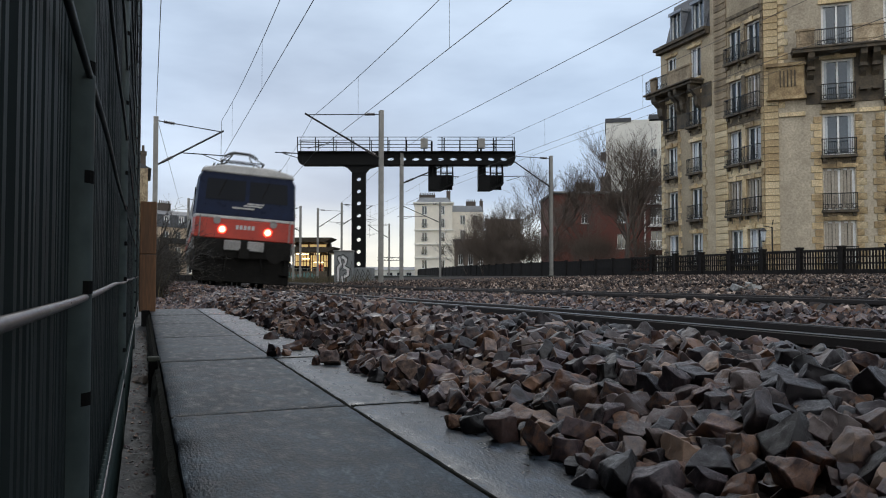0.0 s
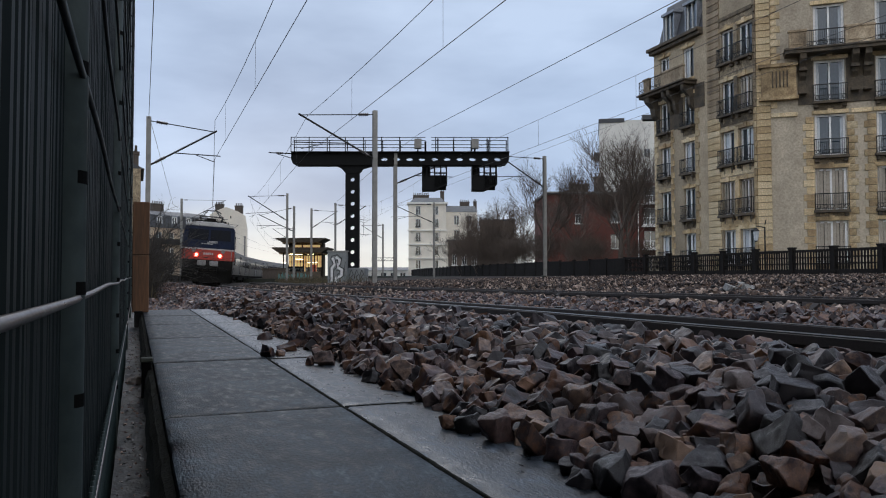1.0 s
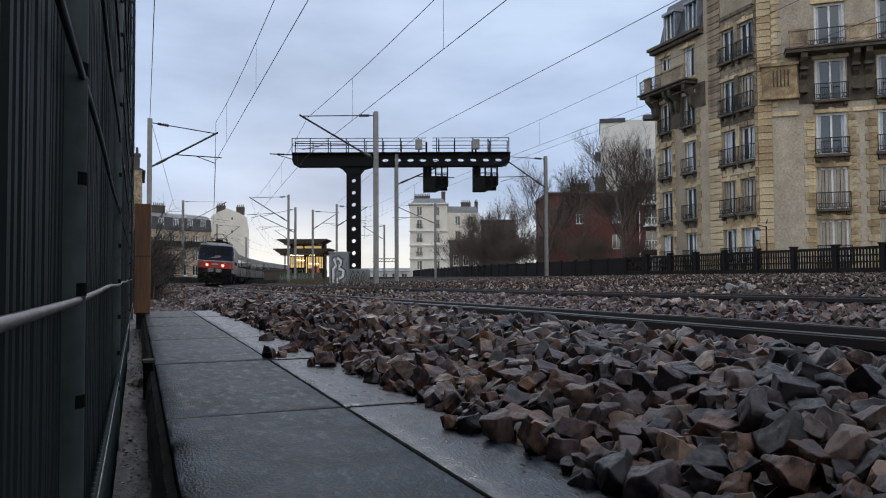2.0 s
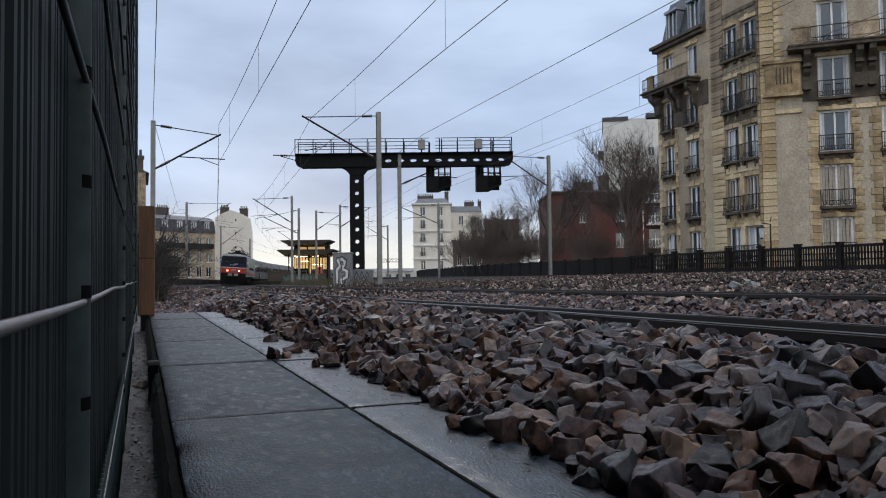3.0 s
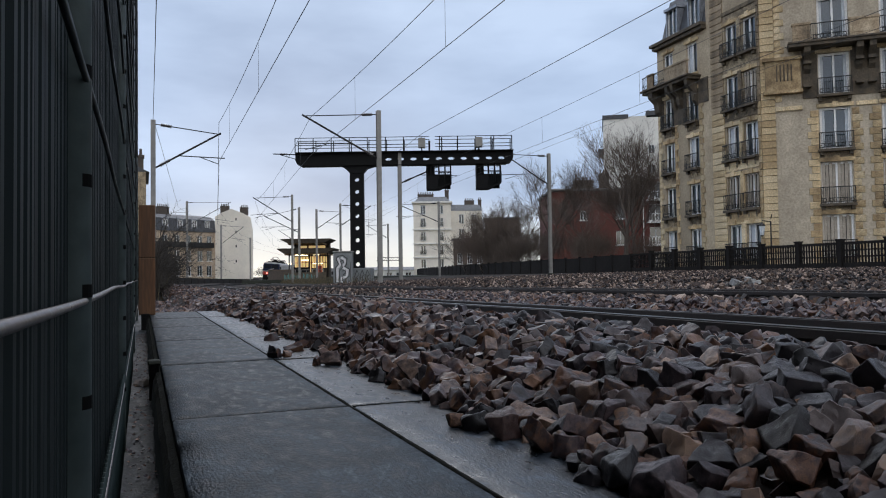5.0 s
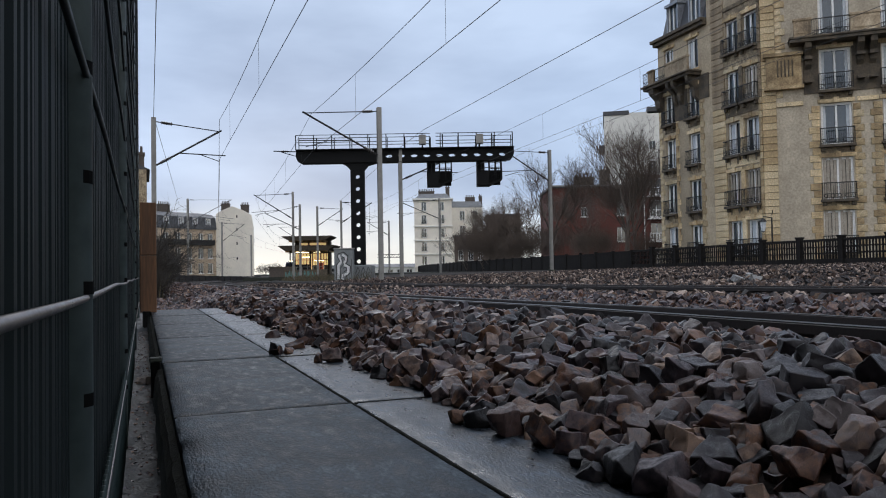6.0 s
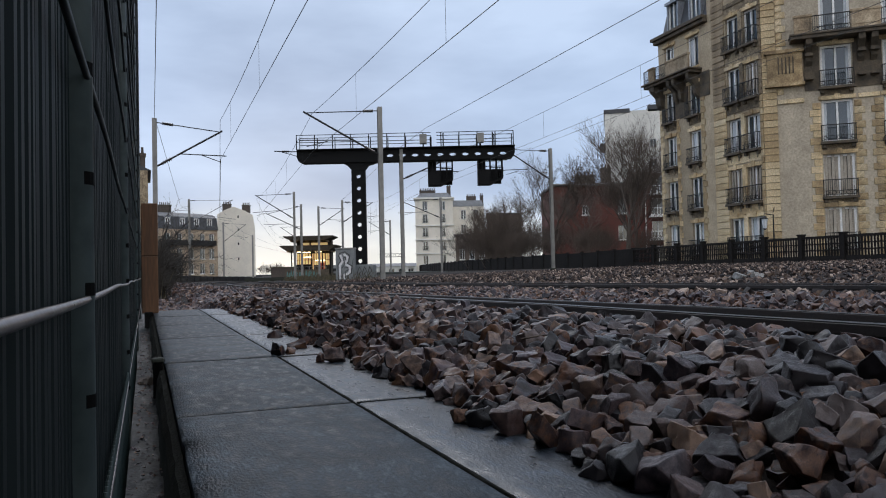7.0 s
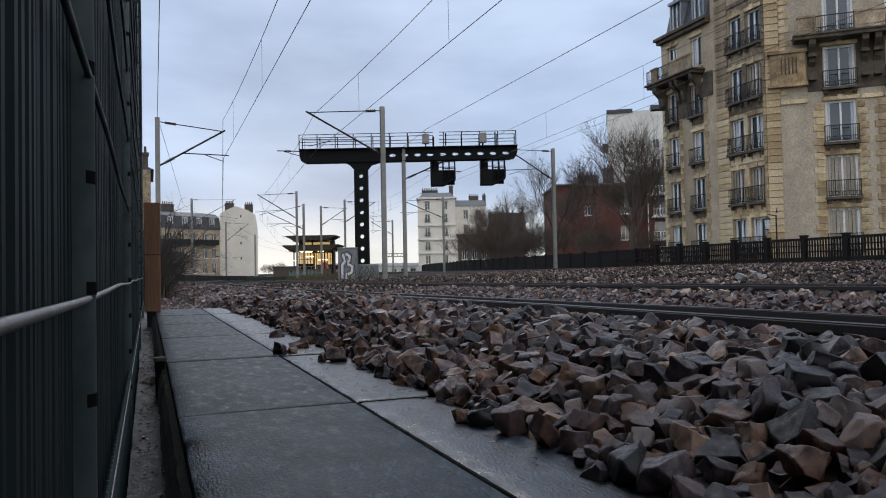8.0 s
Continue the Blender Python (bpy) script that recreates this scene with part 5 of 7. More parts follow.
    local_box("cornice", M_DARKSTONE, b, R, (-0.3, 14, -0.5, 0.4, 18.4, 18.75), bevel=0.02)
    # mansard with dormers
    bm = bmesh.new()
    prism(bm, ((0.35, 16.98), (12, 16.98), (12, 21.2), (3.0, 21.2), (1.25, 20.3)), 0.75, 6.3, L @ Matrix.Rotation(math.pi / 2, 4, "Z") @ Matrix.Diagonal((1, -1, 1, 1)))
    part("roof", bm, M_SLATE, b, "dark slate mansard roof")
    for x in (1.5, 4.0):
        d = local_box("dormer", M_ZINC, b, L, (x, x + 0.12, 0.3, 1.6, 17.0, 19.2), (x + 1.2, x + 1.32, 0.3, 1.6, 17.0, 19.2), (x - 0.1, x + 1.42, 0.2, 1.9, 19.2, 19.4), label="zinc-clad roof dormer")
        local_box("pane", M_GLASS, d, L, (x + 0.12, x + 1.2, 0.5, 0.52, 17.1, 19.2))
        local_box("frame", M_WHITE, d, L, (x + 0.12, x + 0.2, 0.42, 0.5, 17.1, 19.2), (x + 1.12, x + 1.2, 0.42, 0.5, 17.1, 19.2), (x + 0.62, x + 0.7, 0.42, 0.5, 17.1, 19.2))
    # wall lamp
    bm = bmesh.new()
    rod(bm, R @ Vector((0.35, -0.1, 3.3)), R @ Vector((0.35, -0.9, 3.5)), 0.03)
    part("lamp_bracket", bm, M_IRON, b)


build_block()


# ---- concrete fence along the street beyond the tracks ----
def build_street_fence():
    f = thing("concrete_fence", pose(0, 0, 0), "dark weathered concrete fence along the railway, lattice and solid panels", "fence")
    post = mesh_of("post", boxes((-0.13, 0.13, -0.13, 0.13, -0.4, 1.4), (-0.16, 0.16, -0.16, 0.16, 1.4, 1.48)), M_FENCE)
    tall = mesh_of("post", boxes((-0.1, 0.1, -0.1, 0.1, -0.4, 1.36)), M_FENCE)
    bar = mesh_of("baluster", boxes((-0.025, 0.025, -0.035, 0.035, 0.12, 1.2)), M_FENCE)
    rails = mesh_of("rail", boxes((-0.05, 0.05, 0.1, 2.42, 0.05, 0.36), (-0.05, 0.05, 0.1, 2.42, 0.6, 0.67), (-0.05, 0.05, 0.1, 2.42, 0.91, 0.97), (-0.06, 0.06, 0.1, 2.42, 1.2, 1.33)), M_FENCE)
    panel = mesh_of("panel", boxes((-0.04, 0.04, 0.08, 2.44, -0.2, 1.22), (-0.06, 0.0, 0.08, 2.44, 1.16, 1.27), (-0.06, 0.0, 0.08, 2.44, 0.55, 0.63)), M_FENCE)
    s, rnd = -30.0, random.Random(2)
    while s < 190:
        x, y, h = track(s, 27.8)
        x2, y2, _ = track(s + 2.52 / 0.933, 27.8)
        z = ground_z(x, y)
        m = Matrix.Translation((x, y, z)) @ Matrix.Rotation(math.atan2(-(x2 - x), y2 - y), 4, "Z")
        lattice = s < 43
        piece("post", post if lattice else tall, f, m)
        if lattice:
            piece("rail", rails, f, m)
            for i in range(14):
                piece("baluster", bar, f, m @ pose(0, 0.18 + i * 0.167, 0))
        else:
            piece("panel", panel, f, m @ pose(0, 0, rnd.uniform(-0.04, 0.03)))
        s += 2.52 / 0.933
    return f


build_street_fence()
tagged(new("street", mesh_of("street", boxes((31.5, 60, -40, 260, -0.3, 0.13)), M_CONC_DARK)), "dark asphalt street behind the concrete fence", "street", "", "structure")


def build_lantern():
    t = thing("street_lantern", pose(31.9, 31.4, 0.13), "small black street lantern on a post by the fence", "street lamp")
    bm = bmesh.new()
    rod(bm, (0, 0, 0), (0, 0, 2.75), 0.05, 0.035, 8)
    rod(bm, (0, 0, 2.72), (-0.42, 0.2, 2.8), 0.025)
    part("pole", bm, M_IRON, t)
    bm = bmesh.new()
    c = Vector((-0.42, 0.2, 0))
    rod(bm, c + Vector((0, 0, 2.0)), c + Vector((0, 0, 2.5)), 0.1, 0.18, 6)
    part("glass", bm, M_CURTAIN, t, "frosted lantern glass")
    bm = bmesh.new()
    rod(bm, c + Vector((0, 0, 2.5)), c + Vector((0, 0, 2.7)), 0.21, 0.04, 6)
    rod(bm, c + Vector((0, 0, 1.92)), c + Vector((0, 0, 2.0)), 0.05, 0.1, 6)
    part("cap", bm, M_IRON, t)


build_lantern()


# ---- houses ----
def facade(h, m, w, z0, z1, wins, mat, frame=True, thick=0.35, y=0.0):
    bm = bmesh.new()
    wall_with_holes(bm, 0, w, z0, z1, wins, y, y + thick, m)
    wall = part("wall", bm, mat, h)
    for x0, x1, a, b in wins:
        win = local_box("window", M_WHITE, h, m, (x0, x0 + 0.08, y + 0.12, y + 0.2, a, b), (x1 - 0.08, x1, y + 0.12, y + 0.2, a, b), (x0, x1, y + 0.12, y + 0.2, b - 0.08, b), (x0, x1, y + 0.12, y + 0.2, a, a + 0.08), ((x0 + x1) / 2 - 0.04, (x0 + x1) / 2 + 0.04, y + 0.12, y + 0.2, a, b))
        local_box("pane", M_GLASS, win, m, (x0, x1, y + 0.2, y + 0.22, a, b))
        local_box("sill", M_PALE, win, m, (x0 - 0.1, x1 + 0.1, y - 0.12, y + 0.1, a - 0.12, a))
    return wall


def chimney(h, m, x, y, z, w=1.2, d=0.6, tall=1.3, pots=5):
    st = local_box("chimney", M_POT, h, m, (x, x + w, y, y + d, z, z + tall), (x - 0.06, x + w + 0.06, y - 0.06, y + d + 0.06, z + tall - 0.2, z + tall), label="brick chimney stack")
    bm = bmesh.new()
    for i in range(pots):
        p = Vector((x + w * (i + 0.5) / pots, y + d / 2, z + tall))
        rod(bm, m @ p, m @ (p + Vector((0, 0, 0.5))), 0.11, 0.09, 6)
    part("chimney_pots", bm, M_POT, st)


def shell(h, m, w, d, z0, z1, mat):
    local_box("side_wall", mat, h, m, (-0.02, 0.33, 0.36, d, z0, z1 - 0.002), (w - 0.33, w + 0.02, 0.36, d, z0, z1 - 0.002), (0.33, w - 0.33, d - 0.35, d, z0, z1 - 0.002))
    # added black sheet, painted darkness of the rooms inside
    local_box("room_dark_sheet", M_BLACK, h, m, (0.36, w - 0.36, 1.1, 1.2, z0, z1 - 0.1))


def frame_at(x, y, x2, y2, z=0.0):
    """Facade frame: x runs from the first point to the second, y inwards."""
    a = math.atan2(y2 - y, x2 - x)
    return Matrix.Translation((x, y, z)) @ Matrix.Rotation(a, 4, "Z")


def build_white_house():
    h = thing("white_house", pose(0, 0, 0), "tall cream-white rendered house with a zinc roof", "house")
    m = frame_at(57.0, 160.0, 64.9, 156.9)
    wins = [(x, x + 1.15, z, z + 2.0) for z in (1.7, 4.8, 7.9, 11.0, 13.9) for x in (1.6, 5.6)]
    facade(h, m, 8.5, -1, 16.4, wins, M_CREAM)
    shell(h, m, 8.5, 10, -1, 16.4, M_CREAM)
    local_box("cornice", M_PALE, h, m, (-0.2, 8.7, -0.35, 0.0, 10.3, 10.55), (-0.2, 8.7, -0.3, 0, 7.1, 7.3), (-0.2, 8.7, -0.3, 0, 4.0, 4.2), (-0.35, 8.85, -0.5, 10.2, 16.4, 16.75))
    bm = bmesh.new()
    prism(bm, ((0.2, 16.75), (8.4, 16.75), (7.4, 17.8), (1.3, 17.8)), 0.2, 9.8, m)
    part("roof", bm, M_ZINC, h)
    chimney(h, m, 1.0, 1.0, 16.9, 3.6, 0.7, 1.6, 9)
    chimney(h, m, 7.2, 2.0, 16.9, 0.9, 0.7, 2.6, 2)
    for x, z in ((1.6, 4.8), (5.6, 4.8), (1.6, 7.9), (5.6, 7.9), (1.6, 11.0), (5.6, 11.0)):
        iron_railing(h, m, x - 0.1, x + 1.25, z, 0.9, -0.2, 0.2, False)
    h2 = thing("cream_house", pose(0, 0, 0), "lower cream rendered house with tall chimneys", "house")
    m = frame_at(65.6, 160.5, 73.4, 158.5)
    wins = [(x, x + 1.2, z, z + 2.1) for z in (2.2, 5.4, 8.6, 12.0) for x in (2.6, 5.6)]
    facade(h2, m, 8.0, -1, 14.9, wins, M_CREAM)
    shell(h2, m, 8.0, 9, -1, 14.9, M_CREAM)
    bm = bmesh.new()
    prism(bm, ((-0.1, 14.9), (8.1, 14.9), (7.5, 16.3), (0.3, 16.3)), -0.1, 8.9, m)
    part("roof", bm, M_ZINC, h2)
    chimney(h2, m, 4.2, 1.0, 16.0, 2.2, 0.7, 1.4, 5)
    chimney(h2, m, 7.3, 0.3, 14.9, 0.7, 0.7, 2.6, 2)
    b = thing("brown_shed", pose(0, 0, 0), "low brown brick railway building with arched windows and a taller wing", "building")
    m = frame_at(44.4, 113.2, 50.5, 110.6) @ pose(2.6, 0, 0)
    facade(b, m, 5.2, -0.6, 5.8, [(0.6, 1.4, 1.9, 3.6), (2.2, 3.0, 1.9, 3.6), (3.8, 4.6, 1.9, 3.6)], M_BROWN)
    shell(b, m, 5.2, 6, -0.6, 5.8, M_BROWN)
    local_box("roof", M_SLATE, b, m, (-0.3, 5.2, -0.3, 6.3, 5.8, 6.0))
    m = m @ pose(5.3, -0.3, 0)
    facade(b, m, 5.4, -0.6, 9.0, [(0.8, 1.6, 5.2, 6.9), (3.6, 4.4, 5.2, 6.9)], M_BROWN)
    shell(b, m, 5.4, 6, -0.6, 9.0, M_BROWN)
    local_box("roof", M_SLATE, b, m, (-0.2, 5.6, -0.3, 6.3, 9.0, 9.25))


build_white_house()


def build_brick_block():
    h = thing("brick_apartments", pose(0, 0, 0), "dark red brick apartment block with white balconies", "apartment building")
    m = frame_at(48.15, 82.8, 58.8, 78.6)
    facade(h, m, 11.45, -0.3, 10.5, [(8.0, 9.2, 6.9, 8.7), (8.0, 9.2, 3.6, 5.4), (3.5, 4.3, 6.8, 8.0)], M_BRICK)
    shell(h, m, 11.45, 12, -0.3, 10.5, M_BRICK)
    local_box("roof", M_SLATE, h, m, (-0.3, 11.7, -0.35, 12.2, 10.5, 10.75))
    local_box("gutter", M_MAST, h, m, (-0.34, 11.74, -0.46, -0.35, 10.6, 10.78), label="pale gutter along the eaves")
    chimney(h, m, 3.2, 2.0, 10.7, 2.4, 0.8, 1.4, 5)
    chimney(h, m, 6.5, 2.0, 10.7, 1.2, 0.8, 2.3, 3)
    m2 = m @ pose(11.5, -0.6, 0)
    facade(h, m2, 5.0, -0.3, 11.9, [(0.6, 2.2, z, z + 2.1) for z in (0.6, 3.7, 6.6, 9.4)] + [(2.9, 4.3, z, z + 2.1) for z in (0.6, 3.7, 6.6, 9.4)], M_BRICK)
    for z in (3.55, 6.45, 9.25):
        bal = local_box("balcony", M_WHITE, h, m2, (0.2, 4.8, -1.1, 0, z - 0.18, z), label="white balcony slab")
        local_box("balcony_rail", M_WHITE, bal, m2, (0.2, 4.8, -1.1, -1.04, z + 0.9, z + 0.98), *[(0.2 + 0.38 * i, 0.26 + 0.38 * i, -1.1, -1.05, z, z + 0.95) for i in range(13)])
    t = thing("white_tower_block", pose(0, 0, 0), "plain off-white tower block with roof parapets", "tower block")
    m = frame_at(74.2, 109.65, 84.2, 103.0)
    facade(t, m, 12.6, -0.3, 26.6, [(7.4, 8.5, 20.4, 21.9), (7.4, 8.5, 17, 18.5)], M_PALE)
    shell(t, m, 12.6, 12, -0.3, 26.6, M_PALE)
    local_box("roof", M_SLATE, t, m, (-0.15, 4.2, -0.15, 12, 26.6, 27.3), (7.2, 12.8, -0.15, 12, 26.9, 27.7), (-1.0, 0.5, 0.5, 2.0, 20.2, 21.6))
    local_box("parapet", M_PALE, t, m, (4.2, 7.2, 0, 12, 26.6, 26.9))


build_brick_block()


def build_gable_house():
    h = thing("gable_house", pose(0, 0, 0), "cream house with a blank gable and slate mansard roof", "house")
    m = frame_at(13.5, 155.7, 20.4, 153.0)
    bm = bmesh.new()
    prism(bm, ((0, -1), (7.4, -1), (7.4, 9.5), (7.0, 12.1), (5.6, 13.0), (3.2, 13.9), (1.4, 13.2), (0, 12.4)), 0, 0.5, m)
    part("gable", bm, M_CREAM, h, "blank cream gable wall")
    for z in (3.2, 6.2, 9.0, 11.6):
        local_box("vent_window", M_BLACK, h, m, (4.05, 4.3, -0.03, 0.02, z, z + 0.5), label="small dark vent window")
    chimney(h, m, 1.0, 0.2, 12.9, 1.6, 0.8, 1.6, 5)
    chimney(h, m, 4.9, 0.2, 12.6, 1.5, 0.8, 1.6, 4)
    m2 = frame_at(2.6, 148.6, 13.5, 155.68)
    w = 13.0
    wins = [(x, x + 1.2, z, z + 2.0) for z in (0.6, 3.5, 6.4) for x in (1.0, 3.6, 6.2, 8.8, 11.0)]
    facade(h, m2, w, -1, 9.2, wins, M_BEIGE)
    local_box("side_wall", M_BEIGE, h, m2, (-0.02, 0.33, 0.36, 9, -1, 9.19), (0.33, w, 8.6, 9, -1, 9.19))
    # added black sheet standing in for the dark interior
    local_box("room_dark_sheet", M_BLACK, h, m2, (0.36, w - 0.4, 1.1, 1.2, -1, 9.1))
    bm = bmesh.new()
    prism(bm, ((-0.2, 9.2), (9, 9.2), (8, 12.2), (5, 12.8), (1.4, 12.3), (0.2, 11.6)), 0, w, m2 @ Matrix.Rotation(math.pi / 2, 4, "Z") @ Matrix.Diagonal((1, -1, 1, 1)))
    part("roof", bm, M_SLATE, h)
    for x in (1.0, 4.2, 7.4, 10.4):
        d = local_box("dormer", M_ZINC, h, m2, (x, x + 0.12, -0.1, 1.2, 9.5, 11.4), (x + 1.2, x + 1.32, -0.1, 1.2, 9.5, 11.4), (x - 0.1, x + 1.42, -0.2, 1.4, 11.4, 11.6))
        local_box("pane", M_GLASS, d, m2, (x + 0.12, x + 1.2, 0.05, 0.08, 9.5, 11.4))
        local_box("frame", M_WHITE, d, m2, (x + 0.12, x + 0.26, -0.05, 0.05, 9.5, 11.4), (x + 1.06, x + 1.2, -0.05, 0.05, 9.5, 11.4), (x + 0.58, x + 0.74, -0.05, 0.05, 9.5, 11.4), (x + 0.12, x + 1.2, -0.05, 0.05, 11.2, 11.4))
    local_box("balcony", M_IRON, h, m2, (-0.3, w - 1, -1.0, 0.0, 6.1, 6.25), (-0.3, w - 1, -1.0, -0.95, 6.25, 7.1))
    chimney(h, m2, 2.2, 3.0, 12.2, 2.4, 0.8, 1.8, 6)
    e = thing("stone_house", pose(0, 0, 0), "brown stone house end beside the railway fence", "house")
    m = frame_at(-9, 60, 0.25, 60)
    facade(e, m, 9.25, -0.5, 8.2, [(6.0, 7.0, 5.0, 6.8), (6.0, 7.0, 1.6, 3.4)], M_APRON)
    shell(e, m, 9.25, 8, -0.5, 8.2, M_APRON)
    bm = bmesh.new()
    prism(bm, ((-0.3, 8.2), (9.5, 8.2), (4.6, 10.6)), 0, 8, m)
    part("roof", bm, M_SLATE, e)
    chimney(e, m, 8.3, 0.2, 8.2, 0.8, 0.7, 1.3, 2)


build_gable_house()

# ---- station platform ----
M_LAMP = glow("warm_lamp_tube", (1.0, 0.8, 0.45), 6.0)
M_HALL = glow("lit_glazing", (1.0, 0.66, 0.28), 0.45)
M_SOFFIT = soften(material("varnished_board_soffit", ((0.3, (0.16, 0.1, 0.045)), (0.7, (0.3, 0.2, 0.1))), 3, 0.7, 0, 0.1, 20, stretch=(1, 6, 1)), 0.2)
M_FASCIA = soften(material("dark_canopy_edge", ((0.3, (0.03, 0.025, 0.018)), (0.7, (0.075, 0.062, 0.045))), 3, 0.8, 0, 0.1, 20), 0.15)
M_VEST = material("orange_red_panel", ((0.3, (0.42, 0.06, 0.025)), (0.7, (0.55, 0.1, 0.04))), 4, 0.6, 0, 0.05, 20)


def build_station():
    t = thing("station_pavilion", pose(22.6, 109.3, -0.75, 0, 0, -21.65), "two-tier dark canopy station pavilion with warm lights", "station")
    for name, x0, x1, z, rise, y0, y1 in (("upper_canopy", -3.1, 3.1, 5.75, 0.62, -2.4, 3), ("lower_canopy", -3.5, 3.6, 4.25, 0.75, -3, 3.5)):
        bm = bmesh.new()
        prism(bm, ((x0 + 0.5, z), (x1 - 0.5, z), (x1 + 0.45, z + rise - 0.12), (x1 + 0.45, z + rise), (x0 - 0.45, z + rise), (x0 - 0.45, z + rise - 0.12)), y0, y1)
        roof = part(name, bm, M_FASCIA, t)
        part("soffit", boxes((x0 + 0.55, x1 - 0.55, y0 + 0.1, y1 - 0.1, z - 0.05, z - 0.004)), M_SOFFIT, roof, "warm varnished board soffit")
        for k in range(7):
            x = x0 + 0.6 + (x1 - x0 - 1.2) * k / 6
            part("joist", boxes((x - 0.05, x + 0.05, y0 + 0.1, y1 - 0.1, z - 0.2, z - 0.054)), M_SOFFIT, roof)
    part("hall", boxes((-2.3, 2.8, 1.0, 3, 0.4, 5.75)), M_FASCIA, t)
    for k in range(6):
        x0 = -2.2 + 0.84 * k
        win = part("window", boxes((x0, x0 + 0.7, 0.94, 1.0, 1.5 + 0.7 * (k % 2), 3.9)), M_HALL, t, "lit window")
        part("glazing_bar", boxes((x0 + 0.31, x0 + 0.37, 0.88, 0.936, 1.5 + 0.7 * (k % 2), 3.9), (x0, x0 + 0.7, 0.88, 0.936, 2.95, 3.02)), M_BLACK, win)
    for k in range(3):
        x0 = -1.5 + 1.35 * k
        part("clerestory_window", boxes((x0, x0 + 1.1, 0.94, 1.0, 5.02, 5.5)), M_HALL, t, "lit clerestory window")
    for x in (-2.4, -1.0, 0.5, 2.0, 3.1):
        bm = bmesh.new()
        rod(bm, (x, -2.2, 0.4), (x, -2.2, 4.25), 0.09, n=8)
        part("column", bm, M_BLACK, t)
    for x0, x1, y, z in ((-1.4, 0.2, -2.0, 3.95), (-2.7, -2.0, -1.4, 2.75), (0.9, 2.3, -1.6, 2.8), (-1.9, -0.8, -0.6, 4.05), (0.7, 1.6, -0.4, 4.05), (-0.9, 0.3, -1.0, 3.3)):
        part("light_tube", boxes((x0, x1, y, y + 0.1, z, z + 0.09)), M_LAMP, t, "glowing warm light tube")
    part("kiosk", boxes((-1.9, 0.2, -1.4, -0.4, 0.4, 2.2), (-1.95, 0.25, -1.45, -0.35, 2.2, 2.3)), M_BLACK, t, "dark kiosk front")
    part("ticket_machine", boxes((0.6, 1.1, -1.2, -0.7, 0.4, 2.1)), M_FASCIA, t, "dark ticket machine", bevel=0.03)
    part("notice_panel", boxes((1.5, 2.2, -1.5, -1.42, 0.9, 2.5)), M_VEST, t, "orange-red notice panel")
    for x in (1.5, 2.2):
        part("panel_leg", boxes((x - 0.04, x + 0.04, -1.5, -1.42, 0.4, 0.9)), M_BLACK, t)
    for k in range(8):
        part("platform_railing", boxes((-3.0 + 0.8 * k, -2.95 + 0.8 * k, -2.9, -2.85, 0.5, 1.9)), M_MAST, t)
    part("platform_handrail", boxes((-3.0, 2.65, -2.9, -2.85, 1.9, 1.95)), M_MAST, t)
    part("platform", boxes((-9, 5.5, -3, 6, -0.3, 0.55)), M_CONC_DARK, t)
    wall = part("platform_wall", boxes((-3.1, 3.0, -3.3, -3.05, -0.2, 1.55)), M_DARKSTONE, t, "low wall covered in graffiti")
    bm = bmesh.new()
    rnd = random.Random(9)
    x = -2.9
    while x < 1.4:
        a, b, c = rnd.uniform(0.35, 0.6), rnd.uniform(1.1, 1.45), rnd.uniform(0.1, 0.4)
        scribble(bm, [(x, a), (x + 0.08, b), (x + c, b - 0.25), (x + 0.12, 0.85), (x + 0.2 + c, a), (x + 0.3 + c, b - 0.1)], rnd.uniform(0.07, 0.12), pose(0, -3.31, 0))
        x += 0.55 + rnd.uniform(0, 0.2)
    part("graffiti", bm, M_TEAL, wall)
    s = thing("equipment_hut", pose(18.4, 107.8, -0.6, 0, 0, -21.65), "low brown equipment hut on the platform end", "hut")
    part("body", boxes((-1.9, 1.6, 0, 2, 0, 1.7)), M_POT, s)
    part("roof", boxes((-2.0, 1.7, -0.1, 2.1, 1.7, 1.85)), M_DARKSTONE, s)
    w = thing("boundary_wall", pose(0, 0, 0), "long dark low wall beside the line", "wall")
    for i in range(16):
        x, y, hd = track(60 + i * 6, -4.2)
        ob = part("wall_panel", boxes((-0.12, 0.12, 0, 6.03, -1.2, 0.75)), M_FENCE, w)
        ob.matrix_basis = Matrix.Translation((x, y, fall(60 + i * 6))) @ Matrix.Rotation(-hd, 4, "Z")


build_station()


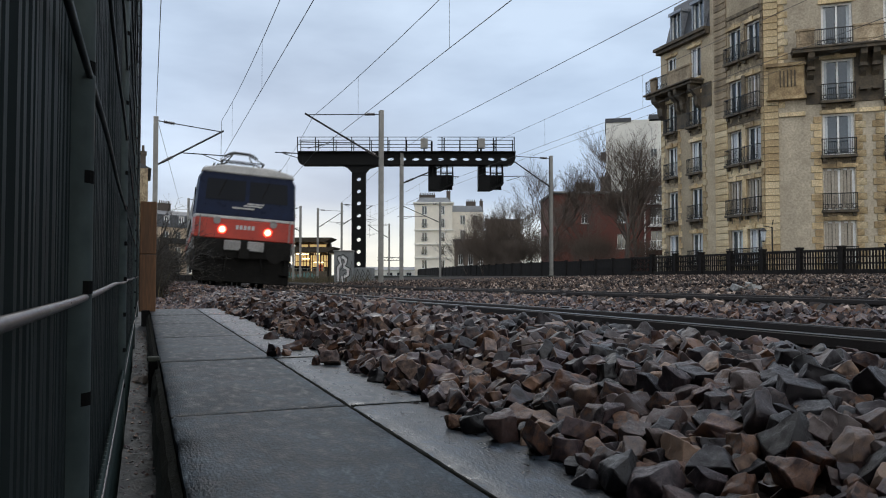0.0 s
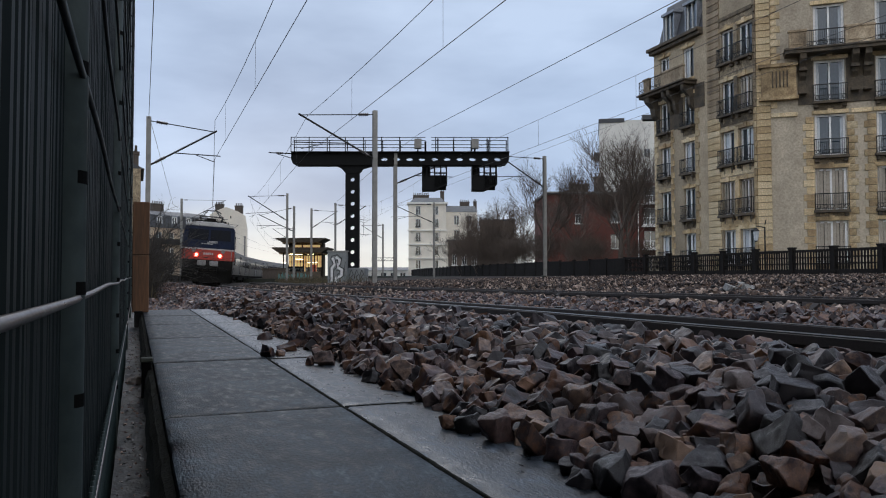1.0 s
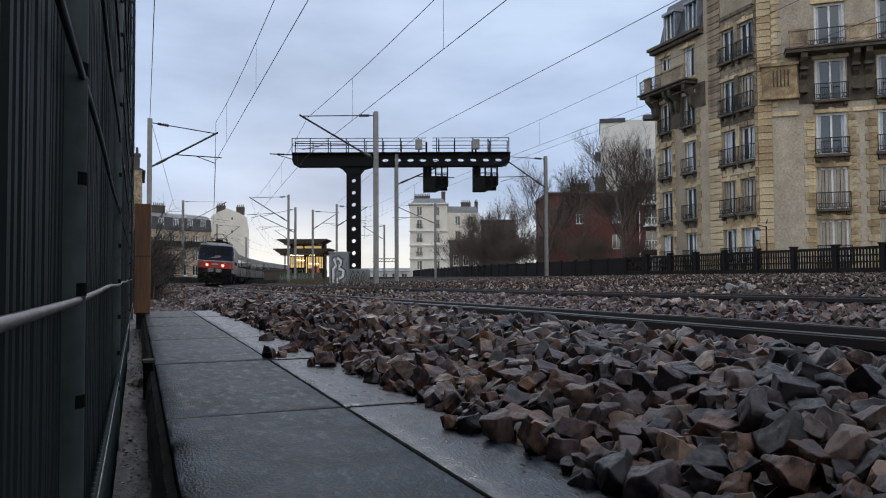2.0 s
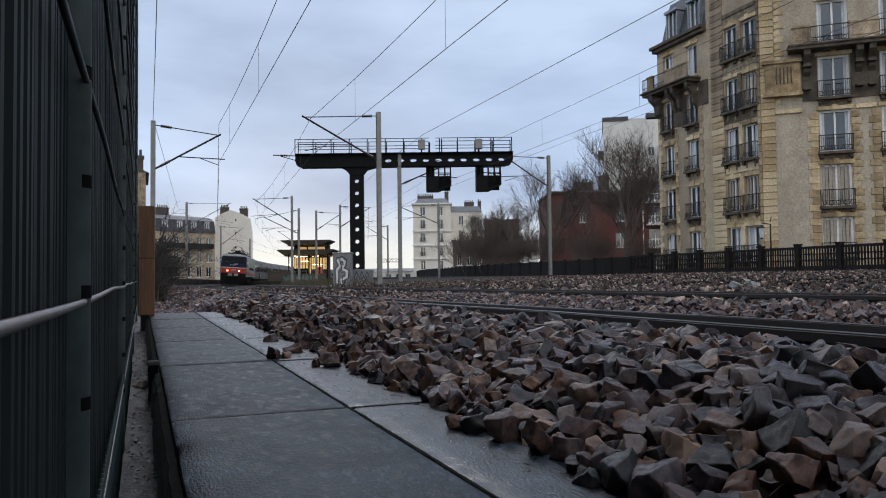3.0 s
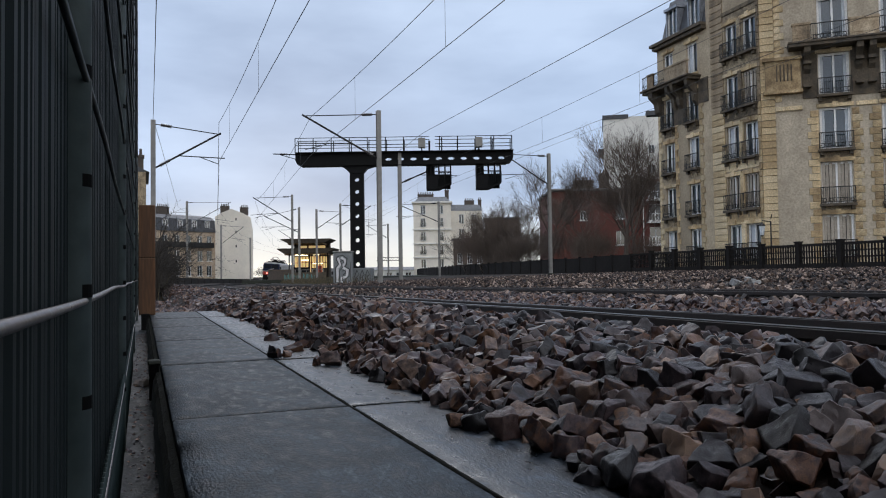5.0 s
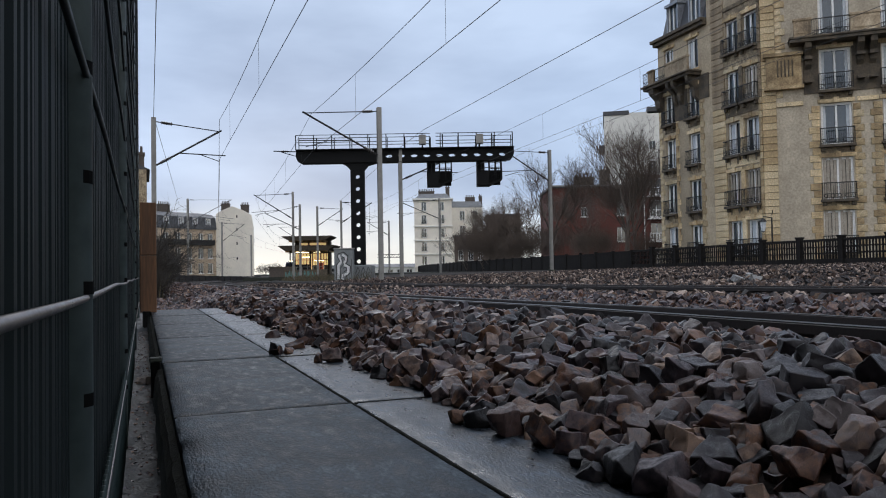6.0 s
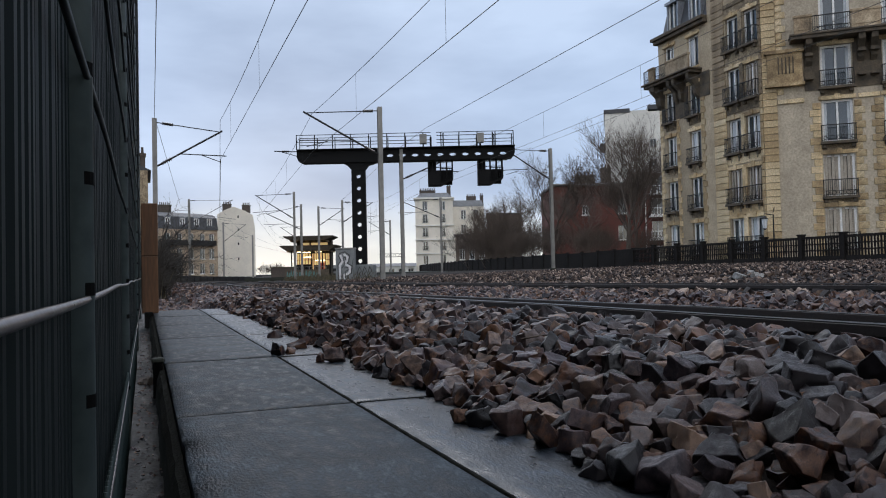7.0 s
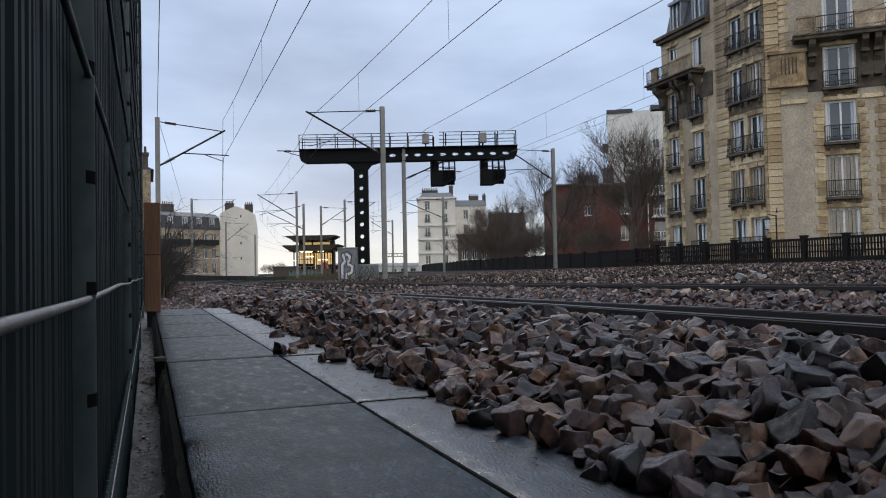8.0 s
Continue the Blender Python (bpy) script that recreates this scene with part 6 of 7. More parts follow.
def build_portal():
    t = thing("portal_gantry", pose(53.9, 168.5, -1.0, 0, 0, -17.5), "small dark lattice portal gantry far along the line", "gantry")
    for x in (-2.5, 2.5):
        part("post", boxes((x - 0.12, x + 0.12, -0.12, 0.12, 0, 5.4)), M_FENCE, t)
    for z in (4.6, 5.3):
        part("chord", boxes((-3.0, 3.0, -0.08, 0.08, z, z + 0.12)), M_FENCE, t)
    for i in range(8):
        bm = bmesh.new()
        x = -2.8 + 0.7 * i
        rod(bm, (x, 0, 4.7), (x + 0.35 if i % 2 else x + 0.7, 0, 5.35), 0.05, n=4)
        part("brace", bm, M_FENCE, t)
    w = thing("goods_shed", pose(0, 0, 0), "long low pale goods shed far behind the gantry", "shed")
    m = frame_at(51.5, 182.5, 66.0, 177.0, -0.8)
    facade(w, m, 15.4, -0.4, 2.3, [(1.0 + 2.4 * i, 2.4 + 2.4 * i, 0.7, 1.7) for i in range(6)], M_PALE)
    shell(w, m, 15.4, 8, -0.4, 2.3, M_PALE)
    bm = bmesh.new()
    prism(bm, ((-0.3, 2.3), (8.3, 2.3), (4.0, 3.1)), -0.3, 15.7, m @ Matrix.Rotation(math.pi / 2, 4, "Z") @ Matrix.Diagonal((1, -1, 1, 1)))
    part("roof", bm, M_SLATE, w)


build_portal()


# ---- bare trees and shrubs ----
def branch(bm, twigs, p, d, length, r, depth, rnd, spread, fine, thin):
    n = 3 if depth > 1 else 2
    q, dd = p, d
    for i in range(n):
        dd = (dd + Vector((rnd.gauss(0, 0.13), rnd.gauss(0, 0.13), rnd.gauss(0.06, 0.1)))).normalized()
        e = q + dd * length / n
        rod(bm if depth > 2 else twigs, q, e, r * (1 - 0.3 * i / n), r * (1 - 0.3 * (i + 1) / n), 5 if depth > 3 else 3, False)
        q = e
        if depth > 0 and (i > 0 or depth < 4):
            for _ in range(1 if i < n - 1 else (fine if depth >= 4 or depth == 1 else 2)):
                ax = Vector((rnd.gauss(0, 1), rnd.gauss(0, 1), rnd.gauss(0, 0.6))).normalized()
                nd = (dd + ax * spread * rnd.uniform(0.6, 1.2)).normalized()
                branch(bm, twigs, q, (nd + Vector((0, 0, 0.1))).normalized(), length * rnd.uniform(0.6, 0.82), max(r * 0.55, thin), depth - 1, rnd, spread, fine, thin)


def bare_tree(name, x, y, z, height, seed, label, category="tree", depth=5, spread=0.66, stems=1, fine=2, bark=M_BARK):
    rnd = random.Random(seed)
    t = thing(name, pose(x, y, z), label, category, "bare trees" if category == "tree" else "bare shrubs")
    wood, twigs = bmesh.new(), bmesh.new()
    for i in range(stems):
        d = Vector((rnd.gauss(0, 0.05 if stems == 1 else 0.45), rnd.gauss(0, 0.05 if stems == 1 else 0.45), 1)).normalized()
        branch(wood, twigs, Vector((rnd.uniform(-0.3, 0.3) * (stems > 1), rnd.uniform(-0.3, 0.3) * (stems > 1), -0.2)), d, height * 0.33, height * 0.014 if stems == 1 else 0.016, depth, rnd, spread, fine, 0.0045 if bark is M_THORN else 0.006)
    part("trunk", wood, bark, t)
    part("crown", twigs, bark, t, "crown of fine bare twigs")
    return t


first = bare_tree("bare_tree", 39.4, 55.4, 0.1, 13.0, 5, "tall bare winter tree behind the fence", depth=6, fine=3)
second = bare_tree("bare_tree", 37.6, 65.5, 0.1, 11.0, 9, "bare winter tree with a wide twiggy crown", depth=6, spread=0.7, fine=3)
for ob, x, y, s, a in ((first, 42.5, 60.5, 0.85, 80), (second, 36.8, 70.5, 0.78, 130), (second, 43.8, 68.0, 0.8, 200), (first, 37.5, 78, 0.62, 250), (second, 46.0, 63.0, 0.9, 300), (first, 40.0, 85, 0.62, 20), (second, 47.5, 57.5, 0.82, 45), (first, 41.6, 57.2, 0.78, 150)):
    c = copy_thing(ob, pose(x, y, 0.1, 0, 0, a) @ Matrix.Scale(s, 4))
    c.scale = (s, s, s)
bush = bare_tree("bare_shrub", 35.5, 74.0, 0.1, 6.0, 21, "dense bare shrub behind the dark fence", "shrub", 4, 0.5, 17, 2)
for x, y, s, a in ((38.2, 80, 1.0, 40), (36.2, 67.5, 0.85, 100), (39.5, 60.5, 0.8, 160), (43.5, 72, 1.05, 220), (42.5, 57.0, 0.72, 280), (41.5, 63.5, 0.85, 10), (35.9, 69.0, 0.8, 130), (37.4, 74.0, 0.95, 200), (38.6, 69.5, 0.85, 330), (36.7, 83.0, 1.1, 95), (35.4, 75.5, 1.2, 15), (37.2, 78.0, 1.25, 65), (38.8, 73.0, 1.15, 285)):
    c = copy_thing(bush, pose(x, y, 0.1, 0, 0, a))
    c.scale = (s, s, s)
scrub = bare_tree("bare_shrub", -0.55, 17.5, -0.25, 1.6, 33, "tangled dead shrub beside the mesh fence", "shrub", 4, 0.8, 13, 2, M_THORN)
for x, y, s, a in ((-0.9, 22, 1.5, 60), (-0.75, 28, 1.8, 120), (-0.4, 34.0, 1.6, 90), (-0.4, 42, 2.0, 30), (0.1, 13.0, 0.5, 210), (-0.1, 20.5, 1.15, 250), (0.0, 25.0, 1.35, 190), (-0.25, 15.2, 0.8, 320)):
    c = copy_thing(scrub, pose(x, y, -0.25, 0, 0, a))
    c.scale = (s, s, s)
for x, y, s, a in ((0.1, 12.0, 0.65, 300), (0.12, 14.5, 0.85, 15), (0.22, 16.5, 0.95, 45), (0.3, 19.0, 1.05, 75), (0.36, 21.5, 1.1, 110), (0.42, 24.0, 1.25, 140), (0.5, 27, 1.3, 170), (0.55, 30.0, 1.4, 200)):
    c = copy_thing(scrub, pose(x, y, -0.25, 0, 0, a))
    c.scale = (0.3 * s, 0.3 * s, s)
for x, y, s, a in ((27.5, 190, 0.7, 0), (32, 200, 0.8, 70), (26, 215, 0.8, 150)):
    c = copy_thing(bush, pose(x, y, -0.8, 0, 0, a))
    c.scale = (s, s, s)


def build_bramble(x, y, z, seed, canes, lean):
    """Arching bare canes with short side twigs, rooted along the fence foot."""
    rnd = random.Random(seed)
    t = thing("bramble", pose(x, y, z), "dark arching bare bramble canes beside the ballast", "shrub", "brambles")
    twigs = bmesh.new()
    for _ in range(canes):
        bm = bmesh.new()
        p = Vector((rnd.uniform(-0.35, 0.2), rnd.uniform(-0.6, 0.6), 0))
        d = Vector((rnd.gauss(lean, 0.3), rnd.gauss(0, 0.25), rnd.uniform(0.8, 1.3))).normalized()
        r, droop = rnd.uniform(0.01, 0.02), rnd.uniform(0.02, 0.2)
        path = [(p, r)]
        for k in range(rnd.randint(6, 9)):
            q = p + d * 0.21
            path.append((q, r * 0.88))
            for _ in range(3):
                e = (d + Vector((rnd.gauss(0, 0.8), rnd.gauss(0, 0.8), rnd.gauss(0.1, 0.6)))).normalized()
                m = q + e * rnd.uniform(0.08, 0.24)
                rod(twigs, q, m, r * 0.5, r * 0.35, 3, False)
                g = (e + Vector((rnd.gauss(0, 0.6), rnd.gauss(0, 0.6), rnd.gauss(0, 0.5)))).normalized()
                rod(twigs, m, m + g * rnd.uniform(0.06, 0.16), r * 0.35, r * 0.2, 3, False)
            d = (d + Vector((rnd.gauss(0.03, 0.1), rnd.gauss(0, 0.1), -droop + rnd.gauss(0, 0.08)))).normalized()
            p, r = q, r * 0.88
        rings = [[bm.verts.new(c + Vector((a * w, b * w, 0))) for a, b in ((1, 0), (0, 1), (-1, 0), (0, -1))] for c, w in path]
        for u, v in zip(rings, rings[1:]):
            for i in range(4):
                bm.faces.new((u[i], u[(i + 1) % 4], v[(i + 1) % 4], v[i]))
        part("cane", bm, M_THORN, t)
    tagged(part("twig_spray", twigs, M_THORN, t, "fine bare side twigs"), kind="stuff")


build_bramble(-0.02, 17.0, -0.2, 51, 20, 0.5)
build_bramble(0.15, 19.5, -0.2, 52, 20, 0.5)
build_bramble(-0.2, 13.6, -0.2, 53, 9, 0.05)
build_bramble(0.05, 15.4, -0.2, 54, 16, 0.3)
build_bramble(0.0, 21.5, -0.2, 55, 20, 0.4)
build_bramble(-0.1, 24.5, -0.2, 56, 20, 0.4)
build_bramble(0.35, 18.0, -0.2, 57, 14, 0.2)


def build_weeds():
    rnd = random.Random(12)
    bm = bmesh.new()
    for _ in range(1500):
        s, u = rnd.uniform(38, 100), rnd.uniform(6.0, 8.5)
        if rnd.random() < 0.4:
            s, u = rnd.uniform(12, 60), rnd.uniform(-4.2, -2.6)
        x, y, _ = track(s, u)
        z = ground_z(x, y)
        for _ in range(3):
            d = Vector((rnd.gauss(0, 0.25), rnd.gauss(0, 0.25), 1)) * rnd.uniform(0.15, 0.5)
            p = Vector((x + rnd.gauss(0, 0.1), y + rnd.gauss(0, 0.1), z - 0.02))
            rod(bm, p, p + d, 0.012, 0.003, 3, False)
    tagged(new("dry_weeds", mesh_of("dry_weeds", bm, M_SCRUB)), "dry brown weeds along the ballast edge", "weeds", "", "stuff")


build_weeds()


# ---- the departing train ----
M_BLUE = material("dark_blue_paint", ((0.3, (0.004, 0.0075, 0.022)), (0.7, (0.008, 0.0145, 0.04))), 3, 0.35, 0, 0.02, 30)
soften(M_BLUE, 0.12)
M_RED = material("red_paint", ((0.3, (0.25, 0.018, 0.009)), (0.7, (0.36, 0.032, 0.015))), 3, 0.4, 0, 0.02, 30)
M_LGREY = material("dirty_light_grey_paint", grey(0.2, 0.32, (1, 0.98, 0.95)), 2, 0.5, 0, 0.05, 20, stain=0.3)
M_ROOFW = material("pale_roof_paint", grey(0.36, 0.52, (1, 0.99, 0.97)), 2, 0.5, 0, 0.05, 20, stain=0.2)
M_STEELCAR = material("ribbed_stainless_side", grey(0.13, 0.22, (1.05, 1, 0.92)), 3, 0.6, 0.0, 0.1, 20, stain=0.15)
soften(M_STEELCAR, 0.2)
soften(M_LGREY, 0.25)
M_COACHROOF = soften(material("sooty_coach_roof", grey(0.09, 0.16, (1.02, 1, 0.95)), 2, 0.75, 0, 0.05, 20, stain=0.3), 0.15)
M_DIRT = material("underframe_grime", grey(0.006, 0.015, (1.05, 1, 0.92)), 4, 0.85, 0, 0.2, 20)
soften(M_DIRT, 0.1)
M_TAIL = glow("red_tail_lamp", (1.0, 0.06, 0.03), 7.0)
M_TAILCORE = glow("tail_lamp_core", (1.0, 0.3, 0.22), 8.0)
M_CARGLASS = bpy.data.materials.new("tinted_car_glass")
M_CARGLASS.use_nodes = True
cb = M_CARGLASS.node_tree.nodes["Principled BSDF"]
cb.inputs["Base Color"].default_value = (0.006, 0.007, 0.01, 1)
cb.inputs["Roughness"].default_value = 0.08
cb.inputs["Specular IOR Level"].default_value = 0.12


def disc(bm, x, z, r, y0, y1, n=14):
    rod(bm, (x, y0, z), (x, y1, z), r, n=n)


def bogie(parent, y, name="bogie"):
    b = part(name, boxes((-1.15, -1.0, y - 1.9, y + 1.9, 0.45, 0.85), (1.0, 1.15, y - 1.9, y + 1.9, 0.45, 0.85), (-1.0, 1.0, y - 0.4, y + 0.4, 0.5, 0.95)), M_DIRT, parent, "grimy bogie frame")
    for dy in (-1.3, 1.3):
        bm = bmesh.new()
        for sx in (-1, 1):
            rod(bm, (sx * 0.7, y + dy, 0.5), (sx * 0.84, y + dy, 0.5), 0.5, n=18)
        rod(bm, (-0.8, y + dy, 0.5), (0.8, y + dy, 0.5), 0.09, n=8)
        part("wheelset", bm, M_DIRT, b)
    return b


def pantograph(parent, y, top, w=0.82):
    """Diamond pantograph on four insulators, its collector head at that height."""
    p = part("pantograph", boxes((-0.9, 0.9, y - 0.95, y - 0.85, 4.0, 4.06), (-0.9, 0.9, y + 0.85, y + 0.95, 4.0, 4.06), (-0.75, -0.67, y - 0.9, y + 0.9, 4.0, 4.05), (0.67, 0.75, y - 0.9, y + 0.9, 4.0, 4.05)), M_CABLE, parent, "black diamond pantograph")
    knee = 4.06 + (top - 4.06) * 0.45
    for sx in (-1, 1):
        for dy in (-1, 1):
            bm = bmesh.new()
            rod(bm, (sx * 0.6, y + dy * 0.3, 4.05), (sx * 0.72, y + dy * 1.15, knee), 0.035)
            part("lower_arm", bm, M_CABLE, p)
            bm = bmesh.new()
            rod(bm, (sx * 0.72, y + dy * 1.15, knee), (sx * 0.5 * w, y + dy * 0.12, top - 0.05), 0.024)
            part("upper_arm", bm, M_CABLE, p)
    for dy in (-1, 1):
        bm = bmesh.new()
        rod(bm, (-0.76, y + dy * 1.15, knee), (0.76, y + dy * 1.15, knee), 0.024)
        part("knee_bar", bm, M_CABLE, p)
        bm = bmesh.new()
        rings = []
        for k in range(9):
            x = w * (k / 4 - 1)
            z = top - 0.16 * max(0.0, abs(x) / w - 0.6) / 0.4
            rings.append([bm.verts.new((x, y + dy * 0.16 + a, z + b)) for a, b in ((-0.03, 0), (0.03, 0), (0.03, 0.045), (-0.03, 0.045))])
        for a, b in zip(rings, rings[1:]):
            for i in range(4):
                bm.faces.new((a[i], a[(i + 1) % 4], b[(i + 1) % 4], b[i]))
        bm.faces.new(rings[0][::-1])
        bm.faces.new(rings[-1])
        part("collector_bow", bm, M_CABLE, p)
    part("spring_box", boxes((-0.5, 0.5, y - 0.5, y + 0.5, 3.84, 4.22), (-0.3, 0.3, y - 0.25, y + 0.25, 4.22, 4.4)), M_DIRT, p)
    bm = bmesh.new()
    for a, b in ((-0.85, -0.5), (-0.5, 0.5), (0.5, 0.85)):
        rod(bm, (a, y - 0.6, 4.3 if abs(a) > 0.8 else 4.46), (b, y - 0.6, 4.3 if abs(b) > 0.8 else 4.46), 0.028)
    part("guard_horn", bm, M_CABLE, p)
    for x, dy in ((-0.8, -0.9), (-0.8, 0.9), (0.8, -0.9), (0.8, 0.9)):
        bm = bmesh.new()
        ribbed(bm, Vector((x, y + dy, 3.7)), Vector((0, 0, 1)), 3, 0.1, 0.11, 0.06)
        part("roof_insulator", bm, M_INSUL, p)


def build_loco():
    L = thing("electric_locomotive", pose(0, 0, 0), "blue, red and grey electric locomotive with red tail lamps lit", "locomotive")
    side = ((-1.49, 1.1), (1.49, 1.1), (1.49, 2.3), (1.44, 3.38), (1.3, 3.6), (-1.3, 3.6), (-1.44, 3.38), (-1.49, 2.3))
    bm = bmesh.new()
    prism(bm, side, 0.35, 14.55)
    part("body", bm, M_LGREY, L, "grey body side", bevel=0.03)
    for y0, y1, yf in ((0.0, 0.35, 0), (14.55, 14.9, 1)):
        for name, mat, za, zb, lab in (("cab_lower", M_RED, 1.5, 2.12, "red lower cab front"), ("cab_stripe", M_ROOFW, 2.12, 2.22, "white waist stripe"), ("cab_upper", M_BLUE, 2.22, 3.62, "dark blue upper cab front")):
            bm = bmesh.new()
            def half(z):
                return 1.5 if z <= 2.3 else (1.5 - (z - 2.3) * 0.05 if z <= 3.4 else 1.445 - (z - 3.4) * 0.5)
            zs = [za] + [z for z in (3.4,) if za < z < zb] + [zb]
            ring = [(-half(z), z) for z in zs[::-1]] + [(half(z), z) for z in zs]
            prism(bm, ring[::1], y0, y1)
            # front corners swept back, upper part raked
            for v in bm.verts:
                outer = (v.co.y < 0.01) if not yf else (v.co.y > 14.89)
                if outer:
                    k = -1 if yf else 1
                    v.co.y += k * max(0.0, v.co.z - 2.3) * 0.12
                    v.co.x *= 0.955
            part(name, bm, mat, L, lab, bevel=0.02)
    # windscreens, standing a little proud
    for x0, x1 in ((-1.2, -0.06), (0.06, 1.2)):
        bm = bmesh.new()
        a, c = 2.72, 3.38
        vs = [bm.verts.new(v) for v in ((x0, (a - 2.3) * 0.12 - 0.012, a), (x1, (a - 2.3) * 0.12 - 0.012, a), (x1 * 0.97, (c - 2.3) * 0.12 - 0.012, c), (x0 * 0.97, (c - 2.3) * 0.12 - 0.012, c))]
        ws = [bm.verts.new(v.co + Vector((0, 0.02, 0))) for v in vs]
        bm.faces.new(vs)
        for i in range(4):
            bm.faces.new((vs[i], ws[i], ws[(i + 1) % 4], vs[(i + 1) % 4]))
        part("windscreen", bm, M_CARGLASS, L, "dark windscreen")
        bm = bmesh.new()
        cx = (x0 + x1) / 2
        rod(bm, (cx, (c - 2.3) * 0.12 - 0.04, c), (cx - 0.2, 0.05, 2.85), 0.012)
        part("wiper", bm, M_DIRT, L)
    # roof
    bm = bmesh.new()
    prism(bm, ((-1.38, 3.58), (1.38, 3.58), (1.3, 3.72), (0.7, 3.86), (-0.7, 3.86), (-1.3, 3.72)), 0.1, 14.8)
    part("roof", bm, M_ROOFW, L, "pale curved roof", bevel=0.03)
    part("roof_gear", boxes((-0.9, 0.9, 1.4, 2.4, 3.76, 4.05), (-0.7, 0.7, 6.2, 8.6, 3.76, 4.0), (-1.05, -0.9, 2.5, 12, 3.72, 3.9), (0.9, 1.05, 2.5, 12, 3.72, 3.9), (-1.0, 1.0, 1.0, 1.15, 3.74, 3.86)), M_DIRT, L, "dark roof equipment")
    pantograph(L, 4.2, 4.9, 0.6)
    pantograph(L, 11.8, 4.55)
    for sx in (-1, 1):
        bm = bmesh.new()
        rod(bm, (sx * 0.45, 0.2, 3.62), (sx * 0.45, 0.6, 3.62), 0.09, 0.05, 8)
        part("horn", bm, M_DIRT, L)
        bm = bmesh.new()
        rod(bm, (sx * 1.0, 0.9, 3.6), (sx * 1.0, 0.9, 3.98), 0.03)
        part("aerial", bm, M_DIRT, L)
        # lamps
        bm = bmesh.new()
        disc(bm, sx * 0.7, 1.78, 0.125, -0.05, 0.02)
        lamp = part("tail_lamp", bm, M_TAIL, L, "lit red tail lamp")
        bm = bmesh.new()
        disc(bm, sx * 0.7, 1.78, 0.085, -0.062, -0.05)
        part("lamp_core", bm, M_TAILCORE, lamp)
        bm = bmesh.new()
        disc(bm, sx * 0.82, 2.05, 0.11, -0.03, 0.02)
        part("headlamp", bm, M_LGREY, L, "unlit white headlamp")
        # buffers
        bm = bmesh.new()
        disc(bm, sx * 0.87, 1.05, 0.12, -0.5, 0.1, 12)
        disc(bm, sx * 0.87, 1.05, 0.26, -0.56, -0.5, 18)
        part("buffer", bm, M_DIRT, L, "black round buffer")
        part("buffer_panel", boxes((sx * 0.34 - 0.24, sx * 0.34 + 0.24, -0.06, -0.005, 1.14, 1.46)), M_LGREY, L, "pale grey buffer beam panel", bevel=0.02)
        part("step", boxes((sx * 1.25 - 0.15, sx * 1.25 + 0.15, -0.1, 0.3, 0.45, 0.5), (sx * 1.25 - 0.02, sx * 1.25 + 0.02, 0.0, 0.05, 0.45, 1.1)), M_DIRT, L)
        bm = bmesh.new()
        rod(bm, (sx * 1.3, -0.06, 1.5), (sx * 1.3, -0.06, 2.2), 0.018)
        part("grab_rail", bm, M_LGREY, L)
        part("side_stripe", boxes((sx * 1.505 - 0.012, sx * 1.505 + 0.012, 0.4, 14.5, 1.42, 1.62)), M_RED, L, "red side stripe")
        for i in range(4):
            part("side_grille", boxes((sx * 1.495 - 0.02, sx * 1.495 + 0.02, 4.0 + i * 1.8, 5.4 + i * 1.8, 2.0, 2.3)), M_DIRT, L, "dark side grille")
        part("cab_window", boxes((sx * 1.48 - 0.02, sx * 1.48 + 0.02, 0.7, 1.5, 2.5, 3.1)), M_CARGLASS, L)
        part("side_cab_panel", boxes((sx * 1.485 - 0.025, sx * 1.485 + 0.025, 0.36, 2.2, 2.3, 2.48)), M_BLUE, L)
    part("buffer_beam", boxes((-1.4, 1.4, 0.0, 0.4, 0.9, 1.5)), M_DIRT, L, "dark grimy buffer beam", bevel=0.03)
    bm = bmesh.new()
    box(bm, -0.14, 0.14, -0.35, 0.05, 0.9, 1.2)
    rod(bm, (-0.5, -0.15, 1.0), (-0.55, -0.12, 0.5), 0.035)
    rod(bm, (0.5, -0.15, 1.0), (0.55, -0.12, 0.5), 0.035)
    part("coupling", bm, M_DIRT, L, "hook coupling and hoses")
    part("plough", boxes((-1.4, 1.4, 0.1, 0.2, 0.14, 0.92)), M_DIRT, L, bevel=0.02)
    part("underframe", boxes((-1.3, 1.3, 0.3, 14.6, 0.85, 1.12), (-1.2, 1.2, 5.5, 9.4, 0.35, 0.9)), M_DIRT, L)
    # operator's mark and running number as plain bars
    bm = bmesh.new()
    for x0, x1, z in ((-0.42, 0.22, 2.47), (-0.1, 0.45, 2.56), (0.0, 0.5, 2.63)):
        y = (z - 2.3) * 0.12 - 0.018
        box(bm, x0, x1, y, y + 0.012, z, z + 0.045)
    part("emblem", bm, M_ROOFW, L, "white sloping bars")
    part("number_bar", boxes(*[(-0.27 + 0.115 * i, -0.19 + 0.115 * i, -0.012, 0.0, 1.82, 1.95) for i in range(5)]), M_ROOFW, L, "pale bars in place of a number")
    bogie(L, 3.0)
    bogie(L, 11.9)
    # full body width; the lamps stay where they are
    for o in L.children:
        if not o.name.startswith(("tail_lamp", "bogie", "pantograph")):
            o.data.transform(Matrix.Diagonal((1.06, 1, 1, 1)))
    return L


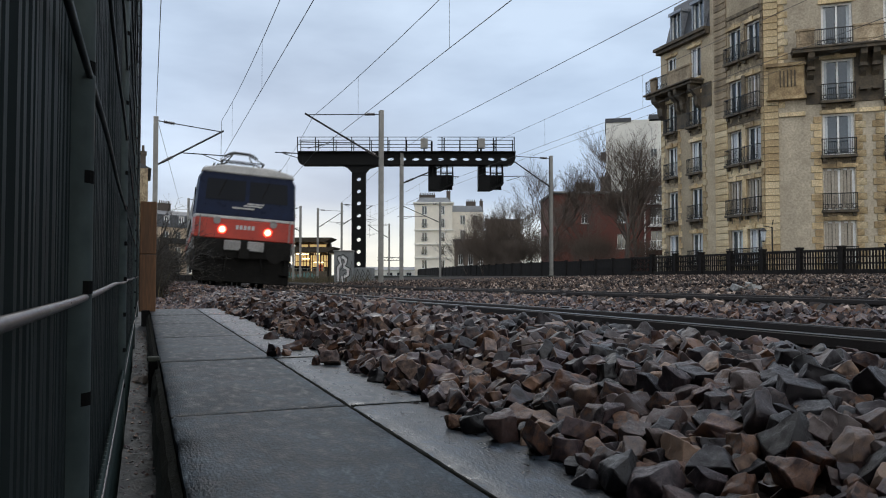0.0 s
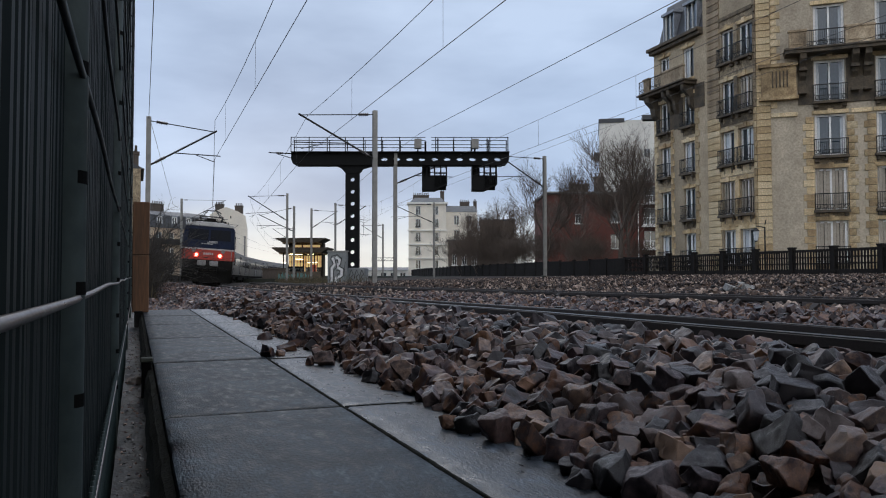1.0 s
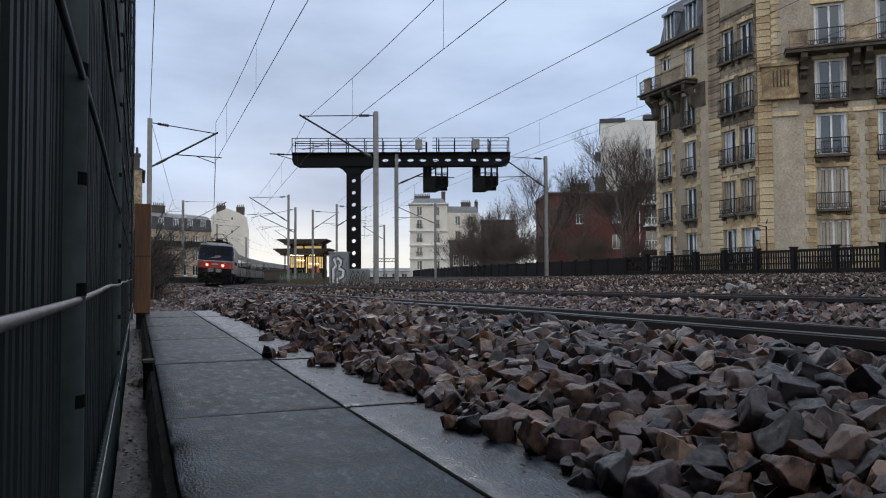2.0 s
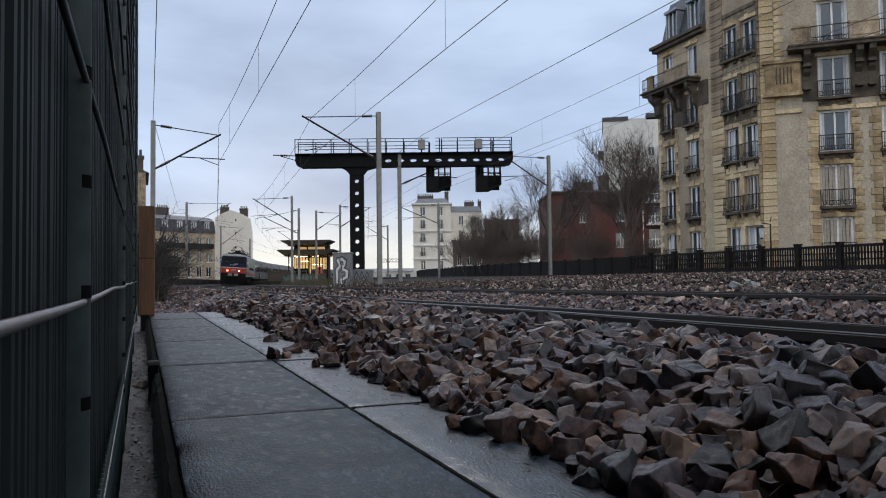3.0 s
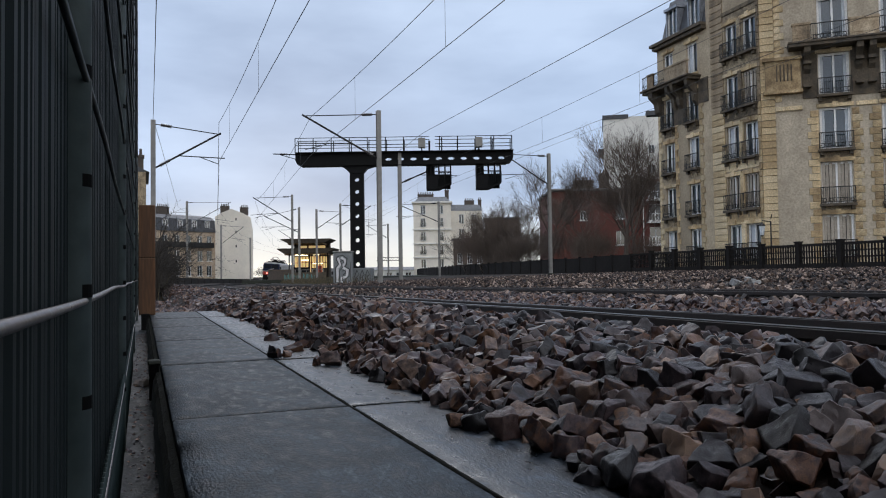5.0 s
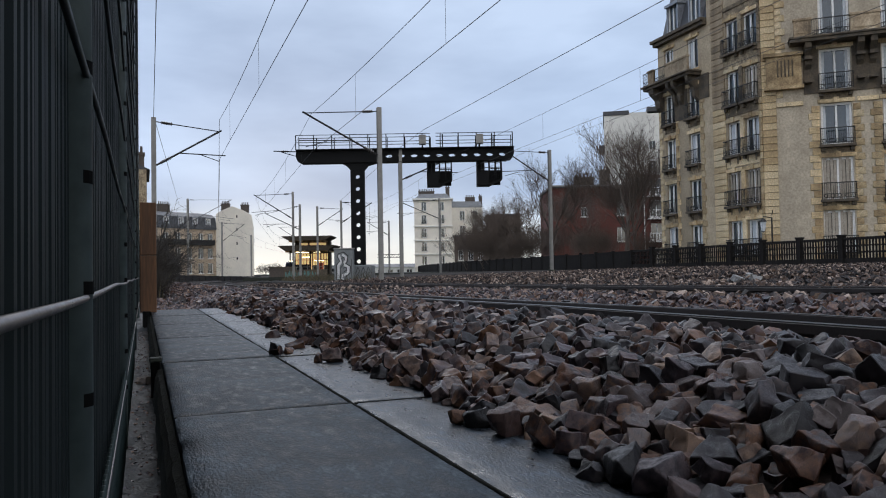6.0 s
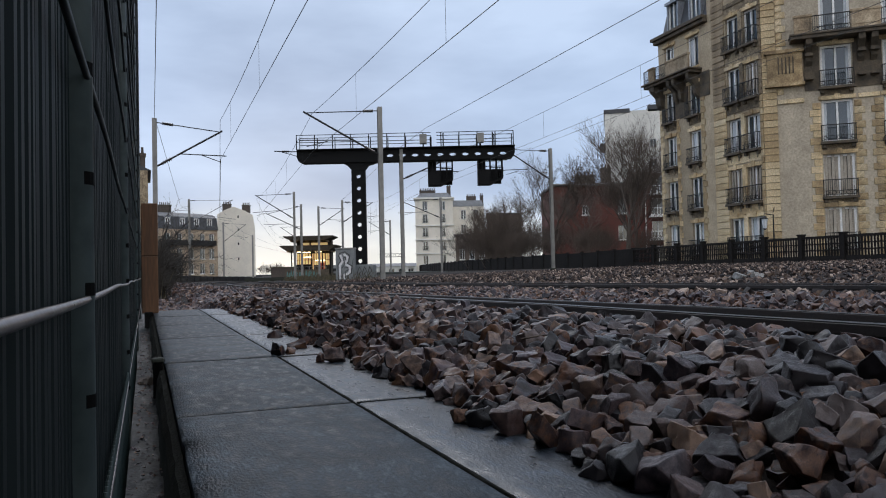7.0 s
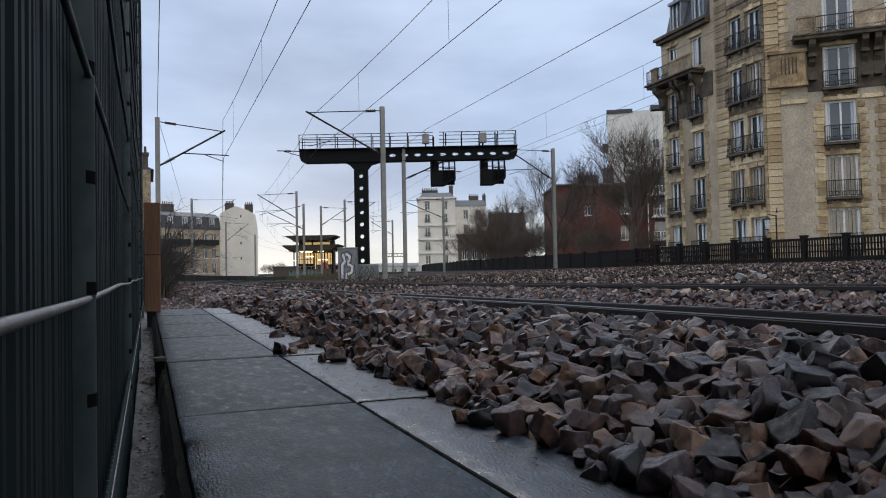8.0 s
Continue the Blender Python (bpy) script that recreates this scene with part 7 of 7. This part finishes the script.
def build_coach():
    C = thing("passenger_coach", pose(0, 0, 0), "ribbed stainless steel passenger coach with wide windows", "coach", "coaches of the train")
    side = ((-1.4, 0.95), (1.4, 0.95), (1.43, 1.5), (1.43, 2.9), (1.3, 3.35), (0.8, 3.68), (-0.8, 3.68), (-1.3, 3.35), (-1.43, 2.9), (-1.43, 1.5))
    bm = bmesh.new()
    prism(bm, side, 0.25, 24.1)
    part("body", bm, M_STEELCAR, C)
    bm = bmesh.new()
    prism(bm, ((-1.32, 3.34), (1.32, 3.34), (0.84, 3.73), (-0.84, 3.73)), 0.2, 24.15)
    part("roof", bm, M_COACHROOF, C, "dull grey curved roof")
    for sx in (-1, 1):
        for i in range(9):
            z = 1.05 + 0.1 * i
            part("rib", boxes((sx * 1.425 - 0.02, sx * 1.425 + 0.02, 0.4, 24.0, z, z + 0.04)), M_STEELCAR, C)
        y = 1.0
        for k in range(12):
            if k in (3, 8):
                d = part("door", boxes((sx * 1.435 - 0.025, sx * 1.435 + 0.025, y + 0.1, y + 1.65, 1.0, 3.0)), M_LGREY, C, "grey double door")
                part("door_window", boxes((sx * 1.465 - 0.01, sx * 1.465 + 0.01, y + 0.25, y + 0.78, 2.0, 2.85), (sx * 1.465 - 0.01, sx * 1.465 + 0.01, y + 0.97, y + 1.5, 2.0, 2.85)), M_CARGLASS, d)
                part("door_edge", boxes((sx * 1.46 - 0.02, sx * 1.46 + 0.02, y, y + 0.1, 1.0, 3.2), (sx * 1.46 - 0.02, sx * 1.46 + 0.02, y + 1.65, y + 1.75, 1.0, 3.2)), M_DIRT, d)
            else:
                part("window", boxes((sx * 1.43 - 0.02, sx * 1.43 + 0.02, y + 0.12, y + 1.7, 2.0, 2.85)), M_CARGLASS, C, "wide tinted window")
            y += 1.9
    part("gangway", boxes((-0.6, 0.6, 0.0, 0.3, 1.0, 3.2), (-0.6, 0.6, 24.1, 24.4, 1.0, 3.2)), M_DIRT, C)
    part("underframe", boxes((-1.25, 1.25, 0.4, 24.0, 0.7, 0.96), (-1.2, 1.2, 8, 16, 0.35, 0.75)), M_DIRT, C)
    bogie(C, 3.4)
    bogie(C, 21)
    return C


LOCO = build_loco()
COACHES = [build_coach()]
for _ in range(4):
    COACHES.append(copy_thing(COACHES[0], pose(0, 0, 0)))


def rail_pose(s, length):
    """A vehicle whose near end is s metres along the track, on the canted curve."""
    x0, y0, _ = track(s + length * 0.15)
    x1, y1, _ = track(s + length * 0.85)
    h = math.atan2(x1 - x0, y1 - y0)
    x, y = x0 - math.sin(h) * length * 0.15, y0 - math.cos(h) * length * 0.15
    pitch = math.atan2(fall(s + length) - fall(s), length)
    return Matrix.Translation((x, y, -0.012 + fall(s))) @ Matrix.Rotation(-h, 4, "Z") @ Matrix.Rotation(pitch, 4, "X") @ Matrix.Rotation(0.066, 4, "Y")


# ---- ballast stones beside the lens, each its own ----
def build_near_ballast():
    t = thing("ballast_heap", pose(0, 0, 0), "heap of loose angular ballast stones spilling over the lids", "ballast", "", "structure")
    rnd = random.Random(77)
    meshes, greys = [], []
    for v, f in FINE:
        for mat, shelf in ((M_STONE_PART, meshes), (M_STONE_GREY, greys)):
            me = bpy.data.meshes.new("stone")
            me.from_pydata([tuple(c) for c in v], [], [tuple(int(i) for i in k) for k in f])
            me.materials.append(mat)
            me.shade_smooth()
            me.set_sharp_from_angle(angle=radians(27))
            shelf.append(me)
    # stones lying out on the lids
    spots = [(0.384, 2.37, 0.027), (0.466, 2.51, 0.023), (0.415, 2.36, 0.016), (0.57, 2.72, 0.027), (0.50, 2.09, 0.026), (0.455, 2.107, 0.014), (0.514, 1.889, 0.016), (0.52, 1.73, 0.026), (0.567, 1.61, 0.028),
             (0.555, 1.33, 0.025), (0.476, 1.148, 0.014), (0.50, 1.115, 0.022), (0.512, 1.04, 0.025), (0.52, 0.94, 0.022), (0.54, 0.895, 0.024), (0.52, 0.752, 0.027), (0.528, 0.70, 0.023), (0.477, 3.015, 0.03)]
    # a blue-noise layer over the slope, larger stones first
    for size, tries in ((0.026, 260), (0.0215, 3800), (0.016, 9000)):
        for _ in range(tries):
            x, y = rnd.uniform(0.44, 1.3), rnd.uniform(0.3, 2.05)
            if x < toe(y) + size * 0.4:
                continue
            k = size * rnd.uniform(0.85, 1.15)
            if all((x - a) ** 2 + (y - b) ** 2 > (0.74 * (k + c)) ** 2 for a, b, c in spots):
                spots.append((x, y, k))
    spots.sort(key=lambda p: math.hypot(p[0], p[1]))
    rest = spots[300:]
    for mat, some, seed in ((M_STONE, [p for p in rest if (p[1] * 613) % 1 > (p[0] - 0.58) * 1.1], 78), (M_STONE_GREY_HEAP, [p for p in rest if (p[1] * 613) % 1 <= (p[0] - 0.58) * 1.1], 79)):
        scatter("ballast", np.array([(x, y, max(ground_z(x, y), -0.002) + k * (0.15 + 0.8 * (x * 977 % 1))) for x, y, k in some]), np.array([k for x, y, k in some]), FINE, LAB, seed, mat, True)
    for x, y, k in spots[:300]:
        m = Matrix.Translation((x, y, max(ground_z(x, y), -0.002) + k * rnd.uniform(0.15, 0.95))) @ Euler((rnd.gauss(0, 0.4) + rnd.choice((0, 0, 0, 1.57)), rnd.gauss(0, 0.4), rnd.uniform(0, 6.3))).to_matrix().to_4x4() @ Matrix.Scale(k, 4)
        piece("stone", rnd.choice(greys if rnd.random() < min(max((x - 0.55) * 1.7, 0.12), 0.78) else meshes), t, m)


build_near_ballast()
field(29, 0.5, 1.35, 0.2, 2.1, 2300, 0.010, 0.017, 0.1, MID, "ballast", LAB, lambda x, y: x > toe(y) + 0.05)

field(31, 0.08, 0.56, 0.45, 4.0, 110, 0.0015, 0.005, 0.2, MID, "chips", "small stone chips scattered on the concrete lids", lambda x, y: x < toe(y))


def build_pale_rocks():
    for x, y, k, a in ((8.6, 9.2, 0.085, 20), (8.9, 9.05, 0.05, 100), (9.3, 9.6, 0.05, 200), (9.9, 10.3, 0.06, 310)):
        v, f = FINE[int(a) % 7]
        me = bpy.data.meshes.new("pale_rock")
        me.from_pydata([tuple(c) for c in v], [], [tuple(int(i) for i in q) for q in f])
        me.materials.append(M_MAST)
        ob = new("pale_rock", me)
        ob.matrix_basis = pose(x, y, ground_z(x, y) + 0.05 + k * 0.4, 20, 10, a) @ Matrix.Scale(k, 4)
        tagged(ob, "pale broken rock lying on the dark ballast", "rock", "pale rocks")


build_pale_rocks()


def motions():
    times = [0.5 * i for i in range(17)]
    walk(LOCO, [(t, rail_pose(24.4 + 24.0 * t, 14.9)) for t in times])
    for i, coach in enumerate(COACHES):
        walk(coach, [(t, rail_pose(24.4 + 15.1 + 24.5 * i + 24.0 * t, 24.4)) for t in times])


motions()
